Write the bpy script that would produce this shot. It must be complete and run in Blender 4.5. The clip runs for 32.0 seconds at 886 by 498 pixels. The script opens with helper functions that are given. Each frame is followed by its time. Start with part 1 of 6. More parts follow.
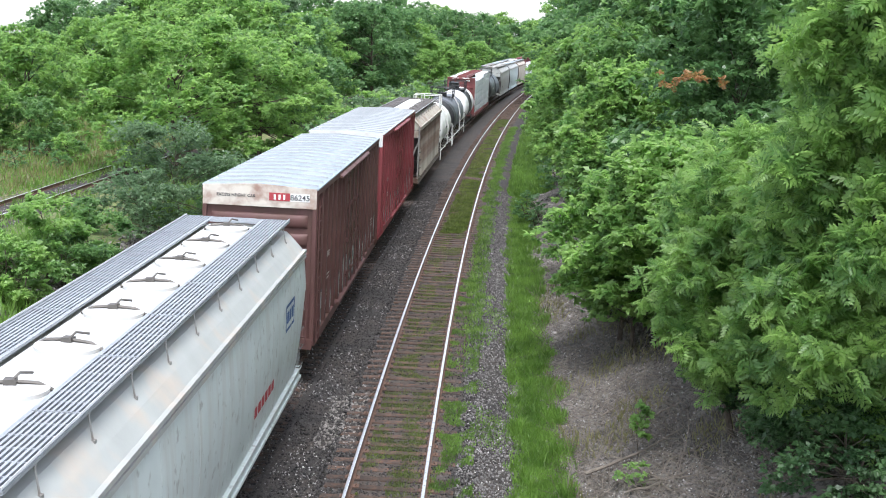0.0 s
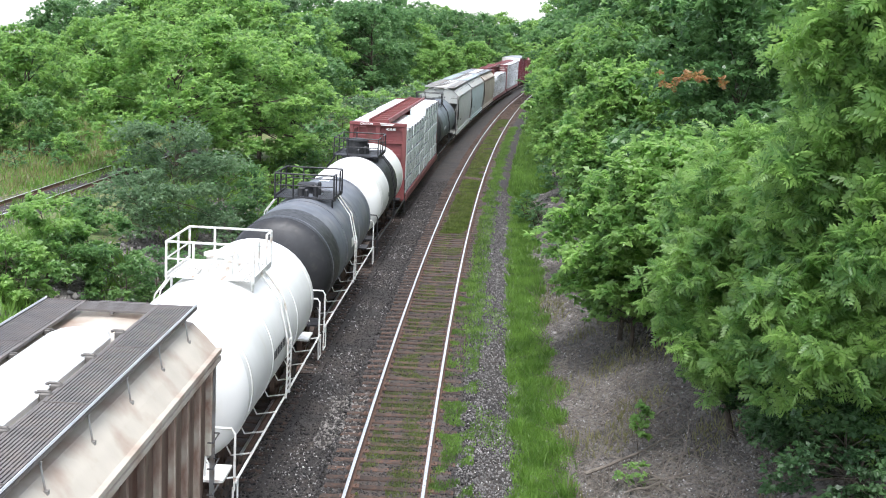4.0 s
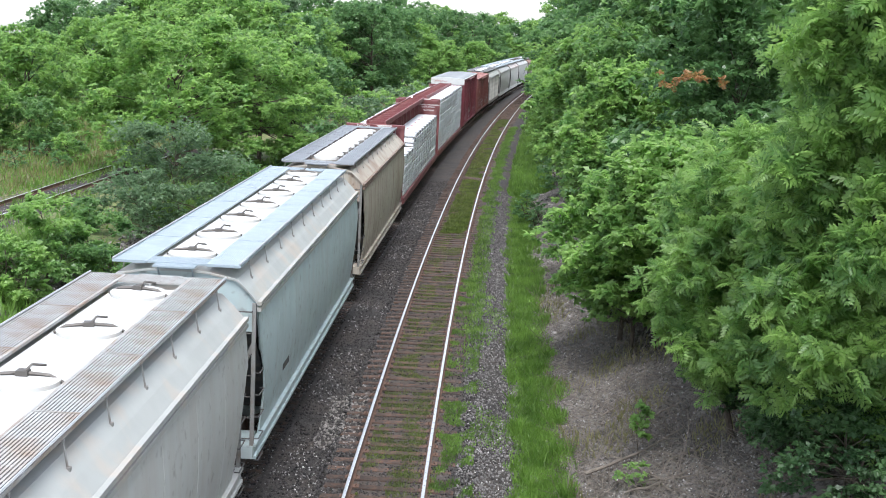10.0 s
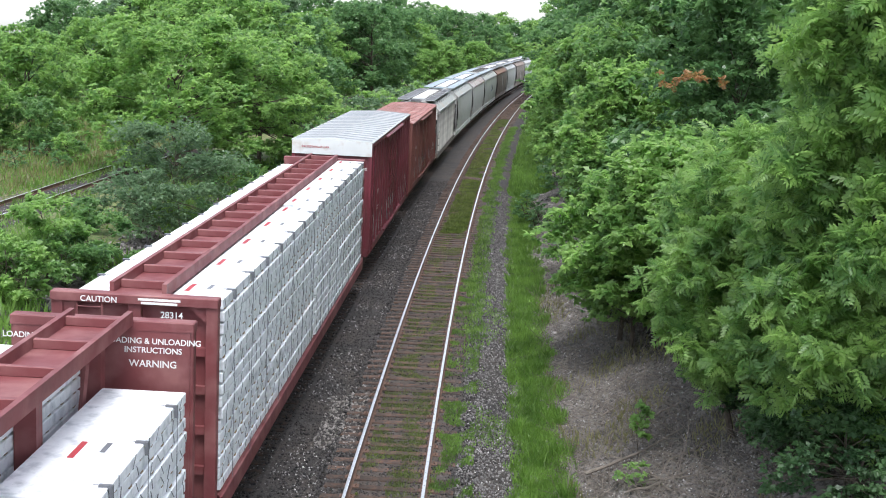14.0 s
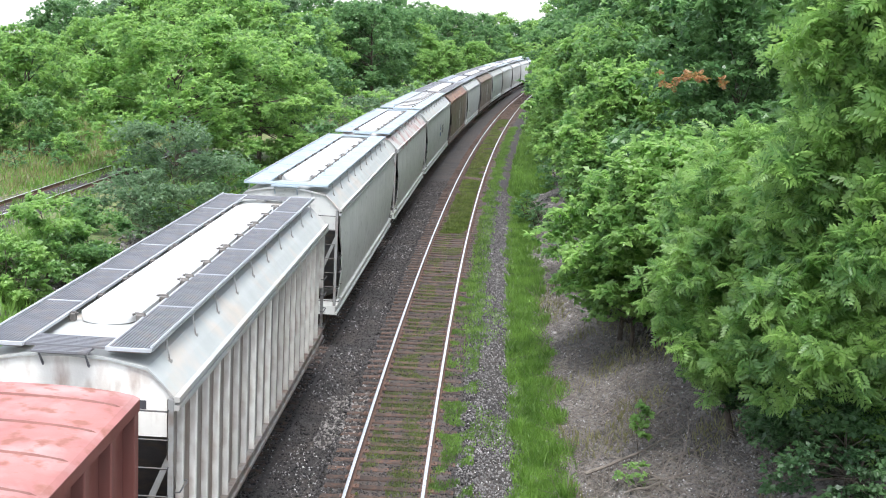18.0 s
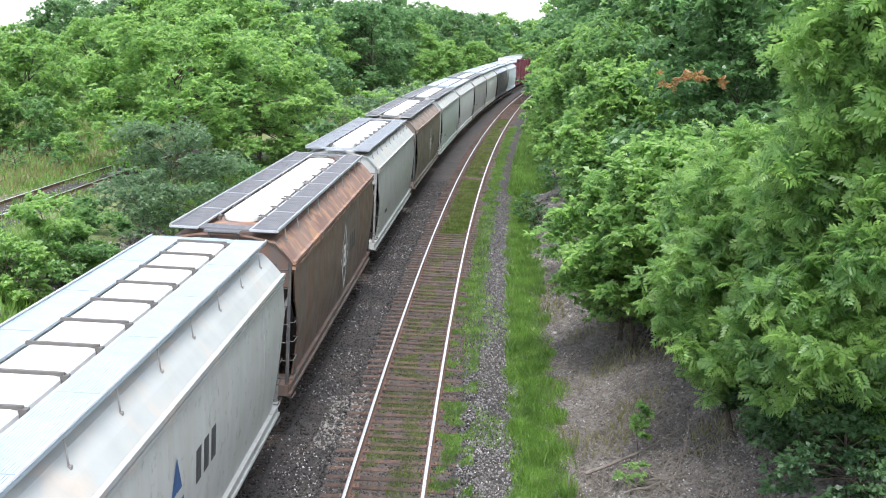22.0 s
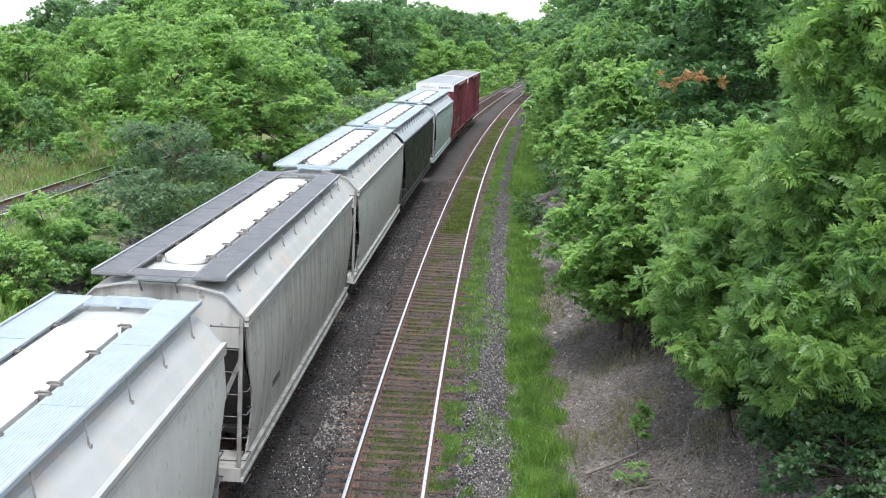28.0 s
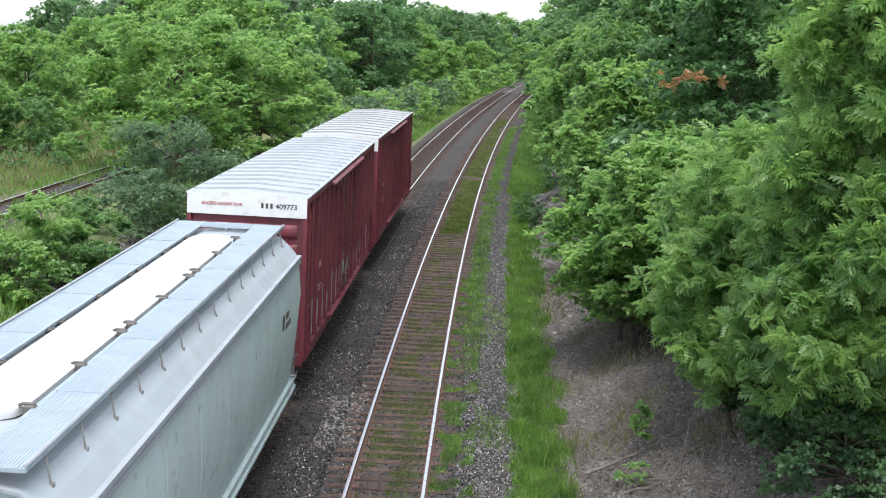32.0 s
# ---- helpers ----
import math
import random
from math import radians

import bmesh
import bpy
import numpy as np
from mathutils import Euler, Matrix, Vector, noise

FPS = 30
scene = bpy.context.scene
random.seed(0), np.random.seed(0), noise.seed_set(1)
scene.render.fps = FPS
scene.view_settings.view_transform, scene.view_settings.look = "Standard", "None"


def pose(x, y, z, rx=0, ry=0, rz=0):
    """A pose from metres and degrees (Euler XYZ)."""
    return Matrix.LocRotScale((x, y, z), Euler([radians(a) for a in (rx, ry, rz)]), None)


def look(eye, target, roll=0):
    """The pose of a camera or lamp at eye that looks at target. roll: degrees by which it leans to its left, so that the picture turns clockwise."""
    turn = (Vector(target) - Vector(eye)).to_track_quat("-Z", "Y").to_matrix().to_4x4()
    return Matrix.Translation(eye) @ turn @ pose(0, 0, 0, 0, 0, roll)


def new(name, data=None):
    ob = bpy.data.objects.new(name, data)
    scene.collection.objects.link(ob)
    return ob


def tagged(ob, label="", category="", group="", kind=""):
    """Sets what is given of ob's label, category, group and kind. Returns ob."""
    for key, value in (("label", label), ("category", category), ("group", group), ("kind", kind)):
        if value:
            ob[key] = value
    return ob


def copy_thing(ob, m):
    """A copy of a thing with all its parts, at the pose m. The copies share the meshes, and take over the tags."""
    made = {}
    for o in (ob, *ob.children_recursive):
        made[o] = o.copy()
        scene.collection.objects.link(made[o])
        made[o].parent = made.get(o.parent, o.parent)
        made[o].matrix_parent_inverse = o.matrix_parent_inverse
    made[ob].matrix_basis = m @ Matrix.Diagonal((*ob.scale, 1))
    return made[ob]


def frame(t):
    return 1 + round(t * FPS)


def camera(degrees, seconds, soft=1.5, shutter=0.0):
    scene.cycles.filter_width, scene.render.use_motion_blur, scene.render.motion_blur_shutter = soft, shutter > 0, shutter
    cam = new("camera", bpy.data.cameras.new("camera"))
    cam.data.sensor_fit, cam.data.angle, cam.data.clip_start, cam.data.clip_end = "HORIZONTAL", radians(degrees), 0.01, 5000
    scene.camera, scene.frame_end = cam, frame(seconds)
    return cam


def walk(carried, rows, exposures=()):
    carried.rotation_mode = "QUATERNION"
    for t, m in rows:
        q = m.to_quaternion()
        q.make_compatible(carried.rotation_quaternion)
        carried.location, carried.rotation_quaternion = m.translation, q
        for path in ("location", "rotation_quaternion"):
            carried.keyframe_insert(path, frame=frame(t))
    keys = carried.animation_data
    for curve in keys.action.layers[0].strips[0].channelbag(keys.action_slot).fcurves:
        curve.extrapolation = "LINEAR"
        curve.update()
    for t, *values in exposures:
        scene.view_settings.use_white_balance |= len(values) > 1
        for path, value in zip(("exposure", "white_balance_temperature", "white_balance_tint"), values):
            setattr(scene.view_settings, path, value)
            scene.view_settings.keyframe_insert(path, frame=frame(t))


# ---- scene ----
# The shot: a still camera above two parallel main-line tracks on a right-hand curve.
# s runs along the near track from below the camera, u is the offset to its right.
X0, TH0, K0, K1 = -1.8578, 0.023799, 0.00066222, -9.196e-07
CANT, SPACING = 0.051, 4.0
EYE_Z, PITCH, ROLL = 8.7445, 9.967, -0.148
cam = camera(39.855, 32.0, soft=1.0)
EYE_POSE = look((0, 0, EYE_Z), (0, math.cos(radians(PITCH)), EYE_Z - math.sin(radians(PITCH))), ROLL)
# the clip's own brightening and darkening, in stops
EXPOSURES = [(0.0, 1.56), (1.0, 1.56), (2.0, 1.61), (3.0, 1.61), (6.0, 1.36), (7.0, 1.26), (8.0, 1.36), (9.0, 1.81), (10.0, 1.46), (11.0, 1.46), (12.0, 1.56), (13.0, 1.36), (14.0, 1.36), (17.0, 1.86), (18.0, 1.76), (19.0, 1.51), (20.0, 1.36), (21.0, 1.60), (22.0, 1.80), (23.0, 1.86), (24.0, 1.81), (25.0, 1.86), (28.0, 1.56), (29.0, 1.66), (30.0, 1.36), (31.0, 1.50), (32.0, 1.36)]
walk(cam, [(0.0, EYE_POSE), (32.0, EYE_POSE)], exposures=[(t, stops, 6250, 10.5) for t, stops in EXPOSURES])

# ---- world, sun, exposure ----
SUN_ELEV, SUN_ROT = radians(68), radians(177)
world = bpy.data.worlds.new("sky")
scene.world = world
world.use_nodes = True
wn = world.node_tree
wn.nodes.clear()
sky = wn.nodes.new("ShaderNodeTexSky")
sky.sky_type, sky.sun_disc, sky.sun_elevation, sky.sun_rotation = "NISHITA", False, SUN_ELEV, SUN_ROT
sky.air_density, sky.dust_density = 1.0, 1.5
grey = wn.nodes.new("ShaderNodeHueSaturation")
grey.inputs["Saturation"].default_value = 0.38
bg = wn.nodes.new("ShaderNodeBackground")
bg.inputs["Strength"].default_value = 0.15
wout = wn.nodes.new("ShaderNodeOutputWorld")
wn.links.new(sky.outputs[0], grey.inputs["Color"])
wn.links.new(grey.outputs[0], bg.inputs["Color"])
wn.links.new(bg.outputs[0], wout.inputs["Surface"])
sun = new("sun", bpy.data.lights.new("sun", "SUN"))
sun.data.energy, sun.data.angle, sun.data.color = 1.45, radians(25), (1.0, 0.985, 0.96)
sun_dir = Vector((math.sin(SUN_ROT) * math.cos(SUN_ELEV), math.cos(SUN_ROT) * math.cos(SUN_ELEV), math.sin(SUN_ELEV)))
sun.matrix_world = look(sun_dir * 300, (0, 0, 0))


# ---- the plan: the curve and the lie of the land ----
def arc(s):
    """Place and heading of the near track's centre line at s."""
    n = 24
    x = y = 0.0
    for i in range(n):
        q = s * (i + 0.5) / n
        th = TH0 + K0 * q + K1 * q * q / 2
        x += math.sin(th)
        y += math.cos(th)
    return X0 + x * s / n, y * s / n, TH0 + K0 * s + K1 * s * s / 2


def spot(s, u, z=0.0):
    x, y, th = arc(s)
    return Vector((x + u * math.cos(th), y - u * math.sin(th), z))


def su_of(x, y):
    s = y
    for _ in range(6):
        ax, ay, th = arc(s)
        s += (x - ax) * math.sin(th) + (y - ay) * math.cos(th)
    ax, ay, th = arc(s)
    return s, (x - ax) * math.cos(th) - (y - ay) * math.sin(th)


def track_pose(s, u=0.0, z=0.0):
    """Pose on the canted track: y along it, x to its right, z up from the rail heads."""
    x, y, th = arc(s)
    return Matrix.Translation(spot(s, u, z)) @ Matrix.Rotation(-th, 4, "Z") @ Matrix.Rotation(CANT, 4, "Y")


OLD_U, OLD_Z = -16.7, 2.3


def smooth(a, b, v):
    v = min(1.0, max(0.0, (v - a) / (b - a)))
    return v * v * (3 - 2 * v)


def land(s, u):
    """Height of the ground at (s, u)."""
    bed = -0.2 - 0.04 * (u if abs(u) < 1.5 else 0) - 0.04 * ((u + SPACING) if abs(u + SPACING) < 1.5 else 0)
    if -6.0 < u < 1.7:
        return bed
    rough = 0.12 * noise.noise((s * 0.35, u * 0.5, 3.0)) + 0.5 * noise.noise((s * 0.05, u * 0.06, 9.0)) * smooth(12, 30, abs(u))
    if u >= 1.7:
        h = -0.2 - 0.25 * smooth(1.7, 2.7, u) + 3.0 * smooth(3.3, 11.0, u) + 3.2 * smooth(9, 34, u)
        return h + rough * smooth(3.3, 4.5, u)
    far = 1 - 0.35 * smooth(80, 160, s)
    v = -u
    h = -0.2 - 0.3 * smooth(6.0, 7.0, v) + (2.0 * smooth(7.3, 11.5, v) + 0.45 * smooth(11, 14.5, v)) * far
    h += 0.4 * smooth(19, 40, v)
    flat = smooth(14.0, 15.2, v) * (1 - smooth(18.3, 19.8, v))
    h = h * (1 - flat) + (OLD_Z - 0.17) * flat if s < 140 else h
    return h + rough * smooth(7.0, 8.5, v) * (1 - flat)


def ground_at(x, y):
    s, u = su_of(x, y)
    return land(s, u)


def seen(px, depth):
    """Ground place along a bearing: px is the bearing in 1/2162 radians round 784."""
    return (px - 784) / 2162.0 * depth, depth * math.cos(radians(PITCH)) + 0


# ---- materials ----
def mat(name, col, rough=0.6, metal=0.0, var=0.18, scale=2.0, col2=None, amt=0.4, scale2=3.0, streak=0.0,
        bump=0.15, bscale=30.0, soft=0.12, island=0.0, obj=0.0, col3=None, amt3=0.3, scale3=14.0, spec=0.5):
    """Painted, weathered or natural surface: base colour, patches of a second and third colour, fine relief."""
    m = bpy.data.materials.new(name)
    m.use_nodes = True
    nt = m.node_tree
    N, L = nt.nodes, nt.links
    b = N["Principled BSDF"]
    tc = N.new("ShaderNodeTexCoord")

    def noise_of(sc, squash=0.0, detail=5.0):
        n = N.new("ShaderNodeTexNoise")
        n.inputs["Scale"].default_value, n.inputs["Detail"].default_value = sc, detail
        if squash:
            mp = N.new("ShaderNodeMapping")
            mp.inputs["Scale"].default_value = (1, 1, squash)
            L.new(tc.outputs["Object"], mp.inputs[0])
            L.new(mp.outputs[0], n.inputs["Vector"])
        else:
            L.new(tc.outputs["Object"], n.inputs["Vector"])
        return n.outputs["Fac"]

    def ramp(src, lo, hi):
        r = N.new("ShaderNodeMapRange")
        r.inputs["From Min"].default_value, r.inputs["From Max"].default_value = lo, hi
        L.new(src, r.inputs["Value"])
        return r.outputs["Result"]

    def mix(fac, a, c):
        x = N.new("ShaderNodeMix")
        x.data_type = "RGBA"
        L.new(fac, x.inputs["Factor"])
        for sock, v in ((x.inputs["A"], a), (x.inputs["B"], c)):
            if isinstance(v, tuple):
                sock.default_value = (*v, 1)
            else:
                L.new(v, sock)
        return x.outputs["Result"]

    c = mix(ramp(noise_of(scale), 0.3, 0.7), tuple(v * (1 - var) for v in col), tuple(min(1, v * (1 + var)) for v in col))
    if col2:
        e = 0.72 - amt * 0.44
        c = mix(ramp(noise_of(scale2, streak), e - soft, e + soft), c, col2)
    if col3:
        e = 0.72 - amt3 * 0.44
        c = mix(ramp(noise_of(scale3, 0, 8.0), e - 0.06, e + 0.06), c, col3)
    if island or obj:
        if island:
            g = N.new("ShaderNodeNewGeometry").outputs["Random Per Island"]
        else:
            g = N.new("ShaderNodeObjectInfo").outputs["Random"]
        k = island or obj
        hv = N.new("ShaderNodeHueSaturation")
        L.new(ramp(g, 0, 1), hv.inputs["Value"])
        hv.inputs["Value"].links[0].from_node.inputs["To Min"].default_value = 1 - k
        hv.inputs["Value"].links[0].from_node.inputs["To Max"].default_value = 1 + k
        L.new(c, hv.inputs["Color"])
        c = hv.outputs[0]
    L.new(c, b.inputs["Base Color"])
    rr = ramp(noise_of(scale * 3.1), 0.25, 0.75)
    rr.node.inputs["To Min"].default_value, rr.node.inputs["To Max"].default_value = max(0.03, rough - 0.1), min(1, rough + 0.12)
    L.new(rr, b.inputs["Roughness"])
    b.inputs["Metallic"].default_value = metal
    b.inputs["Specular IOR Level"].default_value = spec
    if bump:
        bp = N.new("ShaderNodeBump")
        bp.inputs["Strength"].default_value, bp.inputs["Distance"].default_value = bump, 0.02
        L.new(noise_of(bscale, 0, 3.0), bp.inputs["Height"])
        L.new(bp.outputs[0], b.inputs["Normal"])
    return m


def leaf_mat(name, col, tip, glow=0.5, vary=0.35):
    """Leaf: diffuse and translucent, each leaf a little lighter or darker."""
    m = bpy.data.materials.new(name)
    m.use_nodes = True
    nt = m.node_tree
    N, L = nt.nodes, nt.links
    b = N["Principled BSDF"]
    g = N.new("ShaderNodeNewGeometry").outputs["Random Per Island"]
    tc = N.new("ShaderNodeTexCoord")
    n = N.new("ShaderNodeTexNoise")
    n.inputs["Scale"].default_value = 1.3
    L.new(tc.outputs["Object"], n.inputs["Vector"])
    add = N.new("ShaderNodeMath")
    add.operation = "MULTIPLY_ADD"
    L.new(g, add.inputs[0])
    add.inputs[1].default_value = 0.3
    r0 = N.new("ShaderNodeMapRange")
    r0.inputs["From Min"].default_value, r0.inputs["From Max"].default_value = 0.35, 0.65
    r0.inputs["To Max"].default_value = 0.8
    L.new(n.outputs["Fac"], r0.inputs["Value"])
    L.new(r0.outputs[0], add.inputs[2])
    x = N.new("ShaderNodeMix")
    x.data_type = "RGBA"
    L.new(add.outputs[0], x.inputs["Factor"])
    x.inputs["A"].default_value, x.inputs["B"].default_value = (*col, 1), (*tip, 1)
    L.new(x.outputs["Result"], b.inputs["Base Color"])
    b.inputs["Roughness"].default_value = 0.42
    b.inputs["Specular IOR Level"].default_value = 0.6
    tr = N.new("ShaderNodeBsdfTranslucent")
    br = N.new("ShaderNodeHueSaturation")
    br.inputs["Value"].default_value = 1.5
    L.new(x.outputs["Result"], br.inputs["Color"])
    L.new(br.outputs[0], tr.inputs["Color"])
    ms = N.new("ShaderNodeMixShader")
    ms.inputs[0].default_value = glow
    L.new(b.outputs[0], ms.inputs[1])
    L.new(tr.outputs[0], ms.inputs[2])
    L.new(ms.outputs[0], N["Material Output"].inputs["Surface"])
    return m


RUST, DIRT = (0.16, 0.065, 0.035), (0.09, 0.075, 0.06)
BALLAST = mat("ballast", (0.027, 0.023, 0.021), 0.9, var=0.35, scale=1.2, col2=(0.042, 0.032, 0.026), amt=0.4, scale2=0.6, bump=1.0, bscale=26, col3=(0.11, 0.103, 0.10), amt3=0.15, scale3=26)
STONE = mat("ballast_stone", (0.038, 0.034, 0.033), 0.85, var=0.25, scale=6, island=0.95, bump=0.3)
STONE_GREY = mat("grey_shoulder_stone", (0.115, 0.108, 0.104), 0.85, var=0.25, scale=6, island=0.8, bump=0.3)
SOIL = mat("bank_soil", (0.105, 0.092, 0.080), 0.95, var=0.4, scale=0.8, col2=(0.155, 0.138, 0.125), amt=0.40, scale2=1.6, bump=1.0, bscale=16, col3=(0.045, 0.038, 0.031), amt3=0.42, scale3=9)
BED = mat("track_bed", (0.052, 0.040, 0.032), 0.95, var=0.35, scale=1.5, col2=(0.056, 0.046, 0.04), amt=0.4, scale2=2.0, bump=1.0, bscale=24, col3=(0.12, 0.11, 0.105), amt3=0.16, scale3=24)
TURF = mat("turf", (0.075, 0.115, 0.03), 0.95, var=0.3, scale=0.25, col2=(0.17, 0.15, 0.07), amt=0.45, scale2=0.12, soft=0.2, bump=1.0, bscale=9, col3=(0.05, 0.09, 0.02), amt3=0.4, scale3=3)
TIE = mat("weathered_tie", (0.046, 0.030, 0.023), 0.9, var=0.35, scale=3, col2=(0.105, 0.055, 0.034), amt=0.32, scale2=7, obj=0.35, bump=0.6, bscale=40)
RAIL_SIDE = mat("rail_rust", (0.11, 0.06, 0.04), 0.8, var=0.25, scale=8, bump=0.2)
RAIL_TOP = mat("rail_polished", (0.78, 0.77, 0.76), 0.32, metal=1.0, var=0.06, scale=6, bump=0.02)
VERGE = mat("verge_turf", (0.05, 0.085, 0.02), 0.95, var=0.35, scale=2.7, col2=(0.06, 0.058, 0.032), amt=0.4, scale2=2.5, bump=1.0, bscale=12)
LEAF_A = leaf_mat("leaf_walnut", (0.090, 0.195, 0.056), (0.265, 0.410, 0.112), glow=0.58)
LEAF_B = leaf_mat("leaf_dark", (0.060, 0.140, 0.052), (0.150, 0.265, 0.095))
LEAF_C = leaf_mat("leaf_light", (0.100, 0.210, 0.056), (0.270, 0.415, 0.118), glow=0.58)
LEAF_E = leaf_mat("leaf_mid", (0.065, 0.150, 0.050), (0.180, 0.305, 0.095))
LEAF_D = leaf_mat("leaf_grey_green", (0.075, 0.140, 0.067), (0.160, 0.245, 0.123))
LEAF_DRY = leaf_mat("leaf_dead", (0.22, 0.10, 0.04), (0.38, 0.21, 0.09))
# green darkened for the shade low under the near bank trees
LEAF_SHADE = leaf_mat("leaf_deep_green", (0.036, 0.088, 0.036), (0.090, 0.170, 0.063))
BLADE = leaf_mat("grass_blade", (0.075, 0.150, 0.026), (0.190, 0.320, 0.062))
DRY = leaf_mat("grass_dry", (0.13, 0.13, 0.05), (0.24, 0.23, 0.10))
MOSS = leaf_mat("track_moss", (0.075, 0.112, 0.024), (0.160, 0.215, 0.048))
CHIP = mat("pale_stone_chip", (0.30, 0.29, 0.28), 0.85, var=0.2, scale=6, island=0.6, bump=0.3)
RUBBLE = mat("pale_rubble", (0.165, 0.152, 0.140), 0.9, var=0.2, scale=5, island=0.5, bump=0.3)
DEADWOOD = mat("dead_wood", (0.16, 0.135, 0.112), 0.9, var=0.25, scale=6, bump=0.3)
BARK = mat("bark", (0.10, 0.08, 0.06), 0.95, var=0.3, scale=5, streak=0.3, col2=(0.05, 0.04, 0.03), amt=0.4, scale2=14, bump=0.8, bscale=25)


# ---- mesh helpers ----
class Shape:
    """Gathers boxes, sections, tubes and turned forms into one mesh."""

    def __init__(self):
        self.v, self.f = [], []

    def add(self, verts, faces):
        n = len(self.v)
        self.v += [tuple(q) for q in verts]
        self.f += [tuple(i + n for i in q) for q in faces]
        return self

    def box(self, x0, x1, y0, y1, z0, z1, m=None):
        vs = [Vector((x, y, z)) for z in (z0, z1) for y in (y0, y1) for x in (x0, x1)]
        if m is not None:
            vs = [m @ q for q in vs]
        return self.add(vs, [(0, 2, 3, 1), (4, 5, 7, 6), (0, 1, 5, 4), (1, 3, 7, 5), (3, 2, 6, 7), (2, 0, 4, 6)])

    def cbox(self, x0, x1, y0, y1, z0, z1, c=0.01):
        """Box with its upright and upper edges eased."""
        for zz, g in ((None, 0),):
            pts = []
            for z, k in ((z0, 0.0), (z1 - c, 0.0), (z1, c)):
                a, b, p, q = x0 + k, x1 - k, y0 + k, y1 - k
                pts += [(a + c, p, z), (b - c, p, z), (b, p + c, z), (b, q - c, z), (b - c, q, z), (a + c, q, z), (a, q - c, z), (a, p + c, z)]
            fs = [tuple(reversed(range(8))), tuple(range(16, 24))]
            for r in (0, 8):
                fs += [(r + i, r + (i + 1) % 8, r + 8 + (i + 1) % 8, r + 8 + i) for i in range(8)]
        return self.add(pts, fs)

    def prism(self, prof, y0, y1, caps=True):
        """A closed section (x, z) run along y."""
        n = len(prof)
        vs = [(x, y0, z) for x, z in prof] + [(x, y1, z) for x, z in prof]
        fs = [(i, (i + 1) % n, n + (i + 1) % n, n + i) for i in range(n)]
        if caps:
            fs += [tuple(reversed(range(n))), tuple(range(n, 2 * n))]
        return self.add(vs, fs)

    def tube(self, pts, r, n=6, r1=None, cap=True):
        pts = [Vector(q) for q in pts]
        k = len(pts)
        vs, fs = [], []
        for i, q in enumerate(pts):
            d = (pts[min(i + 1, k - 1)] - pts[max(i - 1, 0)]).normalized()
            a = d.orthogonal().normalized() if abs(d.z) > 0.95 else d.cross(Vector((0, 0, 1))).normalized()
            b = d.cross(a)
            rr = r if r1 is None else r + (r1 - r) * i / (k - 1)
            for j in range(n):
                w = 2 * math.pi * j / n
                vs.append(q + a * (rr * math.cos(w)) + b * (rr * math.sin(w)))
        for i in range(k - 1):
            fs += [(i * n + j, i * n + (j + 1) % n, (i + 1) * n + (j + 1) % n, (i + 1) * n + j) for j in range(n)]
        if cap:
            fs += [tuple(reversed(range(n))), tuple((k - 1) * n + j for j in range(n))]
        return self.add(vs, fs)

    def turn(self, prof, n=32, axis="Y", at=(0, 0, 0)):
        """A form turned round an axis from (along, radius) pairs."""
        vs, fs = [], []
        o = Vector(at)
        for a, r in prof:
            for j in range(n):
                w = 2 * math.pi * j / n
                c, s = r * math.cos(w), r * math.sin(w)
                q = {"Y": (c, a, s), "X": (a, c, s), "Z": (c, s, a)}[axis]
                vs.append(o + Vector(q))
        k = len(prof)
        for i in range(k - 1):
            fs += [(i * n + j, i * n + (j + 1) % n, (i + 1) * n + (j + 1) % n, (i + 1) * n + j) for j in range(n)]
        fs += [tuple(range(n)), tuple((k - 1) * n + j for j in range(n))]
        return self.add(vs, fs)

    def mesh(self, name, material, smooth_by=None, bevel=0.0):
        me = bpy.data.meshes.new(name)
        me.from_pydata(self.v, [], self.f)
        bm = bmesh.new()
        bm.from_mesh(me)
        bmesh.ops.recalc_face_normals(bm, faces=bm.faces)
        if bevel:
            bmesh.ops.bevel(bm, geom=bm.edges[:], offset=bevel, segments=1, affect="EDGES", clamp_overlap=True)
        bm.to_mesh(me)
        bm.free()
        me.materials.append(material)
        if smooth_by is not None:
            me.set_sharp_from_angle(angle=radians(smooth_by))
            me.polygons.foreach_set("use_smooth", [True] * len(me.polygons))
        return me


def part(name, shape, material, parent, label="", smooth_by=None, bevel=0.0):
    ob = new(name, shape.mesh(name, material, smooth_by, bevel))
    ob.parent = parent
    if label:
        ob["label"] = label
    return ob


def thing(name, m, label, category, group=""):
    ob = new(name)
    ob.matrix_basis = m
    return tagged(ob, label, category, group)


def array_mesh(name, verts, faces, material):
    """Mesh from numpy vertices and a numpy face table of one face size."""
    me = bpy.data.meshes.new(name)
    n, k = faces.shape
    me.vertices.add(len(verts))
    me.vertices.foreach_set("co", verts.astype(np.float32).ravel())
    me.loops.add(n * k)
    me.loops.foreach_set("vertex_index", faces.astype(np.int32).ravel())
    me.polygons.add(n)
    me.polygons.foreach_set("loop_start", np.arange(0, n * k, k, dtype=np.int32))
    me.update(calc_edges=True)
    me.materials.append(material)
    return me


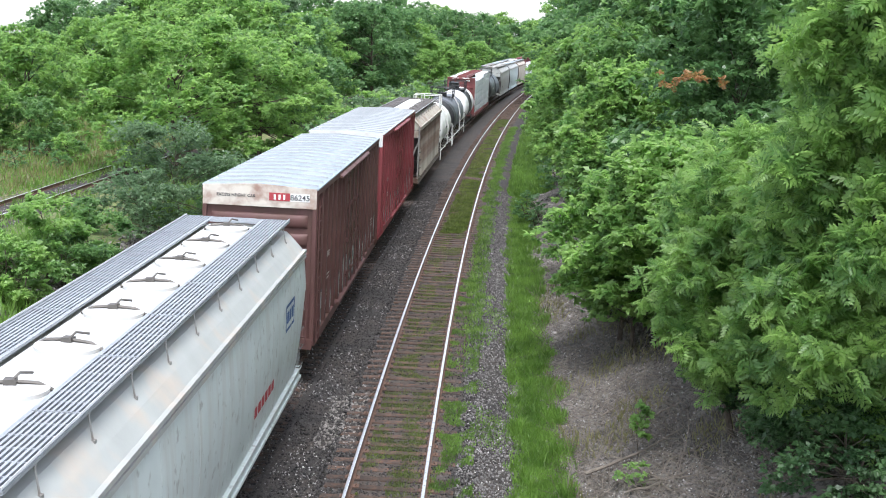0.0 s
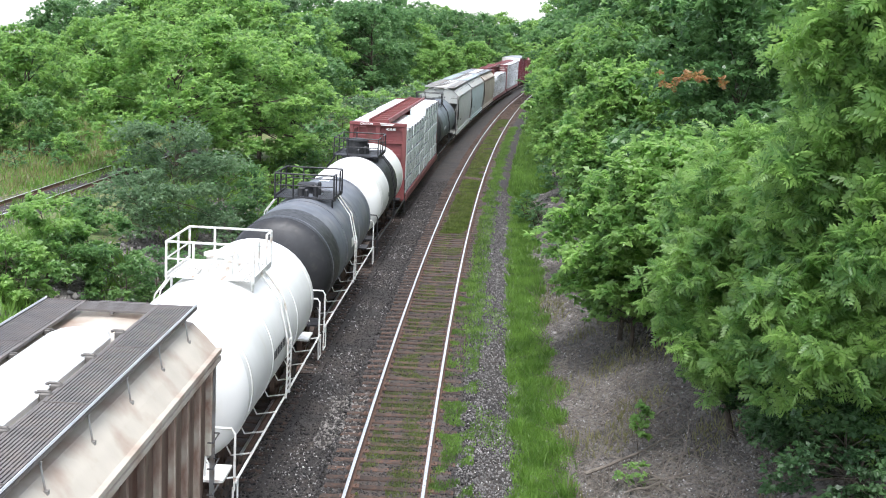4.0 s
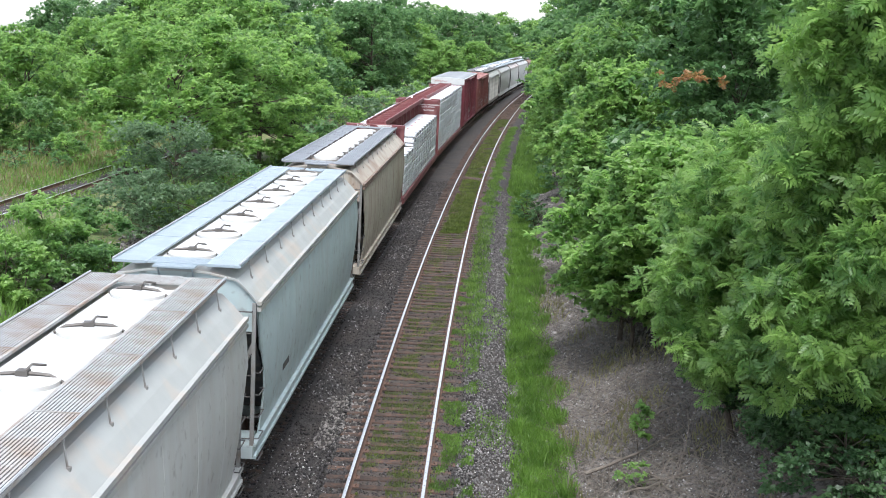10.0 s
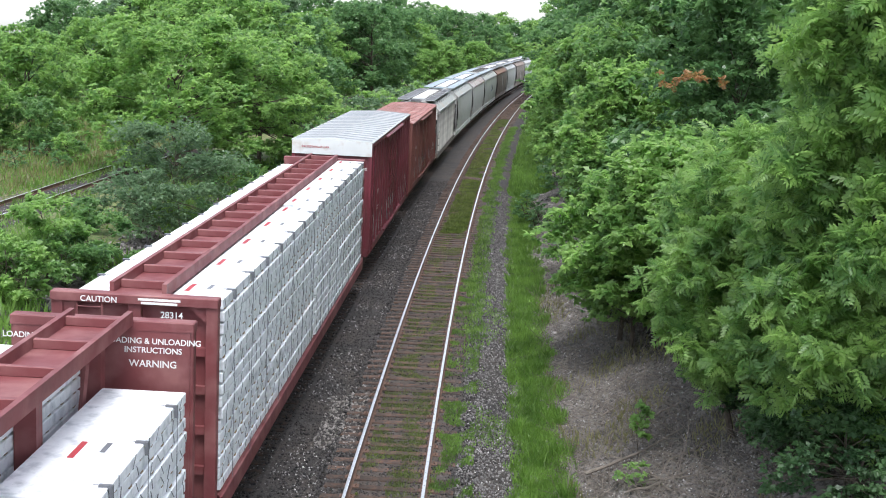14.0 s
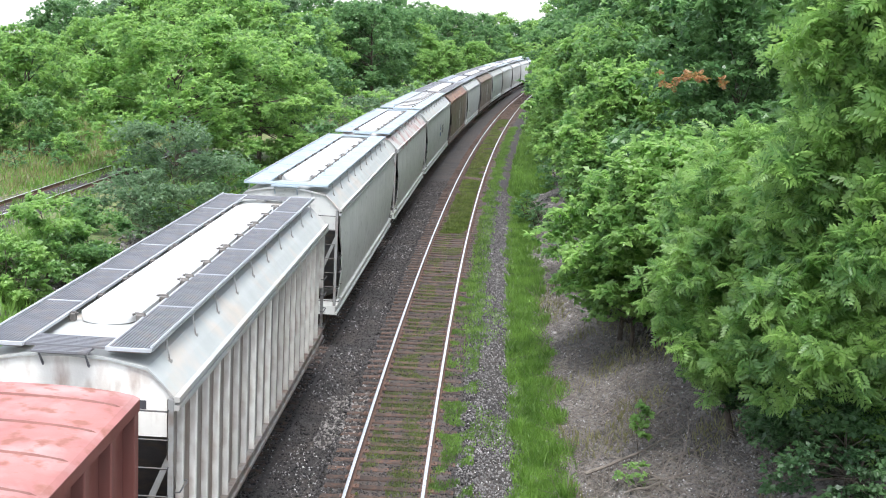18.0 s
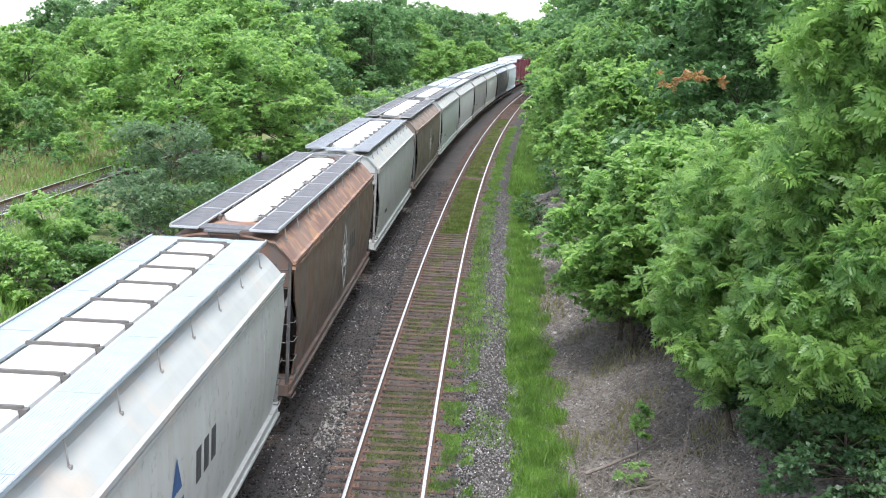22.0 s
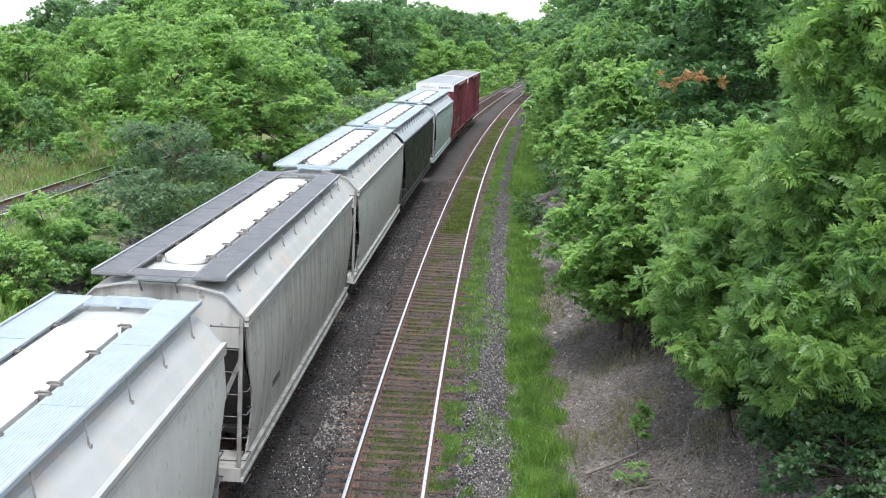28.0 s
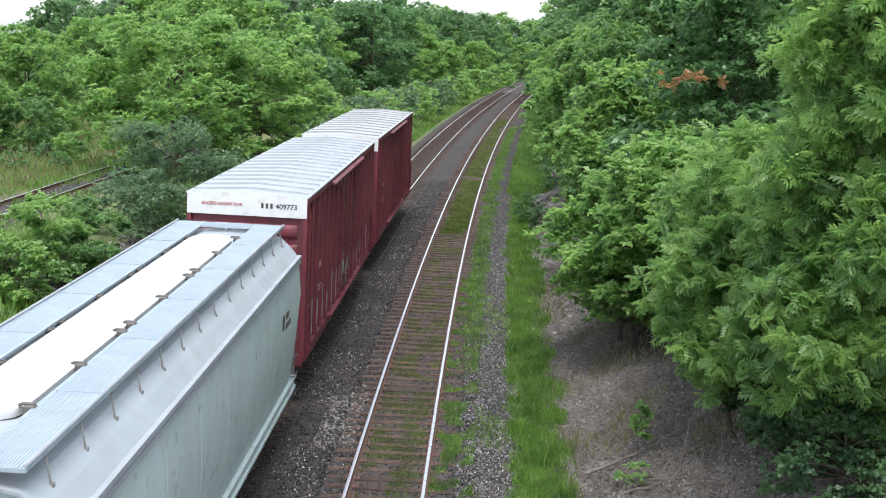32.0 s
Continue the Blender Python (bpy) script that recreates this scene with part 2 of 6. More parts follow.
def scatter(tv, tf, pos, rot, size):
    """Copies of a template (tv, tf) at pos with rotation matrices and sizes."""
    tv, tf = np.asarray(tv, float), np.asarray(tf, int)
    size = np.asarray(size, float)
    if size.ndim == 1:
        size = np.repeat(size[:, None], 3, 1)
    v = np.einsum("nij,nkj->nki", rot, tv[None] * size[:, None, :]) + pos[:, None, :]
    f = tf[None] + (np.arange(len(pos)) * len(tv))[:, None, None]
    return v.reshape(-1, 3), f.reshape(-1, tf.shape[1])


def frames(direction, twist):
    """Rotation matrices whose y axis is the direction, turned about it by twist."""
    d = direction / np.maximum(np.linalg.norm(direction, axis=1, keepdims=True), 1e-9)
    up = np.where(np.abs(d[:, 2:3]) > 0.95, np.array([[1.0, 0, 0]]), np.array([[0, 0, 1.0]]))
    a = np.cross(d, up)
    a /= np.linalg.norm(a, axis=1, keepdims=True)
    b = np.cross(a, d)
    c, s = np.cos(twist)[:, None], np.sin(twist)[:, None]
    return np.stack([a * c + b * s, d, b * c - a * s], axis=2)


def random_turns(rng, n):
    d = rng.normal(size=(n, 3))
    return frames(d, rng.uniform(0, 6.28, n))


# ---- ground, ballast and tracks ----
def spaced(stops):
    out = []
    for (a, step), (b, _) in zip(stops, stops[1:]):
        n = max(1, round((b - a) / step))
        out += [a + (b - a) * i / n for i in range(n)]
    return out + [stops[-1][0]]


def ground_sheet():
    ss = spaced([(-400, 60), (-60, 12), (0, 1.0), (60, 2.0), (130, 5), (250, 20), (700, 80), (1500, 1)])
    us = spaced([(-1100, 150), (-200, 30), (-60, 6), (-22, 1.0), (-6.0, 0.5), (-5.4, 0.3), (1.8, 0.2), (4.6, 0.4), (12, 1.0), (36, 6), (80, 40), (300, 90), (600, 1)])
    vs = [tuple(spot(s, u, land(s, u))) for s in ss for u in us]
    n = len(us)
    fs, kind = [], []
    for i in range(len(ss) - 1):
        for j in range(n - 1):
            fs.append((i * n + j, i * n + j + 1, (i + 1) * n + j + 1, (i + 1) * n + j))
            u, s = (us[j] + us[j + 1]) / 2, ss[i]
            w = 0.5 * noise.noise((s * 0.4, u * 0.3, 1.0))
            if abs(u) < 1.3 or -5.3 < u < -2.7:
                kind.append(4)
            elif -6.4 < u < 2.6:
                kind.append(0)
            elif 2.6 <= u < 3.5 + 0.5 * w or (s > 75 and 2.6 < u < 5):
                kind.append(3)
            elif 3.5 <= u < 16 or (-11.2 + w < u <= -6.4 and s < 90):
                kind.append(1)
            elif abs(u - OLD_U) < 1.7 and s < 140:
                kind.append(0)
            else:
                kind.append(2)
    me = bpy.data.meshes.new("ground")
    me.from_pydata(vs, [], fs)
    for m in (BALLAST, SOIL, TURF, VERGE, BED):
        me.materials.append(m)
    me.polygons.foreach_set("material_index", kind)
    me.polygons.foreach_set("use_smooth", [True] * len(fs))
    me.update()
    return tagged(new("ground", me), "ballasted railway cutting with grassy verges and stony banks", "ground", kind="structure")


ground_sheet()

RAIL_FOOT = [(-0.07, -0.17), (0.07, -0.17), (0.07, -0.155), (0.012, -0.135), (0.012, -0.045), (0.036, -0.035), (0.036, -0.006)]
RAIL_FOOT = RAIL_FOOT + [(-x, z) for x, z in reversed(RAIL_FOOT[2:])]


def rail(name, u, offset, z0, s0, s1, cant, label):
    """One running rail: rusty web and foot, polished running surface."""
    ss = spaced([(s0, 4), (s1, 1)])
    holder = tagged(new(name), label, "rail", "railway rails", "structure")
    for pname, prof, material in (("rail_web", RAIL_FOOT, RAIL_SIDE), ("rail_head", [(-0.033, -0.006), (0.033, -0.006), (0.033, -0.001), (0.022, 0.002), (-0.022, 0.002), (-0.033, -0.001)], RAIL_TOP)):
        vs, fs = [], []
        k = len(prof)
        for s in ss:
            m = track_pose(s, u, z0) if cant else Matrix.Translation(spot(s, u, z0)) @ Matrix.Rotation(-arc(s)[2], 4, "Z")
            vs += [m @ Vector((offset + x, 0, z)) for x, z in prof]
        for i in range(len(ss) - 1):
            fs += [(i * k + j, i * k + (j + 1) % k, (i + 1) * k + (j + 1) % k, (i + 1) * k + j) for j in range(k)]
        sh = Shape()
        sh.add(vs, fs)
        part(pname, sh, material, holder)
    return holder


for u, tag in ((0.0, "near main track"), (-SPACING, "train's main track")):
    for o in (-0.7525, 0.7525):
        rail("rail", u, o, 0.0, -60, 700, True, "polished steel rail with rusty web on the " + tag)
for o in (-0.7525, 0.7525):
    rail("rail", OLD_U, o, OLD_Z, 0, 140, False, "rust-brown rail of an old siding in weeds")


def tie_mesh():
    sh = Shape()
    sh.cbox(-1.3, 1.3, -0.11, 0.11, -0.33, -0.172, 0.015)
    return sh.mesh("tie", TIE)


def plate_mesh():
    sh = Shape()
    for o in (-0.7525, 0.7525):
        sh.box(o - 0.15, o + 0.15, -0.09, 0.09, -0.174, -0.16)
        for dx, dy in ((-0.09, 0.04), (0.09, -0.04), (0.09, 0.05), (-0.09, -0.05)):
            sh.box(o + dx - 0.015, o + dx + 0.015, dy - 0.015, dy + 0.015, -0.16, -0.135)
    return sh.mesh("tie_plate", RAIL_SIDE)


def lay_ties():
    rng = random.Random(4)
    tm, pm = tie_mesh(), plate_mesh()
    holder = tagged(new("track_ties"), "worn wooden ties of the near main track, moss between them", "railway ties", kind="structure")
    s, n = 1.0, 0
    while n < 300:
        ob = new("tie", tm)
        ob.parent = holder
        ob.matrix_basis = track_pose(s, rng.uniform(-0.05, 0.05), rng.uniform(-0.012, 0.004)) @ Matrix.Rotation(rng.uniform(-0.025, 0.025), 4, "Z")
        q = new("tie_plate", pm)
        q.parent = ob
        q.matrix_basis = Matrix.Rotation(0, 4, "Z")
        s += 0.53 + rng.uniform(-0.03, 0.03)
        n += 1
    for u, z0, a, b, cant in ((-SPACING, 0.0, 1.0, 190, True), (OLD_U, OLD_Z, 20, 110, False), (0.0, 0.0, s, 260, True)):
        sh = Shape()
        q = a
        while q < b:
            m = (track_pose(q, u, z0) if cant else Matrix.Translation(spot(q, u, z0)) @ Matrix.Rotation(-arc(q)[2], 4, "Z")) @ Matrix.Rotation(rng.uniform(-0.03, 0.03), 4, "Z")
            sh.box(-1.3, 1.3, -0.11, 0.11, -0.33, -0.172, m)
            q += 0.54
        tagged(new("track_ties", sh.mesh("track_ties", TIE)), "worn wooden railway ties bedded in ballast", "railway ties", kind="stuff")


lay_ties()


# ---- the train: parts that all cars share ----
def travelled(t):
    """Metres that the train has gone at t seconds."""
    return 15.7591 * t - 1.59447 * t ** 2 / 32 + 3.3146 * t ** 3 / 1024 - 1.57651 * t ** 4 / 32768


CARS, WHEELS = [], []
CAST = mat("cast_steel_grime", (0.045, 0.036, 0.03), 0.85, var=0.3, scale=4, col2=(0.10, 0.06, 0.04), amt=0.3, scale2=6, bump=0.3)
WHEEL = mat("wheel_steel", (0.09, 0.06, 0.045), 0.6, metal=0.6, var=0.2, scale=5)
BLACK = mat("black_paint", (0.018, 0.018, 0.02), 0.5, var=0.3, scale=2, col2=(0.04, 0.037, 0.035), amt=0.12, scale2=5)
# dark grey with the slope sheets' shade in it; grab irons and marks share it
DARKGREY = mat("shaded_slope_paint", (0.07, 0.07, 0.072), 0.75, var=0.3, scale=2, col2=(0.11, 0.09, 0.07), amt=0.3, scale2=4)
# grey lowered for the shade at the car ends, with brown grime patches
POST = mat("grimy_end_post", (0.24, 0.24, 0.23), 0.7, var=0.2, scale=2, col2=(0.15, 0.12, 0.10), amt=0.35, scale2=4)
GALV = mat("galvanised_grating", (0.34, 0.36, 0.385), 0.5, metal=0.35, var=0.12, scale=1.5, col2=(0.3, 0.31, 0.33), amt=0.3, scale2=3)
GALV_PALE = mat("pale_galvanised_grating", (0.33, 0.39, 0.43), 0.45, metal=0.15, var=0.1, scale=1.2)
GALV_DARK = mat("dull_grating", (0.17, 0.17, 0.18), 0.6, metal=0.3, var=0.2, scale=1.5, col2=(0.24, 0.2, 0.17), amt=0.25, scale2=2)
GALV_DULL = mat("dull_grey_grating", (0.19, 0.195, 0.20), 0.6, metal=0.3, var=0.15, scale=1.5, col2=(0.25, 0.24, 0.23), amt=0.25, scale2=2)
GALV_BROWN = mat("brown_grimy_grating", (0.135, 0.122, 0.115), 0.7, metal=0.2, var=0.2, scale=1.5, col2=(0.17, 0.14, 0.12), amt=0.3, scale2=2)
GALV_RUST = mat("rusted_grating", (0.34, 0.34, 0.33), 0.7, metal=0.1, var=0.15, scale=1.5, col2=(0.25, 0.18, 0.13), amt=0.36, scale2=1.2)
# dark tone for the shade on the roof below the gratings
GRATE_SHADE = mat("grimy_support_pan", (0.13, 0.135, 0.145), 0.8, var=0.3, scale=1.2, col2=(0.20, 0.16, 0.13), amt=0.4, scale2=2)
STEEL_EDGE = mat("walkway_edge", (0.42, 0.43, 0.44), 0.5, metal=0.3, var=0.1, scale=2)
COVER = mat("white_hatch_cover", (0.53, 0.53, 0.515), 0.35, var=0.05, scale=1.5, col2=(0.62, 0.58, 0.52), amt=0.12, scale2=4, bump=0.03)
LETTER_K = mat("black_lettering", (0.05, 0.05, 0.055), 0.6, var=0.1)
LETTER_W = mat("white_lettering", (0.75, 0.75, 0.73), 0.6, var=0.1)
LETTER_B = mat("blue_lettering", (0.03, 0.08, 0.2), 0.6, var=0.1)
LETTER_Y = mat("faded_yellow_paint", (0.30, 0.21, 0.05), 0.7, var=0.25, scale=4)
LETTER_R = mat("red_lettering", (0.35, 0.04, 0.05), 0.6, var=0.1)
CLAMP = mat("hatch_clamp", (0.12, 0.11, 0.10), 0.6, metal=0.4, var=0.2, scale=6)
CACHE = {}


def shared(key, build, material, **kw):
    """A mesh built once and used by many objects."""
    if key not in CACHE:
        sh = Shape()
        build(sh)
        CACHE[key] = sh.mesh(key.split("/")[0], material, **kw)
    return CACHE[key]


def hang(name, me, parent, m=None, label=""):
    ob = new(name, me)
    ob.parent = parent
    if m is not None:
        ob.matrix_basis = m
    if label:
        ob["label"] = label
    return ob


def lettering(text, size, material, parent, m, name="lettering"):
    """Painted words, a hair proud of the surface."""
    key = "words/%s/%.3f/%s" % (text, size, material.name)
    if key not in CACHE:
        cu = bpy.data.curves.new("words", "FONT")
        cu.body, cu.size, cu.extrude, cu.align_x, cu.offset = text, size, 0.002, "CENTER", size * 0.012
        tmp = bpy.data.objects.new("words", cu)
        me = bpy.data.meshes.new_from_object(tmp)
        me.materials.clear()
        me.materials.append(material)
        bpy.data.objects.remove(tmp)
        CACHE[key] = me
    return hang(name, CACHE[key], parent, m)


FACE_END = Matrix.Rotation(math.pi / 2, 4, "X")
FACE_SIDE = Matrix.Rotation(math.pi / 2, 4, "Z") @ Matrix.Rotation(math.pi / 2, 4, "X")


def bars(parent, m, rows, material, name="marking"):
    """Writing too small to read: plain bars (x0, x1, z0, z1) on a face."""
    sh = Shape()
    for x0, x1, z0, z1 in rows:
        sh.box(x0, x1, z0, z1, 0.0, 0.003, m)
    return part(name, sh, material, parent)


def build_wheelset(sh):
    sh.turn([(-0.95, 0.075), (-0.8, 0.08), (0.8, 0.08), (0.95, 0.075)], 10, "X")
    for k in (-1, 1):
        sh.turn([(k * 0.70, 0.455), (k * 0.725, 0.43), (k * 0.83, 0.42), (k * 0.835, 0.37), (k * 0.79, 0.34), (k * 0.79, 0.14), (k * 0.86, 0.12), (k * 0.86, 0.05)], 24, "X")


def build_side_frame(sh):
    sh.prism([(-0.075, 0.0), (0.075, 0.0), (0.075, 0.14), (-0.075, 0.14)], -0.98, -0.72)
    sh.prism([(-0.075, 0.0), (0.075, 0.0), (0.075, 0.14), (-0.075, 0.14)], 0.72, 0.98)
    top = [(-0.9, 0.14), (-0.5, 0.27), (0.5, 0.27), (0.9, 0.14), (0.9, 0.02), (0.45, 0.12), (-0.45, 0.12), (-0.9, 0.02)]
    low = [(-0.78, 0.04), (-0.3, -0.26), (0.3, -0.26), (0.78, 0.04), (0.66, 0.04), (0.26, -0.14), (-0.26, -0.14), (-0.66, 0.04)]
    for prof in (top, low):
        n = len(prof)
        vs = [(-0.06, y, z) for y, z in prof] + [(0.06, y, z) for y, z in prof]
        h = n // 2
        fs = []
        for i in range(h - 1):
            a, b, c, d = i, i + 1, n - 2 - i, n - 1 - i
            fs += [(a, b, c, d), (a + n, d + n, c + n, b + n)]
        fs += [(i, (i + 1) % n, n + (i + 1) % n, n + i) for i in range(n)]
        sh.add(vs, fs)
    for y in (-0.33, 0.26):
        sh.box(-0.06, 0.06, y, y + 0.07, -0.2, 0.2)
    for y in (-0.14, 0.0, 0.14):
        sh.turn([(-0.14, 0.055), (0.1, 0.055)], 8, "Z", (0, y, 0))
    for y in (-0.88, 0.88):
        sh.turn([(0.06, 0.085), (0.12, 0.085), (0.13, 0.06)], 10, "X", (0, y, 0.06))


def trucks(car, s, ys, z=0.45):
    """Two four-wheel trucks: bolster, side frames and turning wheelsets."""
    bol = shared("bolster", lambda sh: sh.box(-1.1, 1.1, -0.2, 0.2, 0.0, 0.22).box(-0.3, 0.3, -0.3, 0.3, 0.22, 0.36), CAST)
    frm = shared("side_frame", build_side_frame, CAST)
    whl = shared("wheelset", build_wheelset, WHEEL, smooth_by=35)
    for y in ys:
        t = hang("truck", bol, car, Matrix.Translation((0, y, z - 0.05)), "grimy cast steel freight truck")
        for k in (-1, 1):
            hang("side_frame", frm, t, Matrix.Translation((k * 1.0, 0, 0.05)))
            w = hang("wheelset", whl, t, Matrix.Translation((0, k * 0.88, 0.05)))
            w.location.z = 0.42 - (z - 0.05)
            WHEELS.append((w, w.location.copy(), s + y + k * 0.88))


def build_coupler(sh):
    sh.box(-0.12, 0.12, -0.1, 0.55, 0.72, 0.95)
    sh.cbox(-0.17, 0.14, -0.42, -0.08, 0.70, 0.98, 0.04)
    sh.cbox(0.03, 0.16, -0.55, -0.38, 0.72, 0.96, 0.03)
    sh.tube([(0.2, 0.0, 0.8), (0.32, -0.05, 0.6), (0.3, -0.2, 0.42), (0.2, -0.45, 0.4)], 0.02, 6)


def couplers(car, half):
    me = shared("coupler", build_coupler, CAST)
    hang("coupler", me, car, Matrix.Translation((0, -half, 0)))
    hang("coupler", me, car, Matrix.Translation((0, half, 0)) @ Matrix.Rotation(math.pi, 4, "Z"))


def ladder(parent, x, y, z0, z1, width, along, material, n=None, name="ladder"):
    """Two stiles and rungs, standing along the car's side ('y') or end ('x')."""
    sh = Shape()
    n = n or max(2, round((z1 - z0) / 0.38))
    ax = Vector((0, 1, 0)) if along == "y" else Vector((1, 0, 0))
    o = Vector((x, y, 0))
    for k in (-0.5, 0.5):
        q = o + ax * (k * width)
        sh.tube([(q.x, q.y, z0), (q.x, q.y, z1)], 0.022, 5)
    for i in range(n):
        z = z0 + (z1 - z0) * (i + 0.5) / n
        a, b = o - ax * (width / 2), o + ax * (width / 2)
        sh.tube([(a.x, a.y, z), (b.x, b.y, z)], 0.013, 5)
    return part(name, sh, material, parent)


def brake_gear(car, half, x, z, material):
    """Hand brake wheel and its housing on the car's end."""
    sh = Shape()
    sh.turn([(-0.03, 0.26), (0.0, 0.285), (0.03, 0.26), (0.0, 0.24)], 20, "Y", (x, -half - 0.12, z))
    for i in range(4):
        w = i * math.pi / 4
        c, s = 0.25 * math.cos(w), 0.25 * math.sin(w)
        sh.tube([(x - c, -half - 0.12, z - s), (x + c, -half - 0.12, z + s)], 0.014, 5)
    sh.cbox(x - 0.14, x + 0.14, -half - 0.1, -half, z - 0.2, z + 0.22, 0.03)
    part("brake_wheel", sh, material, car)


def underframe(car, half, yt):
    """Centre sill, brake cylinder and pipes under the floor."""
    sh = Shape()
    sh.box(-0.22, 0.22, -half + 0.1, half - 0.1, 0.72, 1.0)
    part("centre_sill", sh, CAST, car)
    sh = Shape()
    sh.turn([(-0.5, 0.08), (-0.45, 0.17), (0.1, 0.17), (0.15, 0.06), (0.6, 0.04)], 12, "Y", (-0.75, 0.6, 0.78))
    part("brake_cylinder", sh, CAST, car)


# ---- covered hopper ----
DARK_ENDS = ("paint_brown", "paint_tan_brown", "paint_black_body")

def hopper_cut(d):
    """Lower edge of the side sheet at d metres from the car's end."""
    stops = ((0.0, 2.95), (0.12, 2.88), (0.35, 2.55), (0.55, 2.05), (0.66, 1.08), (99, 1.08))
    for (a, za), (b, zb) in zip(stops, stops[1:]):
        if d <= b:
            return za + (zb - za) * min(1, (d - a) / (b - a))
    return 1.08


def side_x(z, ribbed):
    if ribbed:
        return 1.37
    f = (z - 1.08) / 2.87
    return 1.37 + 0.13 * math.sin(math.pi * min(1.0, f * 0.92 + 0.08)) + 0.075 * f - 0.01


ROOF_LINE = [(1.46, 3.80), (1.27, 4.02), (1.07, 4.22), (0.55, 4.33), (0.0, 4.36)]


def roof_z(x):
    x = abs(x)
    for (a, za), (b, zb) in zip(ROOF_LINE, ROOF_LINE[1:]):
        if x >= b:
            return zb + (za - zb) * (x - b) / (a - b)
    return 4.36


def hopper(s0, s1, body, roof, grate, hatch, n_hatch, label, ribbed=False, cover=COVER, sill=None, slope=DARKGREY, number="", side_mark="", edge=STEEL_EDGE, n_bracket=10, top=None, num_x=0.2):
    L, s = s1 - s0, (s0 + s1) / 2 - 0.6
    h = L / 2
    sill = sill or body
    top = top or roof
    car = thing("hopper_car", track_pose(s, -SPACING), label, "hopper car", "freight train cars")
    # side sheets with swept-up ends
    ys = [-h, -h + 0.12, -h + 0.24, -h + 0.35, -h + 0.45, -h + 0.55, -h + 0.61, -h + 0.66, -h + 1.4]
    ys = ys + [(-h + 1.4) + (2 * h - 2.8) * i / 8 for i in range(1, 8)] + [-y for y in reversed(ys)]
    for k in (-1, 1):
        sh, m = Shape(), 9
        vs = []
        for y in ys:
            zb = hopper_cut(h - abs(y))
            for j in range(m):
                z = zb + (3.80 - zb) * j / (m - 1)
                vs.append((k * side_x(z, ribbed), y, z))
        n = len(vs)
        vs += [(x - k * 0.03, y, z) for x, y, z in vs]
        fs = []
        for i in range(len(ys) - 1):
            for j in range(m - 1):
                a = i * m + j
                fs.append((a, a + 1, a + m + 1, a + m))
                fs.append((n + a, n + a + m, n + a + m + 1, n + a + 1))
            a = i * m
            fs.append((a, a + m, n + a + m, n + a))
        sh.add(vs, fs)
        part("side_sheet", sh, body, car, smooth_by=30)
    # inner body: end walls, slope sheets and floor
    for k in (-1, 1):
        sh = Shape()
        prof = [(-1.38, 3.25), (1.38, 3.25), (1.42, 3.76)] + [(x, z - 0.02) for x, z in ROOF_LINE[1:]] + [(-x, z - 0.02) for x, z in reversed(ROOF_LINE[1:-1])] + [(-1.42, 3.76)]
        y = k * (h - 0.1)
        sh.prism(prof, y - 0.03, y + 0.03)
        part("end_wall", sh, ribbed or body, car)
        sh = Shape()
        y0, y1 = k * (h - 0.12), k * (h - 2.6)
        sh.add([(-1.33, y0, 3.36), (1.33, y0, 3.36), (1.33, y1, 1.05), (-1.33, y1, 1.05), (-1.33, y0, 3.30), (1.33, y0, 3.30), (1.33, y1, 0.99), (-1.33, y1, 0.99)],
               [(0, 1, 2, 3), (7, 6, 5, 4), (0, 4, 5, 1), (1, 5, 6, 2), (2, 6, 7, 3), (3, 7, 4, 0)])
        # the shade under the overhanging end is put into this dark colour
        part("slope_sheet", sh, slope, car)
        for x in (-1, 1):
            sh = Shape()
            sh.prism([(x * 1.34, 3.05), (x * 1.34, 2.85), (x * 0.66, 1.08), (x * 0.54, 1.08)], k * (h - 0.14) - 0.03, k * (h - 0.14) + 0.03)
            part("end_brace", sh, POST, car)
        sh = Shape()
        sh.box(-1.0, 1.0, k * (h - 0.16) - 0.03, k * (h - 0.16) + 0.03, 2.0, 2.1)
        part("end_crossbar", sh, POST, car)
        sh = Shape()
        sh.box(-1.3, 1.3, k * h - 0.02 if k < 0 else k * h - 1.0, k * h + 1.0 if k < 0 else k * h + 0.02, 1.0, 1.06)
        part("end_platform", sh, sill, car)
        for x in (-1.39, 1.39):
            sh = Shape()
            sh.box(x - 0.035, x + 0.035, k * (h - 0.02) - 0.03, k * (h - 0.02) + 0.03, 0.9, 3.80)
            # both post tones are darkened in place of the end's shade
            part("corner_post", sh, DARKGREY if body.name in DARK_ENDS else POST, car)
        sh = Shape()
        sh.box(-1.42, 1.42, k * h - 0.06, k * h + 0.06, 0.86, 1.1)
        part("end_sill", sh, sill, car)
        rung = shared("grab_iron/%s" % body.name, lambda q: q.tube([(-0.24, 0.05, 0), (-0.24, -0.03, 0), (0.24, -0.03, 0), (0.24, 0.05, 0)], 0.013, 5), DARKGREY)
        for j in range(7):
            hang("grab_iron", rung, car, Matrix.Translation((1.12 * -k, k * (h + 0.03), 1.25 + 0.4 * j)))
        for j in range(5):
            hang("grab_iron", rung, car, Matrix.Translation((1.47, k * (h - 0.3), 0.8 + 0.42 * j)) @ Matrix.Rotation(math.pi / 2, 4, "Z"))
        sh = Shape()
        for x in (-0.62, 0.62):
            sh.tube([(x, k * (h + 0.05), 1.05), (x, k * (h + 0.05), 2.05), (x * 0.2, k * (h + 0.05), 2.05)], 0.018, 5)
        part("end_handrail", sh, POST, car)
    # roof, top chords and side sills
    sh = Shape()
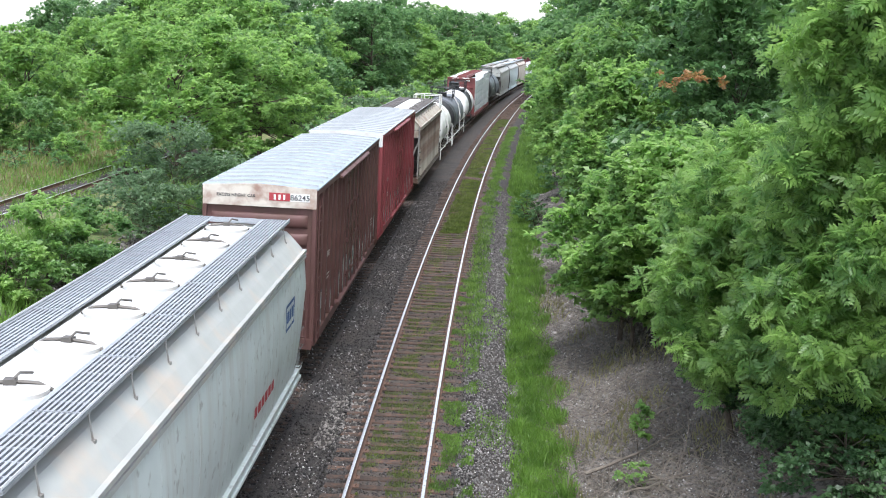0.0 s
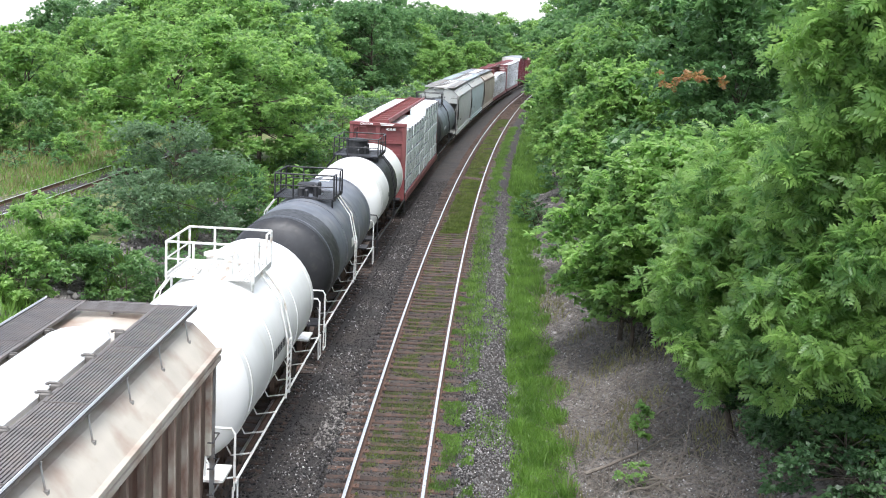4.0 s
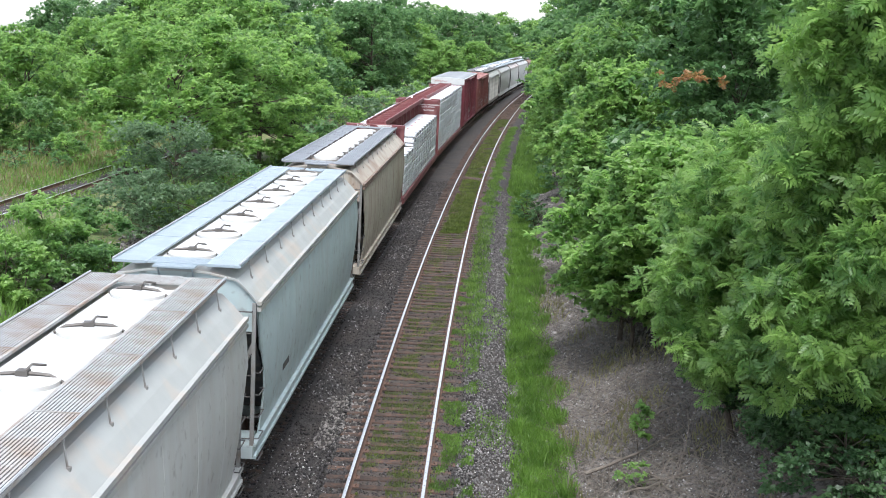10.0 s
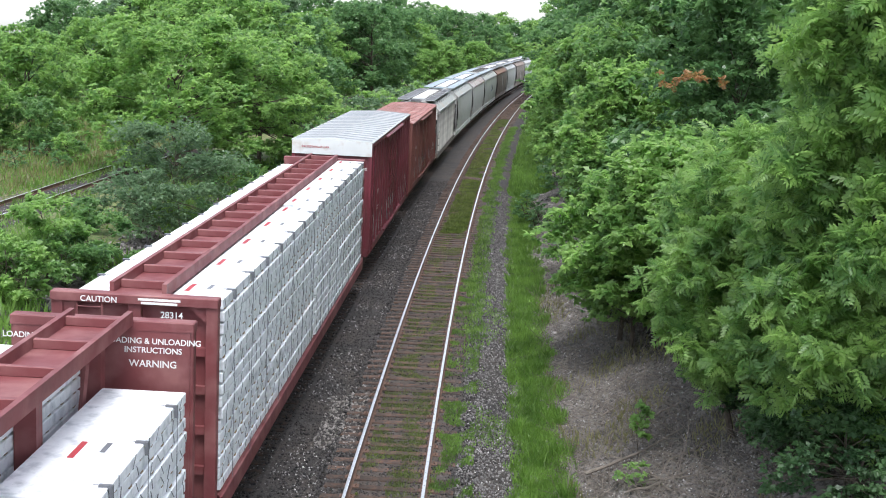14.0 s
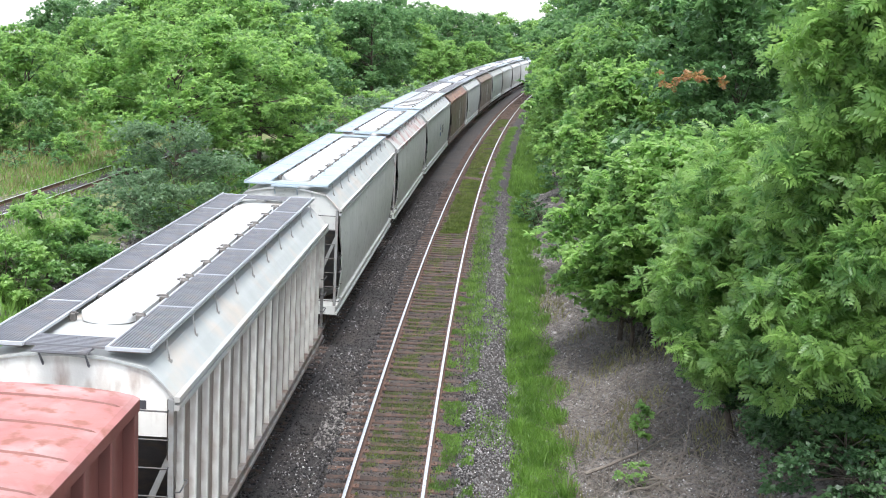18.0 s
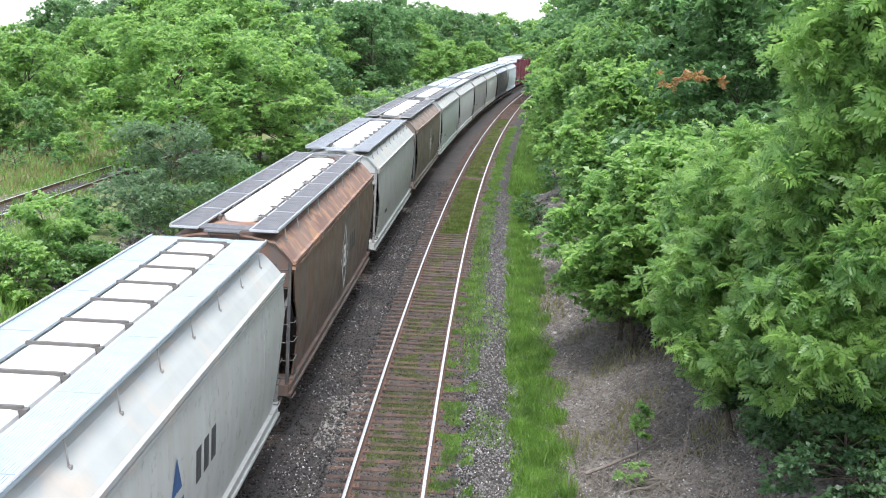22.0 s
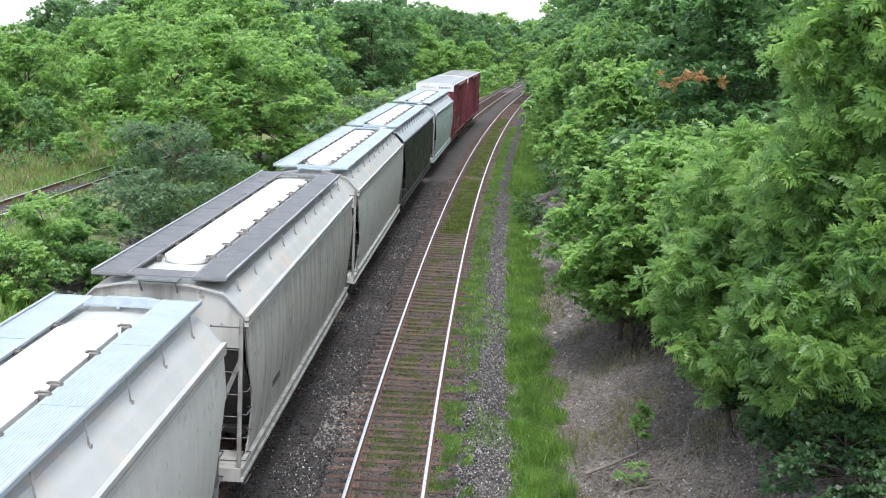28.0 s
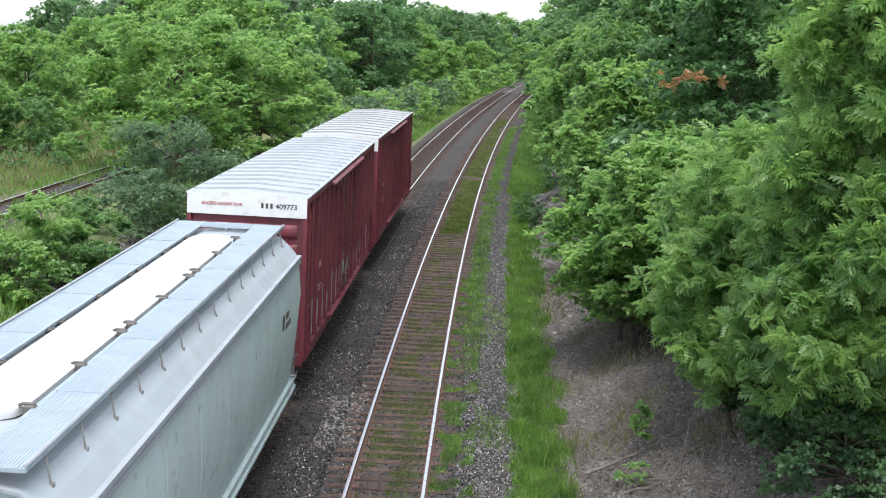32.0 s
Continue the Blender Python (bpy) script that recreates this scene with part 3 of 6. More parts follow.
    prof = ROOF_LINE + [(-x, z) for x, z in reversed(ROOF_LINE[:-1])]
    prof = prof + [(x, z - 0.04) for x, z in reversed(prof)]
    sh.prism(prof, -h + 0.02, h - 0.02)
    part("roof", sh, roof, car)
    for k in (-1, 1):
        sh = Shape()
        a = 1.45 if ribbed else 1.46
        sh.prism([(k * (a - 0.02), 3.65), (k * (a + 0.05), 3.65), (k * (a + 0.05), 3.72), (k * (a - 0.015), 3.73), (k * (a - 0.015), 3.76), (k * (a + 0.055), 3.77), (k * (a + 0.055), 3.84), (k * (a - 0.02), 3.84)], -h, h)
        part("top_chord", sh, top, car)
        sh = Shape()
        sh.prism([(k * 1.36, 0.84), (k * 1.47, 0.84), (k * 1.47, 0.90), (k * 1.43, 0.91), (k * 1.43, 1.08), (k * 1.475, 1.09), (k * 1.475, 1.13), (k * 1.36, 1.13)], -h, h)
        part("side_sill", sh, sill, car)
    if ribbed:
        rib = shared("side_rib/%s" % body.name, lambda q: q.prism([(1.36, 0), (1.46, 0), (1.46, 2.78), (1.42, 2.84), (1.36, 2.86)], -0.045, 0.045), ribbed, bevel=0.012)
        nr = 20
        for i in range(nr):
            y = -h + 0.45 + (L - 0.9) * i / (nr - 1)
            zb = max(1.0, hopper_cut(h - abs(y)) - 0.05)
            for k in (0, math.pi):
                ob = hang("side_rib", rib, car, Matrix.Translation((0, y, zb)) @ Matrix.Rotation(k, 4, "Z"))
                ob.scale.z = (3.74 - zb) / 2.86
    else:
        def seam(q):
            zs = [1.12 + 2.54 * j / 9 for j in range(10)]
            q.add([(side_x(z, False) + o, y, z) for z in zs for y, o in ((-0.02, -0.003), (0.0, 0.004), (0.02, -0.003))], [(j * 3 + a, j * 3 + a + 1, j * 3 + a + 4, j * 3 + a + 3) for j in range(9) for a in (0, 1)])
        sm = shared("side_seam/%s" % body.name, seam, body)
        for i in range(7):
            for k in (0, math.pi):
                hang("side_seam", sm, car, Matrix.Translation((0, -h + L * (i + 1) / 8, 0)) @ Matrix.Rotation(k, 4, "Z"))
    # running boards: edges, gratings and brackets
    y0, y1 = -h + 0.02, h - 0.02
    npan = max(5, round(L / 2.6))
    for k in (-1, 1):
        xi, xo = k * 0.54, k * 1.12
        sh = Shape()
        for x in (xi, xo):
            sh.box(x - 0.014, x + 0.014, y0, y1, 4.435, 4.475)
        for i in range(npan + 1):
            y = y0 + (y1 - y0) * i / npan
            w = 0.022 if grate is GALV_DARK else 0.010
            sh.box(min(xi, xo), max(xi, xo), y - w, y + w, 4.43, 4.478)
        board = part("running_board", sh, edge if grate is GALV_DARK else grate, car)
        sh = Shape()
        sh.tube([(xo, y0, 4.5), (xo, y1, 4.5)], 0.017, 5)
        part("edge_rail", sh, edge, board)
        # added dark sheet standing in for the shade beneath the grating
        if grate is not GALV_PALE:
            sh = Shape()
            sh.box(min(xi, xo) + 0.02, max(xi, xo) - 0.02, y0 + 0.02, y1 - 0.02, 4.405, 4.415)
            part("support_pan", sh, GRATE_SHADE, board)
        lp = (y1 - y0) / npan

        def grating(q, lp=lp):
            n = {GALV_PALE: 15, GALV: 9}.get(grate, 13)
            for j in range(n):
                x = -0.26 + 0.52 * j / (n - 1)
                w = {GALV_PALE: 0.0155, GALV: 0.016}.get(grate, 0.0135)
                q.box(x - w, x + w, 0.03, lp - 0.03, -0.018, 0.018)
            for j in range(1, 6):
                q.box(-0.275, 0.275, lp * j / 6 - 0.012, lp * j / 6 + 0.012, -0.022, 0.010)
        gm = shared("grating/%.3f/%s" % (lp, grate.name), grating, grate)
        for i in range(npan):
            hang("grating_panel", gm, board, Matrix.Translation((k * 0.83, y0 + lp * i, 4.455)))

        def bracket(q):
            q.tube([(0.0, 0, 4.47), (0.01, 0, 4.38), (0.04, 0, 4.20), (0.055, 0.0, roof_z(1.175) - 0.01)], 0.012, 5)
            q.box(0.025, 0.085, -0.03, 0.03, roof_z(1.175) - 0.03, roof_z(1.175) + 0.015)
            q.box(-0.34, 0.02, -0.02, 0.02, 4.405, 4.432)
        bm = shared("bracket", bracket, POST)
        for i in range(n_bracket):
            y = y0 + (y1 - y0) * (i + 0.5) / n_bracket
            hang("bracket", bm, board, Matrix.Translation((k * 1.12, y, 0)) @ Matrix.Rotation(0 if k > 0 else math.pi, 4, "Z"))
    slat = shared("slat/%s" % grate.name, lambda q: q.box(-0.52, 0.52, -0.017, 0.017, 0, 0.034), grate)
    for k in (-1, 1):
        sh = Shape()
        yy = k * (h - 0.28)
        sh.box(-0.02, 0.02, yy - 0.27, yy + 0.27, 4.41, 4.44)
        plat = part("crossover_platform", sh, grate, car)
        for j in range(8):
            hang("slat", slat, plat, Matrix.Translation((0, yy - 0.24 + 0.48 * j / 7, 4.44)))
        sh = Shape()
        sh.tube([(-0.3, k * (h - 0.1), 4.15), (-0.3, k * (h + 0.1), 4.39), (0.3, k * (h + 0.1), 4.39), (0.3, k * (h - 0.1), 4.15)], 0.02, 5)
        step = part("end_step", sh, grate, car)
        for j in range(5):
            ob = hang("slat", slat, step, Matrix.Translation((0, k * (h + 0.06) - 0.13 + 0.26 * j / 4, 4.41)))
            ob.scale.x = 0.7
    # hatches
    if hatch == "trough":
        a, b = -h + 1.7, h - 1.7
        for i in range(n_hatch):
            p, q = a + (b - a) * i / n_hatch, a + (b - a) * (i + 1) / n_hatch
            n = 10
            ring = []
            for e, yy in ((0, p), (1, q)):
                end = (i == 0 and e == 0) or (i == n_hatch - 1 and e == 1)
                for j in range(n + 1):
                    x = -0.42 + 0.84 * j / n
                    if e:
                        x = -x
                    bow = (0.40 * (1 - math.sqrt(max(0, 1 - (x / 0.42) ** 2)))) if end else 0.004
                    ring.append((x, yy + (bow if e == 0 else -bow)))
            sh = Shape()
            m = len(ring)
            vs = [(x, y, 4.36) for x, y in ring] + [(x * 1.02, y, 4.455) for x, y in ring] + [(x * 0.94, y, 4.48 + 0.015 * (1 - (x / 0.42) ** 2)) for x, y in ring]
            fs = [(r * m + j, r * m + (j + 1) % m, (r + 1) * m + (j + 1) % m, (r + 1) * m + j) for r in (0, 1) for j in range(m)]
            fs.append(tuple(range(2 * m, 3 * m)))
            sh.add(vs, fs)
            hc = part("hatch_cover", sh, cover, car, smooth_by=40)
            clamp = shared("hatch_clamp", lambda c: c.cbox(0.0, 0.11, -0.055, 0.055, -0.1, 0.045, 0.015).tube([(-0.05, 0, 0.03), (-0.01, 0, 0.05), (0.09, 0, 0.05), (0.14, 0, -0.05)], 0.018, 5), CLAMP)
            for f in (0.06, 0.5, 0.94):
                hang("latch", clamp, hc, Matrix.Translation((0.43, p + (q - p) * f, 4.45)) @ Matrix.Scale(1.15, 4))
                hang("hinge", clamp, hc, Matrix.Translation((-0.44, p + (q - p) * f, 4.43)) @ Matrix.Rotation(math.pi, 4, "Z") @ Matrix.Scale(0.8, 4))
    else:
        sh = Shape()
        sh.box(-0.5, 0.5, -h + 0.7, h - 0.7, 4.33, 4.385)
        part("hatch_coaming", sh, cover, car)
        for i in range(n_hatch):
            y = -h + 1.25 + (L - 2.5) * i / (n_hatch - 1)
            if hatch == "round":
                def disc(q):
                    q.turn([(0.0, 0.43), (0.06, 0.44), (0.085, 0.41), (0.10, 0.2), (0.105, 0.0001)], 22, "Z")
                me = shared("round_hatch/%s" % cover.name, disc, cover, smooth_by=40)

                def cross(q):
                    q.tube([(-0.46, -0.05, 0.02), (-0.3, -0.03, 0.11), (0, 0, 0.14), (0.3, 0.03, 0.11), (0.46, 0.05, 0.02)], 0.028, 5)
                    q.box(-0.07, 0.07, -0.07, 0.07, 0.10, 0.17)
                    q.tube([(0.02, -0.04, 0.15), (0.1, 0.02, 0.24), (0.22, 0.16, 0.2)], 0.018, 5)
                cl = shared("hatch_cross", cross, CLAMP)
                hc = hang("hatch_cover", me, car, Matrix.Translation((0, y, 4.385)) @ Matrix.Rotation(0.2 * math.sin(i * 2.1), 4, "Z"))
                hang("clamp_bar", cl, hc)
            else:
                d = (L - 2.5) / (n_hatch - 1) * 0.43
                me = shared("square_hatch/%.2f" % d, lambda q: q.cbox(-0.44, 0.44, -d, d, 0, 0.11, 0.04), cover)
                hc = hang("hatch_cover", me, car, Matrix.Translation((0, y, 4.385)))

                def bar(q):
                    q.box(-0.47, 0.47, -0.03, 0.03, 0.10, 0.15)
                    q.box(0.43, 0.52, -0.06, 0.06, -0.02, 0.12)
                hang("clamp_bar", shared("hatch_bar", bar, CLAMP), hc, Matrix.Translation((0, d, 0)))
    # outlets
    for y in (-h * 0.55, -h * 0.18, h * 0.18, h * 0.55):
        sh = Shape()
        a, b = h * 0.17, 0.35
        sh.add([(-1.3, y - a, 1.08), (1.3, y - a, 1.08), (1.3, y + a, 1.08), (-1.3, y + a, 1.08), (-0.4, y - b, 0.45), (0.4, y - b, 0.45), (0.4, y + b, 0.45), (-0.4, y + b, 0.45)],
               [(0, 1, 5, 4), (1, 2, 6, 5), (2, 3, 7, 6), (3, 0, 4, 7), (4, 5, 6, 7), (0, 3, 2, 1)])
        part("outlet_hopper", sh, body, car)
    underframe(car, h, h - 2.0)
    couplers(car, h + 0.1)
    trucks(car, s, (-h + 1.7, h - 1.7))
    brake_gear(car, h, -0.55, 2.3, body)
    if number:
        ink = LETTER_K
        lettering(number, 0.18, ink, car, Matrix.Translation((num_x, -h + 0.062, 3.42)) @ FACE_END, "number")
        bars(car, Matrix.Translation((num_x, -h + 0.068, 3.63)) @ FACE_END, [(-0.26 + 0.14 * i, -0.17 + 0.14 * i, 0, 0.12) for i in range(4)], ink, "owner_mark")
    if side_mark:
        marks(car, side_mark, h)
    wider = Matrix.Diagonal((1.065, 1, 1.026, 1))
    for ob in car.children:
        if not ob.name.startswith(("truck", "coupler")):
            ob.matrix_basis = wider @ ob.matrix_basis
    CARS.append((car, s))
    return car


def marks(car, kind, h):
    """Side emblems, built as plain shapes, following the bulged side."""
    x = 1.525
    if kind == "box":
        m = Matrix.Translation((x, h - 2.3, 2.85)) @ FACE_SIDE
        bars(car, m, [(-0.55, 0.55, -0.28, -0.22), (-0.55, 0.55, 0.22, 0.28), (-0.55, -0.49, -0.22, 0.22), (0.49, 0.55, -0.22, 0.22), (-0.4, -0.18, -0.12, 0.12), (-0.1, 0.12, -0.12, 0.12), (0.2, 0.42, -0.12, 0.12)], LETTER_B, "emblem")
        bars(car, Matrix.Translation((x - 0.03, h - 5.2, 1.75)) @ FACE_SIDE, [(-0.9 + 0.36 * i, -0.64 + 0.36 * i, 0, 0.3) for i in range(6)], LETTER_R, "emblem")
    elif kind in ("diamond", "triangle"):
        sh = Shape()
        y0 = 0.4
        pts = [(y0, 3.35), (y0 + 0.75, 2.4), (y0, 1.45), (y0 - 0.75, 2.4)] if kind == "diamond" else [(y0, 3.1), (y0 + 0.55, 2.2), (y0 - 0.55, 2.2)]
        n = len(pts)
        cy, cz = sum(p[0] for p in pts) / n, sum(p[1] for p in pts) / n
        for i in range(n):
            (a, b), (c, d) = pts[i], pts[(i + 1) % n]
            k = 0.86 if kind == "diamond" else 0.2
            sh.add([(x, a, b), (x, c, d), (x, cy + (c - cy) * k, cz + (d - cz) * k), (x, cy + (a - cy) * k, cz + (b - cz) * k)], [(0, 1, 2, 3)])
        part("emblem", sh, LETTER_W if kind == "diamond" else LETTER_B, car)
        ink = LETTER_W if kind == "diamond" else LETTER_K
        bars(car, Matrix.Translation((x, y0 + 1.75, 2.3)) @ FACE_SIDE, [(-0.6 + 0.5 * i, -0.28 + 0.5 * i, 0, 0.5) for i in range(3)], LETTER_K, "owner_mark")
        if kind == "diamond":
            bars(car, Matrix.Translation((x, y0, 2.1)) @ FACE_SIDE, [(-0.25, 0.25, 0, 0.12), (-0.25, 0.25, 0.25, 0.37), (-0.25, 0.25, 0.5, 0.62), (-0.25, -0.13, 0.1, 0.5), (0.13, 0.25, 0.1, 0.5)], ink, "emblem")
    elif kind == "small":
        bars(car, Matrix.Translation((x, h - 2.2, 2.65)) @ FACE_SIDE, [(-0.3, -0.05, 0.05, 0.35), (0.1, 0.5, 0.2, 0.34), (0.1, 0.5, 0.0, 0.13), (0.55, 0.75, 0.0, 0.13)], DARKGREY, "emblem")
        bars(car, Matrix.Translation((x - 0.02, -h + 3.0, 2.3)) @ FACE_SIDE, [(-0.3 + 0.22 * i, -0.14 + 0.22 * i, 0, 0.2) for i in range(4)], DARKGREY, "owner_mark")
    elif kind == "crest":
        bars(car, Matrix.Translation((x, h - 3.2, 2.2)) @ FACE_SIDE, [(-0.28, 0.0, 0.55, 0.75), (-0.1, 0.28, 0.28, 0.5), (-0.28, -0.12, 0.1, 0.55), (0.1, 0.26, -0.25, 0.28), (-0.22, 0.2, -0.4, -0.25)], LETTER_Y, "emblem")
    elif kind == "faded":
        bars(car, Matrix.Translation((x - 0.03, -h + 3.2, 2.1)) @ FACE_SIDE, [(-0.5 + 0.28 * i, -0.31 + 0.28 * i, 0, 0.24) for i in range(4)] + [(-0.5, 0.3, -0.3, -0.12)], DARKGREY, "owner_mark")


# ---- boxcar ----
def graffiti(car, h, rng, posts):
    """Sprayed bubble shapes with dark outlines along the lower side, over posts and panels alike."""
    fill, line = Shape(), Shape()

    def strip_on(sh, y, w, z0, z1, lift):
        x = 1.472 if any(abs(y - q) < 0.085 for q in posts) else (1.462 if abs(y) < 1.55 else 1.322)
        x += lift
        sh.add([(x, y - w, z0), (x, y + w, z0), (x, y + w, z1), (x, y - w, z1)], [(0, 1, 2, 3)])

    for y, end in ((-h + 0.75, -2.3), (-1.4, 0.4), (2.1, h - 1.2)):
        while y < end:
            wide, z0, tall = rng.uniform(0.35, 0.7), rng.uniform(1.22, 1.4), rng.uniform(0.55, 1.0)
            lean, hole = rng.uniform(-0.2, 0.2), rng.random()
            n = round(wide / 0.04)
            for i in range(n):
                f = (i + 0.5) / n
                c = math.sqrt(max(0.0, 1 - (2 * f - 1) ** 4))
                zc = z0 + tall / 2 + lean * (f - 0.5)
                yy = y + wide * f
                strip_on(line, yy, 0.021, zc - tall * 0.5 * c - 0.05, zc + tall * 0.5 * c + 0.05, 0.001)
                strip_on(fill, yy, 0.021, zc - tall * 0.46 * c, zc + tall * 0.46 * c, 0.002)
                if 0.34 < f < 0.62:
                    strip_on(line, yy, 0.021, zc + tall * (0.05 if hole < 0.5 else -0.4), zc + tall * (0.28 if hole < 0.5 else -0.05), 0.003)
            y += wide * rng.uniform(0.85, 1.3)
    ob = part("graffiti", fill, SCRAWL, car, "pale sprayed shapes along the lower side")
    ob["kind"] = "stuff"
    part("graffiti_outline", line, TAG_DARK, car)["kind"] = "stuff"


def boxcar(s0, s1, body, roof, label, top=5.04, band=None, number="", words="", rib=None, n_rib=16, end_paint=None, scrawl=False, ink=LETTER_K, curved=False, word_ink=LETTER_K, plates=False):
    L, s = s1 - s0, (s0 + s1) / 2
    h = L / 2
    car = thing("boxcar", track_pose(s, -SPACING), label, "boxcar", "freight train cars")
    end_paint = end_paint or body
    rib = rib or roof
    eave = top - 0.05
    for k in (-1, 1):
        sh = Shape()
        sh.box(min(k * 1.26, k * 1.32), max(k * 1.26, k * 1.32), -h + 0.02, h - 0.02, 1.05, eave)
        part("side_wall", sh, body, car)
        sh = Shape()
        sh.prism([(k * 1.31, 0.92), (k * 1.47, 0.92), (k * 1.47, 1.16), (k * 1.31, 1.16)], -h + 0.05, h - 0.05)
        part("side_sill", sh, body, car)
        sh = Shape()
        sh.prism([(k * 1.31, eave - 0.16), (k * 1.475, eave - 0.16), (k * 1.475, eave - 0.02), (k * 1.31, eave)], -h, h)
        part("eave_rail", sh, body, car)
        sh = Shape()
        sh.prism([(k * 1.47, eave - 0.20), (k * 1.57, eave - 0.20), (k * 1.57, eave - 0.15), (k * 1.49, eave - 0.10), (k * 1.47, eave - 0.10)], -3.6, 3.6)
        part("door_track", sh, body, car)
        sh = Shape()
        sh.prism([(k * 1.46, 1.10), (k * 1.56, 1.10), (k * 1.56, 1.17), (k * 1.46, 1.17)], -3.6, 3.6)
        part("door_track", sh, body, car)

        def post(q):
            q.prism([(1.31, 1.1), (1.47, 1.1), (1.47, eave - 0.1), (1.31, eave - 0.1)], -0.085, 0.085)
        pm = shared("side_post/%s/%.2f" % (body.name, top), post, body, bevel=0.012)
        n = 7
        for i in range(n):
            for e in (-1, 1):
                y = e * (1.75 + (h - 0.12 - 1.75) * (i + 0.4) / (n - 0.6 + 0.0))
                if abs(y) < h - 0.03:
                    hang("side_post", pm, car, Matrix.Translation((0, y, 0)) @ Matrix.Rotation(0 if k > 0 else math.pi, 4, "Z"))
        sh = Shape()
        sh.box(min(k * 1.31, k * 1.46), max(k * 1.31, k * 1.46), -1.55, 1.55, 1.18, eave - 0.2)
        door = part("door", sh, body, car, bevel=0.01)
        dr = shared("door_rib/%s" % body.name, lambda q: q.box(1.458, 1.49, -1.5, 1.5, 0, 0.07), body)
        for j in range(5):
            hang("door_rib", dr, door, Matrix.Translation((0, 0, 1.5 + (eave - 2.1) * j / 4)) @ Matrix.Rotation(0 if k > 0 else math.pi, 4, "Z"))
        for y in (-1.45, -0.5, 0.5, 1.45):
            sh = Shape()
            sh.tube([(k * 1.515, y, 1.2), (k * 1.515, y, eave - 0.25)], 0.026, 6)
            for z in (1.6, 2.6, 3.6):
                sh.box(k * 1.49 - 0.035, k * 1.49 + 0.035, y - 0.07, y + 0.07, z, z + 0.1)
            part("lock_rod", sh, body, door)
        for y in (-h + 0.32, h - 0.32):
            ladder(car, k * 1.50, y, 1.0, 2.6 if y * k > 0 else eave - 0.3, 0.42, "y", body, name="side_ladder")
    # ends
    for k in (-1, 1):
        y = k * (h - 0.06)
        sh = Shape()
        sh.box(-1.36, 1.36, y - 0.03, y + 0.03, 1.0, eave)
        part("end_wall", sh, end_paint, car)

        def corr(q):
            pr = [(0, -0.13), (0.05, -0.11), (0.085, -0.05), (0.085, 0.05), (0.05, 0.11), (0, 0.13)]
            vs = [(-1.22, -a * 0.2, b) for a, b in pr] + [(-1.12, -a, b) for a, b in pr] + [(1.12, -a, b) for a, b in pr] + [(1.22, -a * 0.2, b) for a, b in pr]
            m = 6
            q.add(vs, [(r * m + j, r * m + j + 1, (r + 1) * m + j + 1, (r + 1) * m + j) for r in range(3) for j in range(m - 1)])
        cm = shared("end_corrugation/%s" % end_paint.name, corr, end_paint, smooth_by=40)
        ztop = (eave - 0.6) if band else (eave - 0.2)
        n = 7
        for j in range(n):
            z = 1.25 + (ztop - 1.5) * j / (n - 1)
            hang("end_corrugation", cm, car, Matrix.Translation((0, k * (h - 0.03), z)) @ Matrix.Rotation(0 if k < 0 else math.pi, 4, "Z") @ Matrix.Diagonal((1, 1, 1.3, 1)))
        for x in (-1.4, 1.4):
            sh = Shape()
            sh.box(x - 0.05, x + 0.05, k * h - 0.05, k * h + 0.03, 0.95, eave - 0.02)
            part("corner_post", sh, end_paint, car)
        sh = Shape()
        sh.box(-1.42, 1.42, k * h - 0.08, k * h + 0.05, 0.85, 1.12)
        part("end_sill", sh, body, car)
        if band:
            sh = Shape()
            yy = k * (h + 0.045)
            sh.prism([(-1.445, eave - 0.5), (1.445, eave - 0.5), (1.445, eave), (0, eave + 0.08), (-1.445, eave)], yy - 0.015, yy + 0.015)
            part("end_panel", sh, band, car, "white painted top panel of the car's end")
        ladder(car, -1.05 * k if k > 0 else 1.05, k * (h + 0.1), 1.0, 2.6, 0.42, "x", body)
    # roof with standing seams
    sh = Shape()
    if curved:
        prof = [(1.47 * math.cos(a), eave - 0.02 + 0.13 * math.sin(a)) for a in [math.pi * i / 10 for i in range(11)]]
    else:
        prof = [(1.48, eave - 0.03), (1.48, eave + 0.005), (0, eave + 0.09), (-1.48, eave + 0.005), (-1.48, eave - 0.03)]
    sh.prism(prof, -h - 0.03, h + 0.03)
    part("roof", sh, roof, car)

    def seam(q):
        if curved:
            ring = [(1.42 * math.cos(a), 0.13 * math.sin(a)) for a in [math.pi * i / 8 for i in range(9)]]
        else:
            ring = [(1.40, 0.03), (0.7, 0.07), (0.0, 0.11), (-0.7, 0.07), (-1.40, 0.03)]
        for (a, za), (b, zb) in zip(ring, ring[1:]):
            q.add([(a, -0.05, za - 0.03), (b, -0.05, zb - 0.03), (b, 0, zb + 0.025), (a, 0, za + 0.025), (a, 0.05, za - 0.03), (b, 0.05, zb - 0.03)],
                  [(0, 1, 2, 3), (3, 2, 5, 4), (0, 3, 4), (1, 5, 2)])
    sm = shared("roof_seam/%s/%d" % (rib.name, curved), seam, rib)
    for i in range(n_rib):
        hang("roof_seam", sm, car, Matrix.Translation((0, -h + L * (i + 0.5) / n_rib, eave - (0.02 if curved else 0.0))))
    couplers(car, h + 0.15)
    trucks(car, s, (-h + 2.0, h - 2.0))
    underframe(car, h, h - 2)
    brake_gear(car, h + 0.05, -0.75, 2.0, body)
    ye = -h - 0.066 if band else -h - 0.13
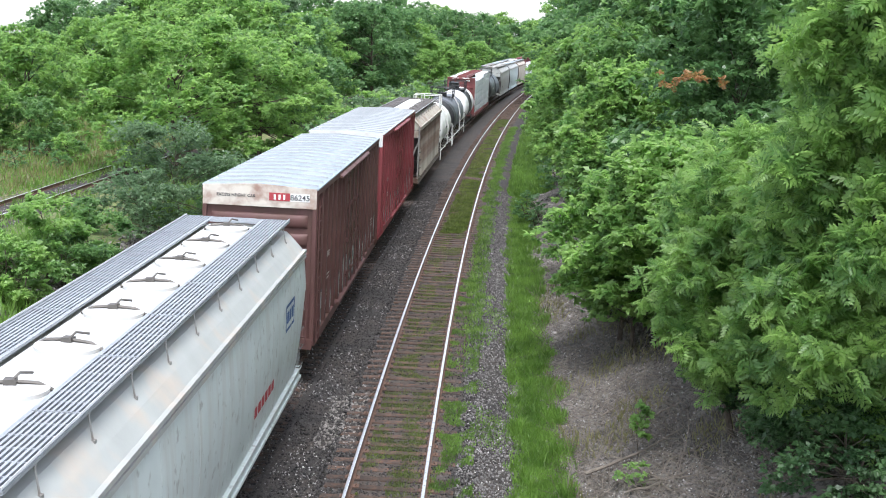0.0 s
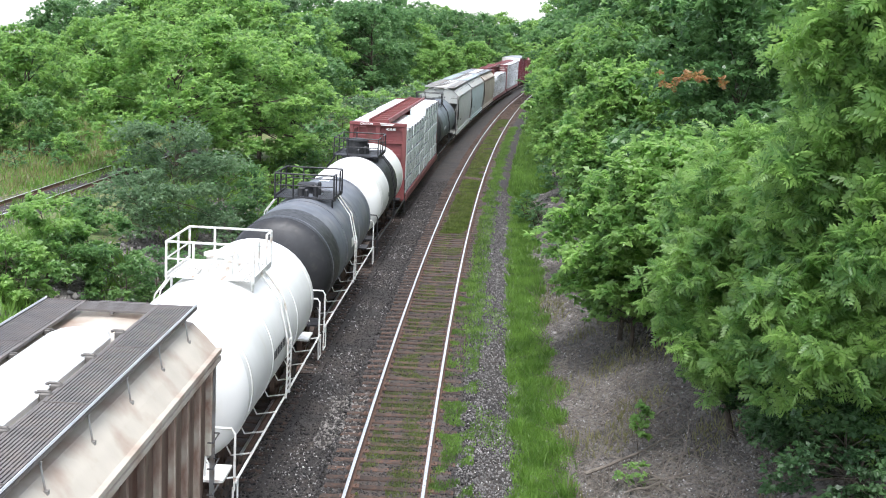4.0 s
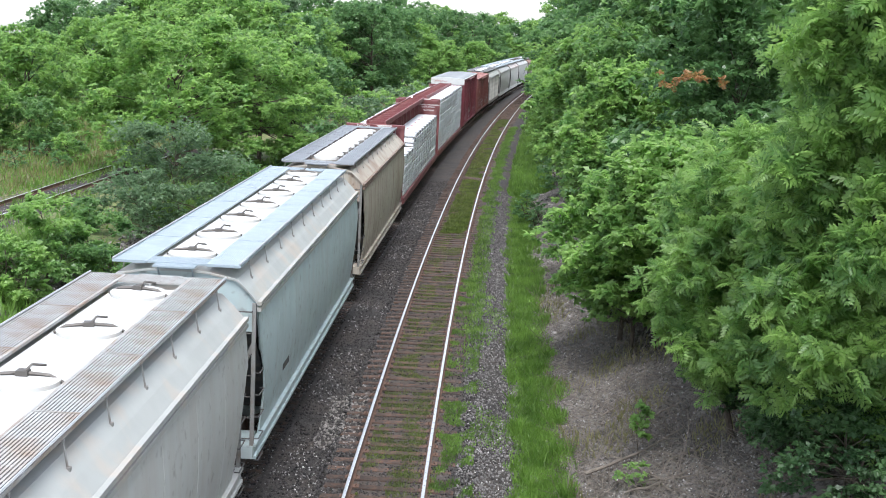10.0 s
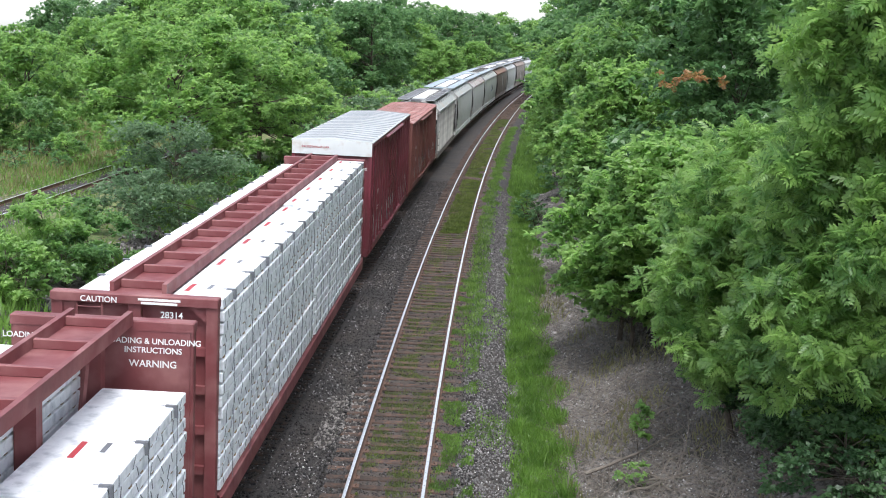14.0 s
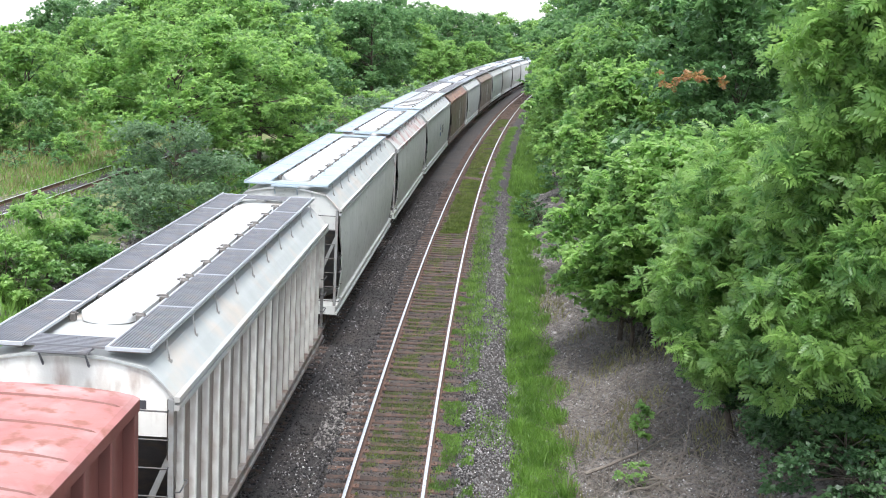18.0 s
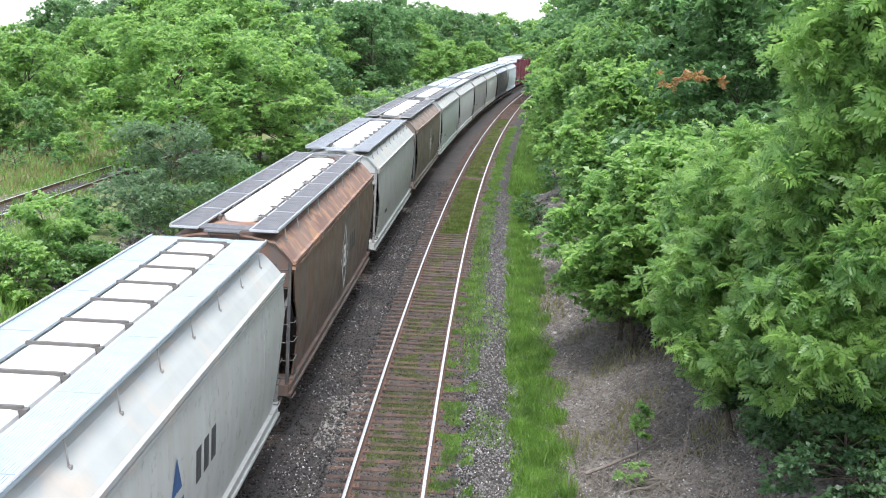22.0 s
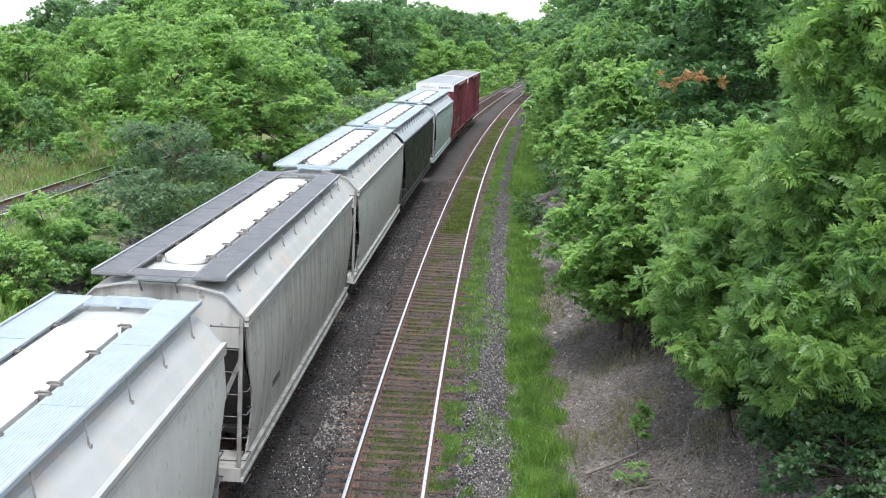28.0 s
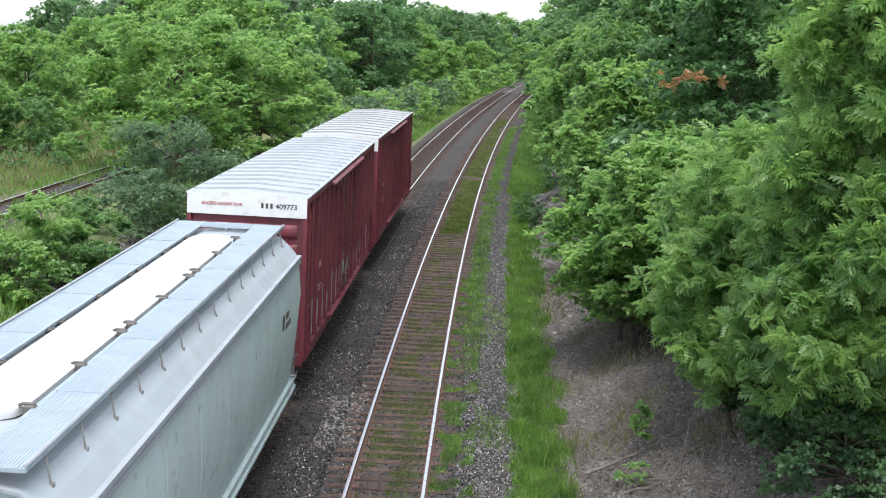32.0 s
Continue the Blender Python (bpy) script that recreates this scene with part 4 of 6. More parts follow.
    if plates:
        for x0, x1, ink2 in ((0.24, 0.77, LETTER_R), (0.78, 1.27, LETTER_W)):
            bars(car, Matrix.Translation((0, ye + 0.003, eave - 0.33)) @ FACE_END, [(x0, x1, 0, 0.2)], ink2, "number_plate")
        lettering(number, 0.2, LETTER_K, car, Matrix.Translation((1.025, ye - 0.003, eave - 0.30)) @ FACE_END, "number")
        bars(car, Matrix.Translation((0.36, ye - 0.003, eave - 0.30)) @ FACE_END, [(0.12 * i, 0.05 + 0.12 * i, 0, 0.13) for i in range(3)], LETTER_W, "owner_mark")
    elif number:
        if ink is LETTER_K:
            zn, yn = eave - 0.30, ye
        else:
            zn, yn = (eave - 0.645, -h + 0.026) if band else (eave - 0.26, -h + 0.026)
        lettering(number, 0.175, ink, car, Matrix.Translation((0.95, yn, zn)) @ FACE_END, "number")
        bars(car, Matrix.Translation((0.32, yn, zn)) @ FACE_END, [(0.02 + 0.11 * i, 0.08 + 0.11 * i, 0, 0.125) for i in range(3)], ink, "owner_mark")
    if words:
        lettering(words, 0.105, word_ink, car, Matrix.Translation((-0.6, ye - 0.002, eave - 0.27)) @ FACE_END, "warning")
    m = Matrix.Translation((1.475, -h + 2.3, 2.9)) @ FACE_SIDE
    bars(car, m, [(-0.30, -0.22, 0, 0.16), (-0.16, -0.08, 0, 0.16), (0.0, 0.08, 0.0, 0.16), (-0.3, 0.2, -0.5, -0.46), (-0.3, 0.1, -0.60, -0.56)], FADED, "marking")
    m = Matrix.Translation((1.475, h - 2.0, 2.2)) @ FACE_SIDE
    bars(car, m, [(-0.25, 0.2, 0, 0.035), (-0.25, 0.1, -0.1, -0.065), (-0.25, 0.15, -0.2, -0.165)], FADED, "marking")
    if scrawl:
        graffiti(car, h, random.Random(int(s)), [e * (1.75 + (h - 1.87) * (i + 0.4) / 6.4) for i in range(7) for e in (-1, 1)])
    CARS.append((car, s))
    return car


# ---- tank car ----
def tank_car(s0, s1, label, shell, ends=None, band=None, fitting=BLACK, radius=1.48, zc=2.26, manway="small", stripe=False, rails=STEEL_EDGE, mid=0.0, py=1.0):
    L, s = s1 - s0, (s0 + s1) / 2
    h = L / 2
    a = h - 0.75
    car = thing("tank_car", track_pose(s, -SPACING), label, "tank car", "freight train cars")
    dome = [(math.cos(w) * 0.62, math.sin(w) * radius) for w in [math.pi / 2 * i / 7 for i in range(8)]]
    cut = a - 0.62

    def ring(y0, y1, material, name, grow=0.0, lab=""):
        sh = Shape()
        n = max(2, round((y1 - y0) / 1.5))
        sh.turn([(y0 + (y1 - y0) * i / n, radius + grow) for i in range(n + 1)], 44, "Y", (0, 0, zc))
        part(name, sh, material, car, lab, smooth_by=50)
    ring(-cut, cut, shell, "tank_shell")
    for k in (-1, 1):
        sh = Shape()
        sh.turn([(k * (cut + d), max(r, 0.001)) for d, r in reversed(dome)], 44, "Y", (0, 0, zc))
        part("tank_head", sh, (ends or shell) if k < 0 else shell, car, smooth_by=50)
    if ends:
        ring(-cut, -cut + 1.7, ends, "painted_band", 0.006)
    if band:
        ring(-1.6, 1.6, band, "painted_band", 0.006, "black painted middle band")
    for y in (-1.6, 1.6, -cut + 0.3, cut - 0.3):
        ring(y - 0.03, y + 0.03, (band or shell) if abs(y) < 2 else shell, "weld_band", 0.014)
    # manway, valves and the platform round them
    top = zc + radius
    sh = Shape()
    if manway == "large":
        sh.turn([(-0.1, 0.46), (0.50, 0.46), (0.52, 0.50), (0.58, 0.50), (0.60, 0.47), (0.63, 0.3), (0.64, 0.001)], 28, "Z", (-0.15, 0, top))
    else:
        sh.turn([(-0.1, 0.30), (0.22, 0.30), (0.23, 0.36), (0.28, 0.36), (0.31, 0.28), (0.34, 0.001)], 22, "Z", (-0.1, 0.45, top))
    part("manway", sh, fitting, car, smooth_by=35)
    sh = Shape()
    for x, y, r, hh in ((0.25, -0.3, 0.09, 0.3), (-0.2, -0.35, 0.12, 0.22), (0.3, 0.2, 0.06, 0.35), (0.0, -0.55, 0.07, 0.18)):
        sh.turn([(-0.08, r), (hh, r), (hh + 0.04, r * 0.6)], 10, "Z", (x, y, top))
    sh.tube([(-0.3, -0.2, top + 0.1), (0.0, -0.1, top + 0.3), (0.4, -0.1, top + 0.2)], 0.02, 5)
    part("valve_set", sh, fitting, car)
    px, pz = 0.92, top - 0.02
    if manway == "large":
        sh = Shape()
        sh.box(-px, px, -py, -0.7, pz + 0.03, pz + 0.05)
        sh.box(-px, px, 0.7, py, pz + 0.03, pz + 0.05)
        part("tread_plate", sh, fitting, car)
    ps = shared("slat/tank/%s" % fitting.name, lambda q: q.box(-0.022, 0.022, -py, py, 0, 0.03), fitting)
    pe = shared("slat/tank_end/%s" % fitting.name, lambda q: q.box(-0.62, 0.62, -0.022, 0.022, 0, 0.03), fitting)
    for k in (-1, 1):
        sh = Shape()
        sh.box(k * px - 0.02, k * px + 0.02, -py, py, pz - 0.05, pz + 0.09)
        plat = part("platform", sh, fitting, car)
        for j in range(8):
            hang("slat", ps, plat, Matrix.Translation((k * (0.42 + 0.46 * j / 7), 0, pz)))
        for y in (-0.8, 0.8):
            sh = Shape()
            sh.tube([(k * 0.85, y, pz), (k * 0.86, y, zc + radius * 0.75)], 0.03, 5)
            part("strut", sh, fitting, plat)
        for j in range(4):
            hang("slat", pe, plat, Matrix.Translation((0, k * (py - 0.3 * j / 3), pz)))
    sh = Shape()
    rz = pz + 0.76
    for x, y in ((-px, -py), (px, -py), (-px, py), (px, py), (-px, 0), (-0.35, -py), (-0.35, py)):
        sh.tube([(x, y, pz), (x, y, rz)], 0.03, 6)
    sh.tube([(px, -py, rz), (-px, -py, rz), (-px, py, rz), (px, py, rz)], 0.028, 6)
    sh.tube([(px, -py, pz + 0.4), (-px, -py, pz + 0.4), (-px, py, pz + 0.4), (px, py, pz + 0.4)], 0.02, 6)
    sh.tube([(px, -py, rz), (px, -0.45, rz), (px, -0.4, pz)], 0.028, 6)
    sh.tube([(px, py, rz), (px, 0.45, rz), (px, 0.4, pz)], 0.028, 6)
    part("platform_railing", sh, fitting, car)
    for k in (-1, 1):
        sh = Shape()
        pts = [(k * (radius * math.sin(w) + 0.14), y, zc + radius * math.cos(w) + 0.05) for y in (-0.22,) for w in (0.75, 1.1, 1.5)]
        for y in (-0.22, 0.22):
            sh.tube([(k * 0.95, y, pz), (k * 1.36, y, zc + 0.9), (k * 1.56, y, zc), (k * 1.54, y, 1.0)], 0.022, 5)
        for j in range(9):
            z = 1.1 + (zc - 1.1) * j / 8
            sh.tube([(k * 1.55, -0.22, z), (k * 1.55, 0.22, z)], 0.014, 5)
        part("ladder", sh, fitting if band else rails, car)
        sh = Shape()
        sh.tube([(k * 1.50, -h + 0.1, 1.02), (k * 1.50, h - 0.1, 1.02)], 0.026, 6)
        n = 9
        for j in range(n):
            y = -h + 0.4 + (L - 0.8) * j / (n - 1)
            sh.tube([(k * 1.50, y, 1.02), (k * 1.1, y, 0.95), (k * 0.9, y, 1.35)], 0.018, 5)
        part("side_handrail", sh, rails, car)
        for e in (-1, 1):
            sh = Shape()
            y = e * (h - 0.15)
            sh.tube([(k * 1.48, y, 0.85), (k * 1.48, y, 1.9), (k * 1.42, y, 2.0), (k * 1.0, y, 2.0), (k * 0.95, y, 1.9), (k * 0.95, y, 1.1)], 0.024, 6)
            sh.tube([(k * 1.50, y - 0.2, 0.4), (k * 1.50, y - 0.2, 1.0)], 0.02, 5)
            sh.tube([(k * 1.50, y + 0.2, 0.4), (k * 1.50, y + 0.2, 1.0)], 0.02, 5)
            sh.tube([(k * 1.50, y - 0.2, 0.42), (k * 1.50, y + 0.2, 0.42)], 0.02, 5)
            part("grab_rail", sh, rails, car)
    for k in (-1, 1):
        sh = Shape()
        sh.box(-0.28, 0.28, k * h - (0 if k < 0 else 2.6), k * h + (2.6 if k < 0 else 0), 0.8, 1.1)
        sh.box(-1.3, 1.3, k * (h - 0.45) - 0.4, k * (h - 0.45) + 0.4, 1.02, 1.07)
        sh.prism([(-0.8, 1.05), (0.8, 1.05), (1.2, 1.6), (-1.2, 1.6)], k * (h - 2.2) - 0.12, k * (h - 2.2) + 0.12)
        part("stub_sill", sh, fitting, car)
    sh = Shape()
    sh.turn([(-0.25, 0.14), (0.25, 0.14)], 12, "Z", (0, 0, zc - radius - 0.15))
    part("bottom_outlet", sh, CAST, car)
    couplers(car, h + 0.1)
    trucks(car, s, (-h + 1.75, h - 1.75))
    brake_gear(car, h - 0.2, -0.9, 1.9, fitting)

    def on_shell(w, y0, y1, half, material, name):
        q = Shape()
        vs = []
        for y in (y0, y1):
            for i in range(5):
                ang = w - half + 2 * half * i / 4
                vs.append(((radius + 0.010) * math.sin(ang), y, zc + (radius + 0.010) * math.cos(ang)))
        q.add(vs, [(i, i + 1, i + 6, i + 5) for i in range(4)])
        part(name, q, material, car)
    if stripe:
        on_shell(-0.02, cut - 1.6, cut - 0.1, 0.11, LETTER_W, "painted_stripe")
        on_shell(1.52, -0.6, 0.6, 0.09, LETTER_W, "marking")
    else:
        ink = LETTER_W if shell is not None and fitting is BLACK and ends else LETTER_K
        for i in range(7):
            on_shell(1.55, -cut + 2.6 + 0.2 * i, -cut + 2.74 + 0.2 * i, 0.06, ink, "marking")
    CARS.append((car, s))
    return car


# ---- centre-beam flat car with wrapped lumber ----
def pack(load, rng, side, x0, x1, y0, y1, z, hh, wrap, prints):
    """One wrapped bundle on its dunnage, with straps and printed marks on its outer side."""
    jog = rng.uniform(-0.03, 0.02)
    sh = Shape()
    sh.cbox(min(x0, x1 + side * jog), max(x0, x1 + side * jog), y0 + rng.uniform(0.0, 0.05), y1 - rng.uniform(0.0, 0.05), z + 0.04, z + hh - rng.uniform(0.003, 0.012), 0.012)
    b = part("lumber_pack", sh, wrap, load, smooth_by=20)
    xs = x1 + side * (jog + 0.003)
    n = max(1, round((y1 - y0) / (1.6 if prints else 0.6)))
    sh = Shape()
    for i in range(n):
        y = y0 + (y1 - y0) * (i + rng.uniform(0.2, 0.8)) / n
        lean = 0 if prints else rng.uniform(-0.09, 0.09)
        sh.tube([(xs, y - lean, z + 0.035), (xs, y + lean, z + hh - 0.01)], 0.008, 3, cap=False)
    part("strapping", sh, STRAP, b)["kind"] = "stuff"
    if prints:
        for ink in (LETTER_B, PRINT_GREEN):
            sh = Shape()
            for i in range(n * 2):
                y = y0 + (y1 - y0) * (i + rng.uniform(0.2, 0.8)) / (n * 2)
                if ink is LETTER_B:
                    w = rng.uniform(0.12, 0.3)
                    sh.box(xs - 0.003, xs + 0.003, y - w, y + w, z + 0.06, z + 0.10)
                else:
                    sh.add([(xs, y - 0.1, z + 0.2), (xs, y + 0.1, z + 0.2), (xs, y, z + 0.2 + rng.uniform(0.15, 0.3))], [(0, 1, 2)])
            part("printed_mark", sh, ink, b)["kind"] = "stuff"
    sh = Shape()
    for i in range(n + 1):
        y = y0 + 0.25 + (y1 - y0 - 0.5) * i / n
        sh.box(min(x0, x1) + 0.06, max(x0, x1) - 0.02, y - 0.045, y + 0.045, z, z + 0.04)
    part("dunnage", sh, DUNNAGE, b)["kind"] = "stuff"


def load_lumber(car, s, side, stacks, label, wrap, prints=False):
    """One side's load: wrapped bundles in tiers, strapped to the beam."""
    load = thing("lumber_load", track_pose(s, -SPACING), label, "lumber load", "lumber loads")
    rng = random.Random(int(s) + (3 if side > 0 else 0))
    x0, x1 = side * 0.16, side * 1.41
    for y0, y1, tiers, zt, hh in stacks:
        for j in range(tiers):
            zt2 = zt + hh * j
            k = max(1, round((y1 - y0) / (2.45 if prints else 4.9)))
            cuts = [y0] + [y0 + (y1 - y0) * (i + rng.uniform(-0.22, 0.22)) / k for i in range(1, k)] + [y1]
            for ya, yb in zip(cuts, cuts[1:]):
                pack(load, rng, side, side * 0.5 if zt2 + hh > 4.44 else x0, x1, ya, yb, zt2, hh, wrap, prints)
        # steel cables over the top edge, down to the deck
        zt2 = zt + hh * tiers
        if not prints and side > 0:
            for ink, u0, u1, g in ((LETTER_R, 0.62, 0.70, 0.0), (STRAP, 0.95, 1.02, 0.25)):
                sh = Shape()
                for i in range(max(1, round((y1 - y0) / 2.4))):
                    y = y0 + 0.5 + 2.4 * i + g
                    sh.box(u0, u1, y, min(y1 - 0.05, y + (0.6 if ink is LETTER_R else 0.35)), zt2 - 0.004, zt2 + 0.001)
                part("printed_mark", sh, ink, load)["kind"] = "stuff"
        n = max(2, round((y1 - y0) / 1.5))
        for i in range(n):
            y = y0 + (y1 - y0) * (i + 0.5) / n
            sh = Shape()
            sh.tube([(side * 1.22, y, zt2 + 0.012), (side * 1.38, y, zt2 + 0.015), (side * 1.46, y, zt2 - 0.04), (side * 1.45, y, 1.0)], 0.006, 3)
            sh.box(side * 1.38 - 0.09, side * 1.38 + 0.05, y - 0.03, y + 0.03, zt2 - 0.02, zt2 + 0.022)
            sh.box(side * 1.44 - 0.02, side * 1.44 + 0.02, y - 0.03, y + 0.03, zt2 - 0.16, zt2 + 0.016)
            part("tie_down", sh, STRAP, load)
    CARS.append((load, s))
    return load


def centre_beam(s0, s1, label, body, number, loads, words=True):
    L, s = s1 - s0, (s0 + s1) / 2
    h = L / 2
    car = thing("centerbeam_flat_car", track_pose(s, -SPACING), label, "flat car", "freight train cars")
    sh = Shape()
    sh.box(-1.42, 1.42, -h + 0.1, h - 0.1, 0.98, 1.08)
    part("deck", sh, body, car)
    for k in (-1, 1):
        sh = Shape()
        sh.prism([(k * 1.38, 0.75), (k * 1.47, 0.75), (k * 1.47, 1.06), (k * 1.38, 1.06)], -h + 0.1, h - 0.1)
        part("side_sill", sh, body, car)
        # top chord edge
        sh = Shape()
        sh.prism([(k * 0.40, 4.48), (k * 0.48, 4.48), (k * 0.48, 4.70), (k * 0.40, 4.70)], -h + 0.1, h - 0.1)
        part("top_chord", sh, body, car)
    sh = Shape()
    sh.box(-0.40, 0.40, -h + 0.1, h - 0.1, 4.50, 4.53)
    part("top_plate", sh, body, car)
    n = round(L / 1.3)
    rb = shared("cross_rib/%s" % body.name, lambda q: q.box(-0.40, 0.40, -0.045, 0.045, 4.53, 4.67), body, bevel=0.01)
    pm = shared("beam_post/%s" % body.name, lambda q: q.prism([(-0.145, 1.06), (0.145, 1.06), (0.145, 4.3), (0.36, 4.50), (-0.36, 4.50), (-0.145, 4.3)], -0.11, 0.11), body)
    dg = shared("beam_brace/%s" % body.name, lambda q: q.tube([(0, -0.55, 1.2), (0, 0.55, 4.4)], 0.05, 5), body)
    for i in range(n):
        y = -h + 0.5 + (L - 1.0) * i / (n - 1)
        hang("cross_rib", rb, car, Matrix.Translation((0, y, 0)))
        if i % 2 == 0:
            hang("beam_post", pm, car, Matrix.Translation((0, y, 0)))
        if i % 3 == 0 and i < n - 1:
            hang("beam_brace", dg, car, Matrix.Translation((0, y + 0.57, 0)))
    for k in (-1, 1):
        y = k * (h - 0.05)
        sh = Shape()
        sh.box(-1.34, 1.34, y - 0.03, y + 0.03, 1.05, 4.42)
        bulk = part("bulkhead", sh, body, car)
        out = -1 if k < 0 else 1
        o = y + out * 0.08
        sh = Shape()
        for x in (-1.29, 1.29):
            sh.cbox(x - 0.10, x + 0.10, o - 0.09, o + 0.09, 0.9, 4.50, 0.015)
        sh.cbox(-0.11, 0.11, o - 0.07, o + 0.07, 1.0, 4.5, 0.015)
        part("bulkhead_post", sh, body, bulk)
        sh = Shape()
        sh.cbox(-1.40, 1.40, o - 0.12, o + 0.12, 4.40, 4.55, 0.015)
        for sx in (-1, 1):
            sh.prism([(sx * 1.22, 4.1), (sx * 1.22, 4.4), (sx * 0.87, 4.4)], o - 0.06, o + 0.06)
        part("bulkhead_cap", sh, body, bulk)
        for z in (1.5, 2.2, 2.9, 3.55):
            sh = Shape()
            sh.prism([(-1.2, z), (1.2, z), (1.2, z + 0.14), (-1.2, z + 0.14)], o - 0.045, o + 0.045)
            part("bulkhead_rib", sh, body, bulk)
        ladder(car, -0.75, o + out * 0.08, 1.0, 4.5, 0.42, "x", body)
        sh = Shape()
        sh.box(-1.42, 1.42, y - 0.1, y + 0.3 * out + 0.1, 0.78, 1.06)
        part("end_sill", sh, body, car)
    y = -h - 0.08
    lettering("CAUTION", 0.135, LETTER_W, car, Matrix.Translation((-0.55, -h - 0.253, 4.43)) @ FACE_END, "warning")
    bars(car, Matrix.Translation((0.25, -h - 0.253, 4.43)) @ FACE_END, [(-0.15, 0.55, 0.06, 0.10), (-0.1, 0.5, 0.0, 0.04)], LETTER_W)
    if number:
        lettering(number, 0.15, LETTER_W, car, Matrix.Translation((0.64, -h - 0.175, 4.2)) @ FACE_END, "number")
        bars(car, Matrix.Translation((0.5, -h - 0.18, 2.9)) @ FACE_END, [(-0.25, 0.25, 0.3, 0.34), (-0.2, 0.2, 0.2, 0.24), (-0.1, 0.3, 0.1, 0.14), (-0.1, 0.4, 0.0, 0.04)], LETTER_W)
    yi = h - 0.085
    if words:
        for text, size, z in (("LOADING & UNLOADING", 0.125, 4.2), ("INSTRUCTIONS", 0.125, 4.06), ("WARNING", 0.15, 3.84)):
            lettering(text, size, LETTER_W, car, Matrix.Translation((0.78, yi, z)) @ FACE_END, "warning")
            lettering(text, size, LETTER_W, car, Matrix.Translation((-0.78, yi, z)) @ FACE_END, "warning")
    couplers(car, h + 0.25)
    trucks(car, s, (-h + 2.1, h - 2.1))
    underframe(car, h, h - 2)
    brake_gear(car, h + 0.1, -0.6, 2.6, body)
    CARS.append((car, s))
    for side, stacks, lab, wrap in loads:
        load_lumber(car, s, side, [(a, b, t, 1.08, hh) for a, b, t, hh in stacks], lab, wrap, wrap is WRAP)
    return car


# ---- car colours ----
FADED = mat("faded_lettering", (0.42, 0.38, 0.36), 0.6, var=0.2, scale=5)
SCRAWL = mat("spray_paint", (0.45, 0.45, 0.42), 0.6, var=0.3, scale=3, col2=(0.15, 0.2, 0.22), amt=0.4, scale2=2)
TAG_DARK = mat("dark_spray_paint", (0.05, 0.055, 0.065), 0.6, var=0.3, scale=3, col2=(0.10, 0.15, 0.16), amt=0.4, scale2=1.5)
STRAP = mat("dark_strapping", (0.12, 0.125, 0.135), 0.5, var=0.2)
DUNNAGE = mat("dunnage_wood", (0.28, 0.2, 0.12), 0.9, var=0.3, scale=8)
WRAP = mat("white_lumber_wrap", (0.84, 0.87, 0.87), 0.35, var=0.06, scale=2.5, col2=(0.58, 0.66, 0.64), amt=0.22, scale2=3.2, streak=0.4, bump=0.7, bscale=6)
PRINT_GREEN = mat("green_print", (0.10, 0.26, 0.13), 0.6, var=0.15)
WRAP_B = mat("grey_white_lumber_wrap", (0.84, 0.86, 0.88), 0.35, var=0.08, scale=3.5, col2=(0.50, 0.53, 0.56), amt=0.28, scale2=5, bump=0.6, bscale=7)
P = {}
for nm, col, c2, amt, st in (
        ("cool_white", (0.504, 0.554, 0.538), (0.44, 0.45, 0.42), 0.18, 0.25), ("grey_white", (0.43, 0.44, 0.42), (0.40, 0.39, 0.36), 0.28, 0.25),
        ("blue_white", (0.420, 0.504, 0.504), (0.40, 0.44, 0.43), 0.22, 0.25), ("beige", (0.46, 0.415, 0.345), (0.29, 0.195, 0.14), 0.24, 0.15),
        # ribbed cars: rusty panel paint, darkened further for the shade between the ribs
        ("shaded_tan_rust", (0.15, 0.115, 0.09), (0.08, 0.042, 0.03), 0.50, 0.10), ("pale_grey", (0.20, 0.187, 0.17), (0.15, 0.10, 0.075), 0.38, 0.10),
        ("warm_white", (0.504, 0.504, 0.470), (0.46, 0.45, 0.42), 0.22, 0.25), ("brown", (0.118, 0.097, 0.084), (0.165, 0.083, 0.056), 0.32, 0.12),
        ("tan_brown", (0.22, 0.183, 0.155), (0.14, 0.10, 0.08), 0.40, 0.2), ("pale_green", (0.462, 0.504, 0.470), (0.40, 0.41, 0.38), 0.22, 0.22),
        ("dirty_grey", (0.44, 0.43, 0.40), (0.27, 0.25, 0.22), 0.34, 0.22), ("black_body", (0.012, 0.013, 0.018), (0.03, 0.03, 0.034), 0.25, 0.25),
        ("mint", (0.437, 0.521, 0.504), (0.42, 0.46, 0.44), 0.16, 0.25)):
    P[nm] = mat("paint_" + nm, col, 0.45, var=0.07, scale=0.6, col2=c2, amt=min(0.5, amt + 0.08), scale2=3.2, streak=st * 0.5, soft=0.12, bump=0.05, bscale=9, col3=tuple(v * 0.72 for v in c2), amt3=0.16, scale3=5)
BOX_BROWN = mat("paint_boxcar_brown", (0.105, 0.046, 0.042), 0.6, var=0.2, scale=0.8, col2=(0.09, 0.045, 0.035), amt=0.4, scale2=2.5, streak=0.2, bump=0.06)
BOX_RED = mat("paint_boxcar_red", (0.23, 0.045, 0.052), 0.55, var=0.12, scale=0.8, col2=(0.14, 0.04, 0.04), amt=0.3, scale2=2.5, streak=0.2, bump=0.06)
BOX_DARK = mat("paint_boxcar_maroon", (0.155, 0.026, 0.038), 0.55, var=0.15, scale=0.8, col2=(0.09, 0.03, 0.03), amt=0.35, scale2=2.5, streak=0.2, bump=0.06)
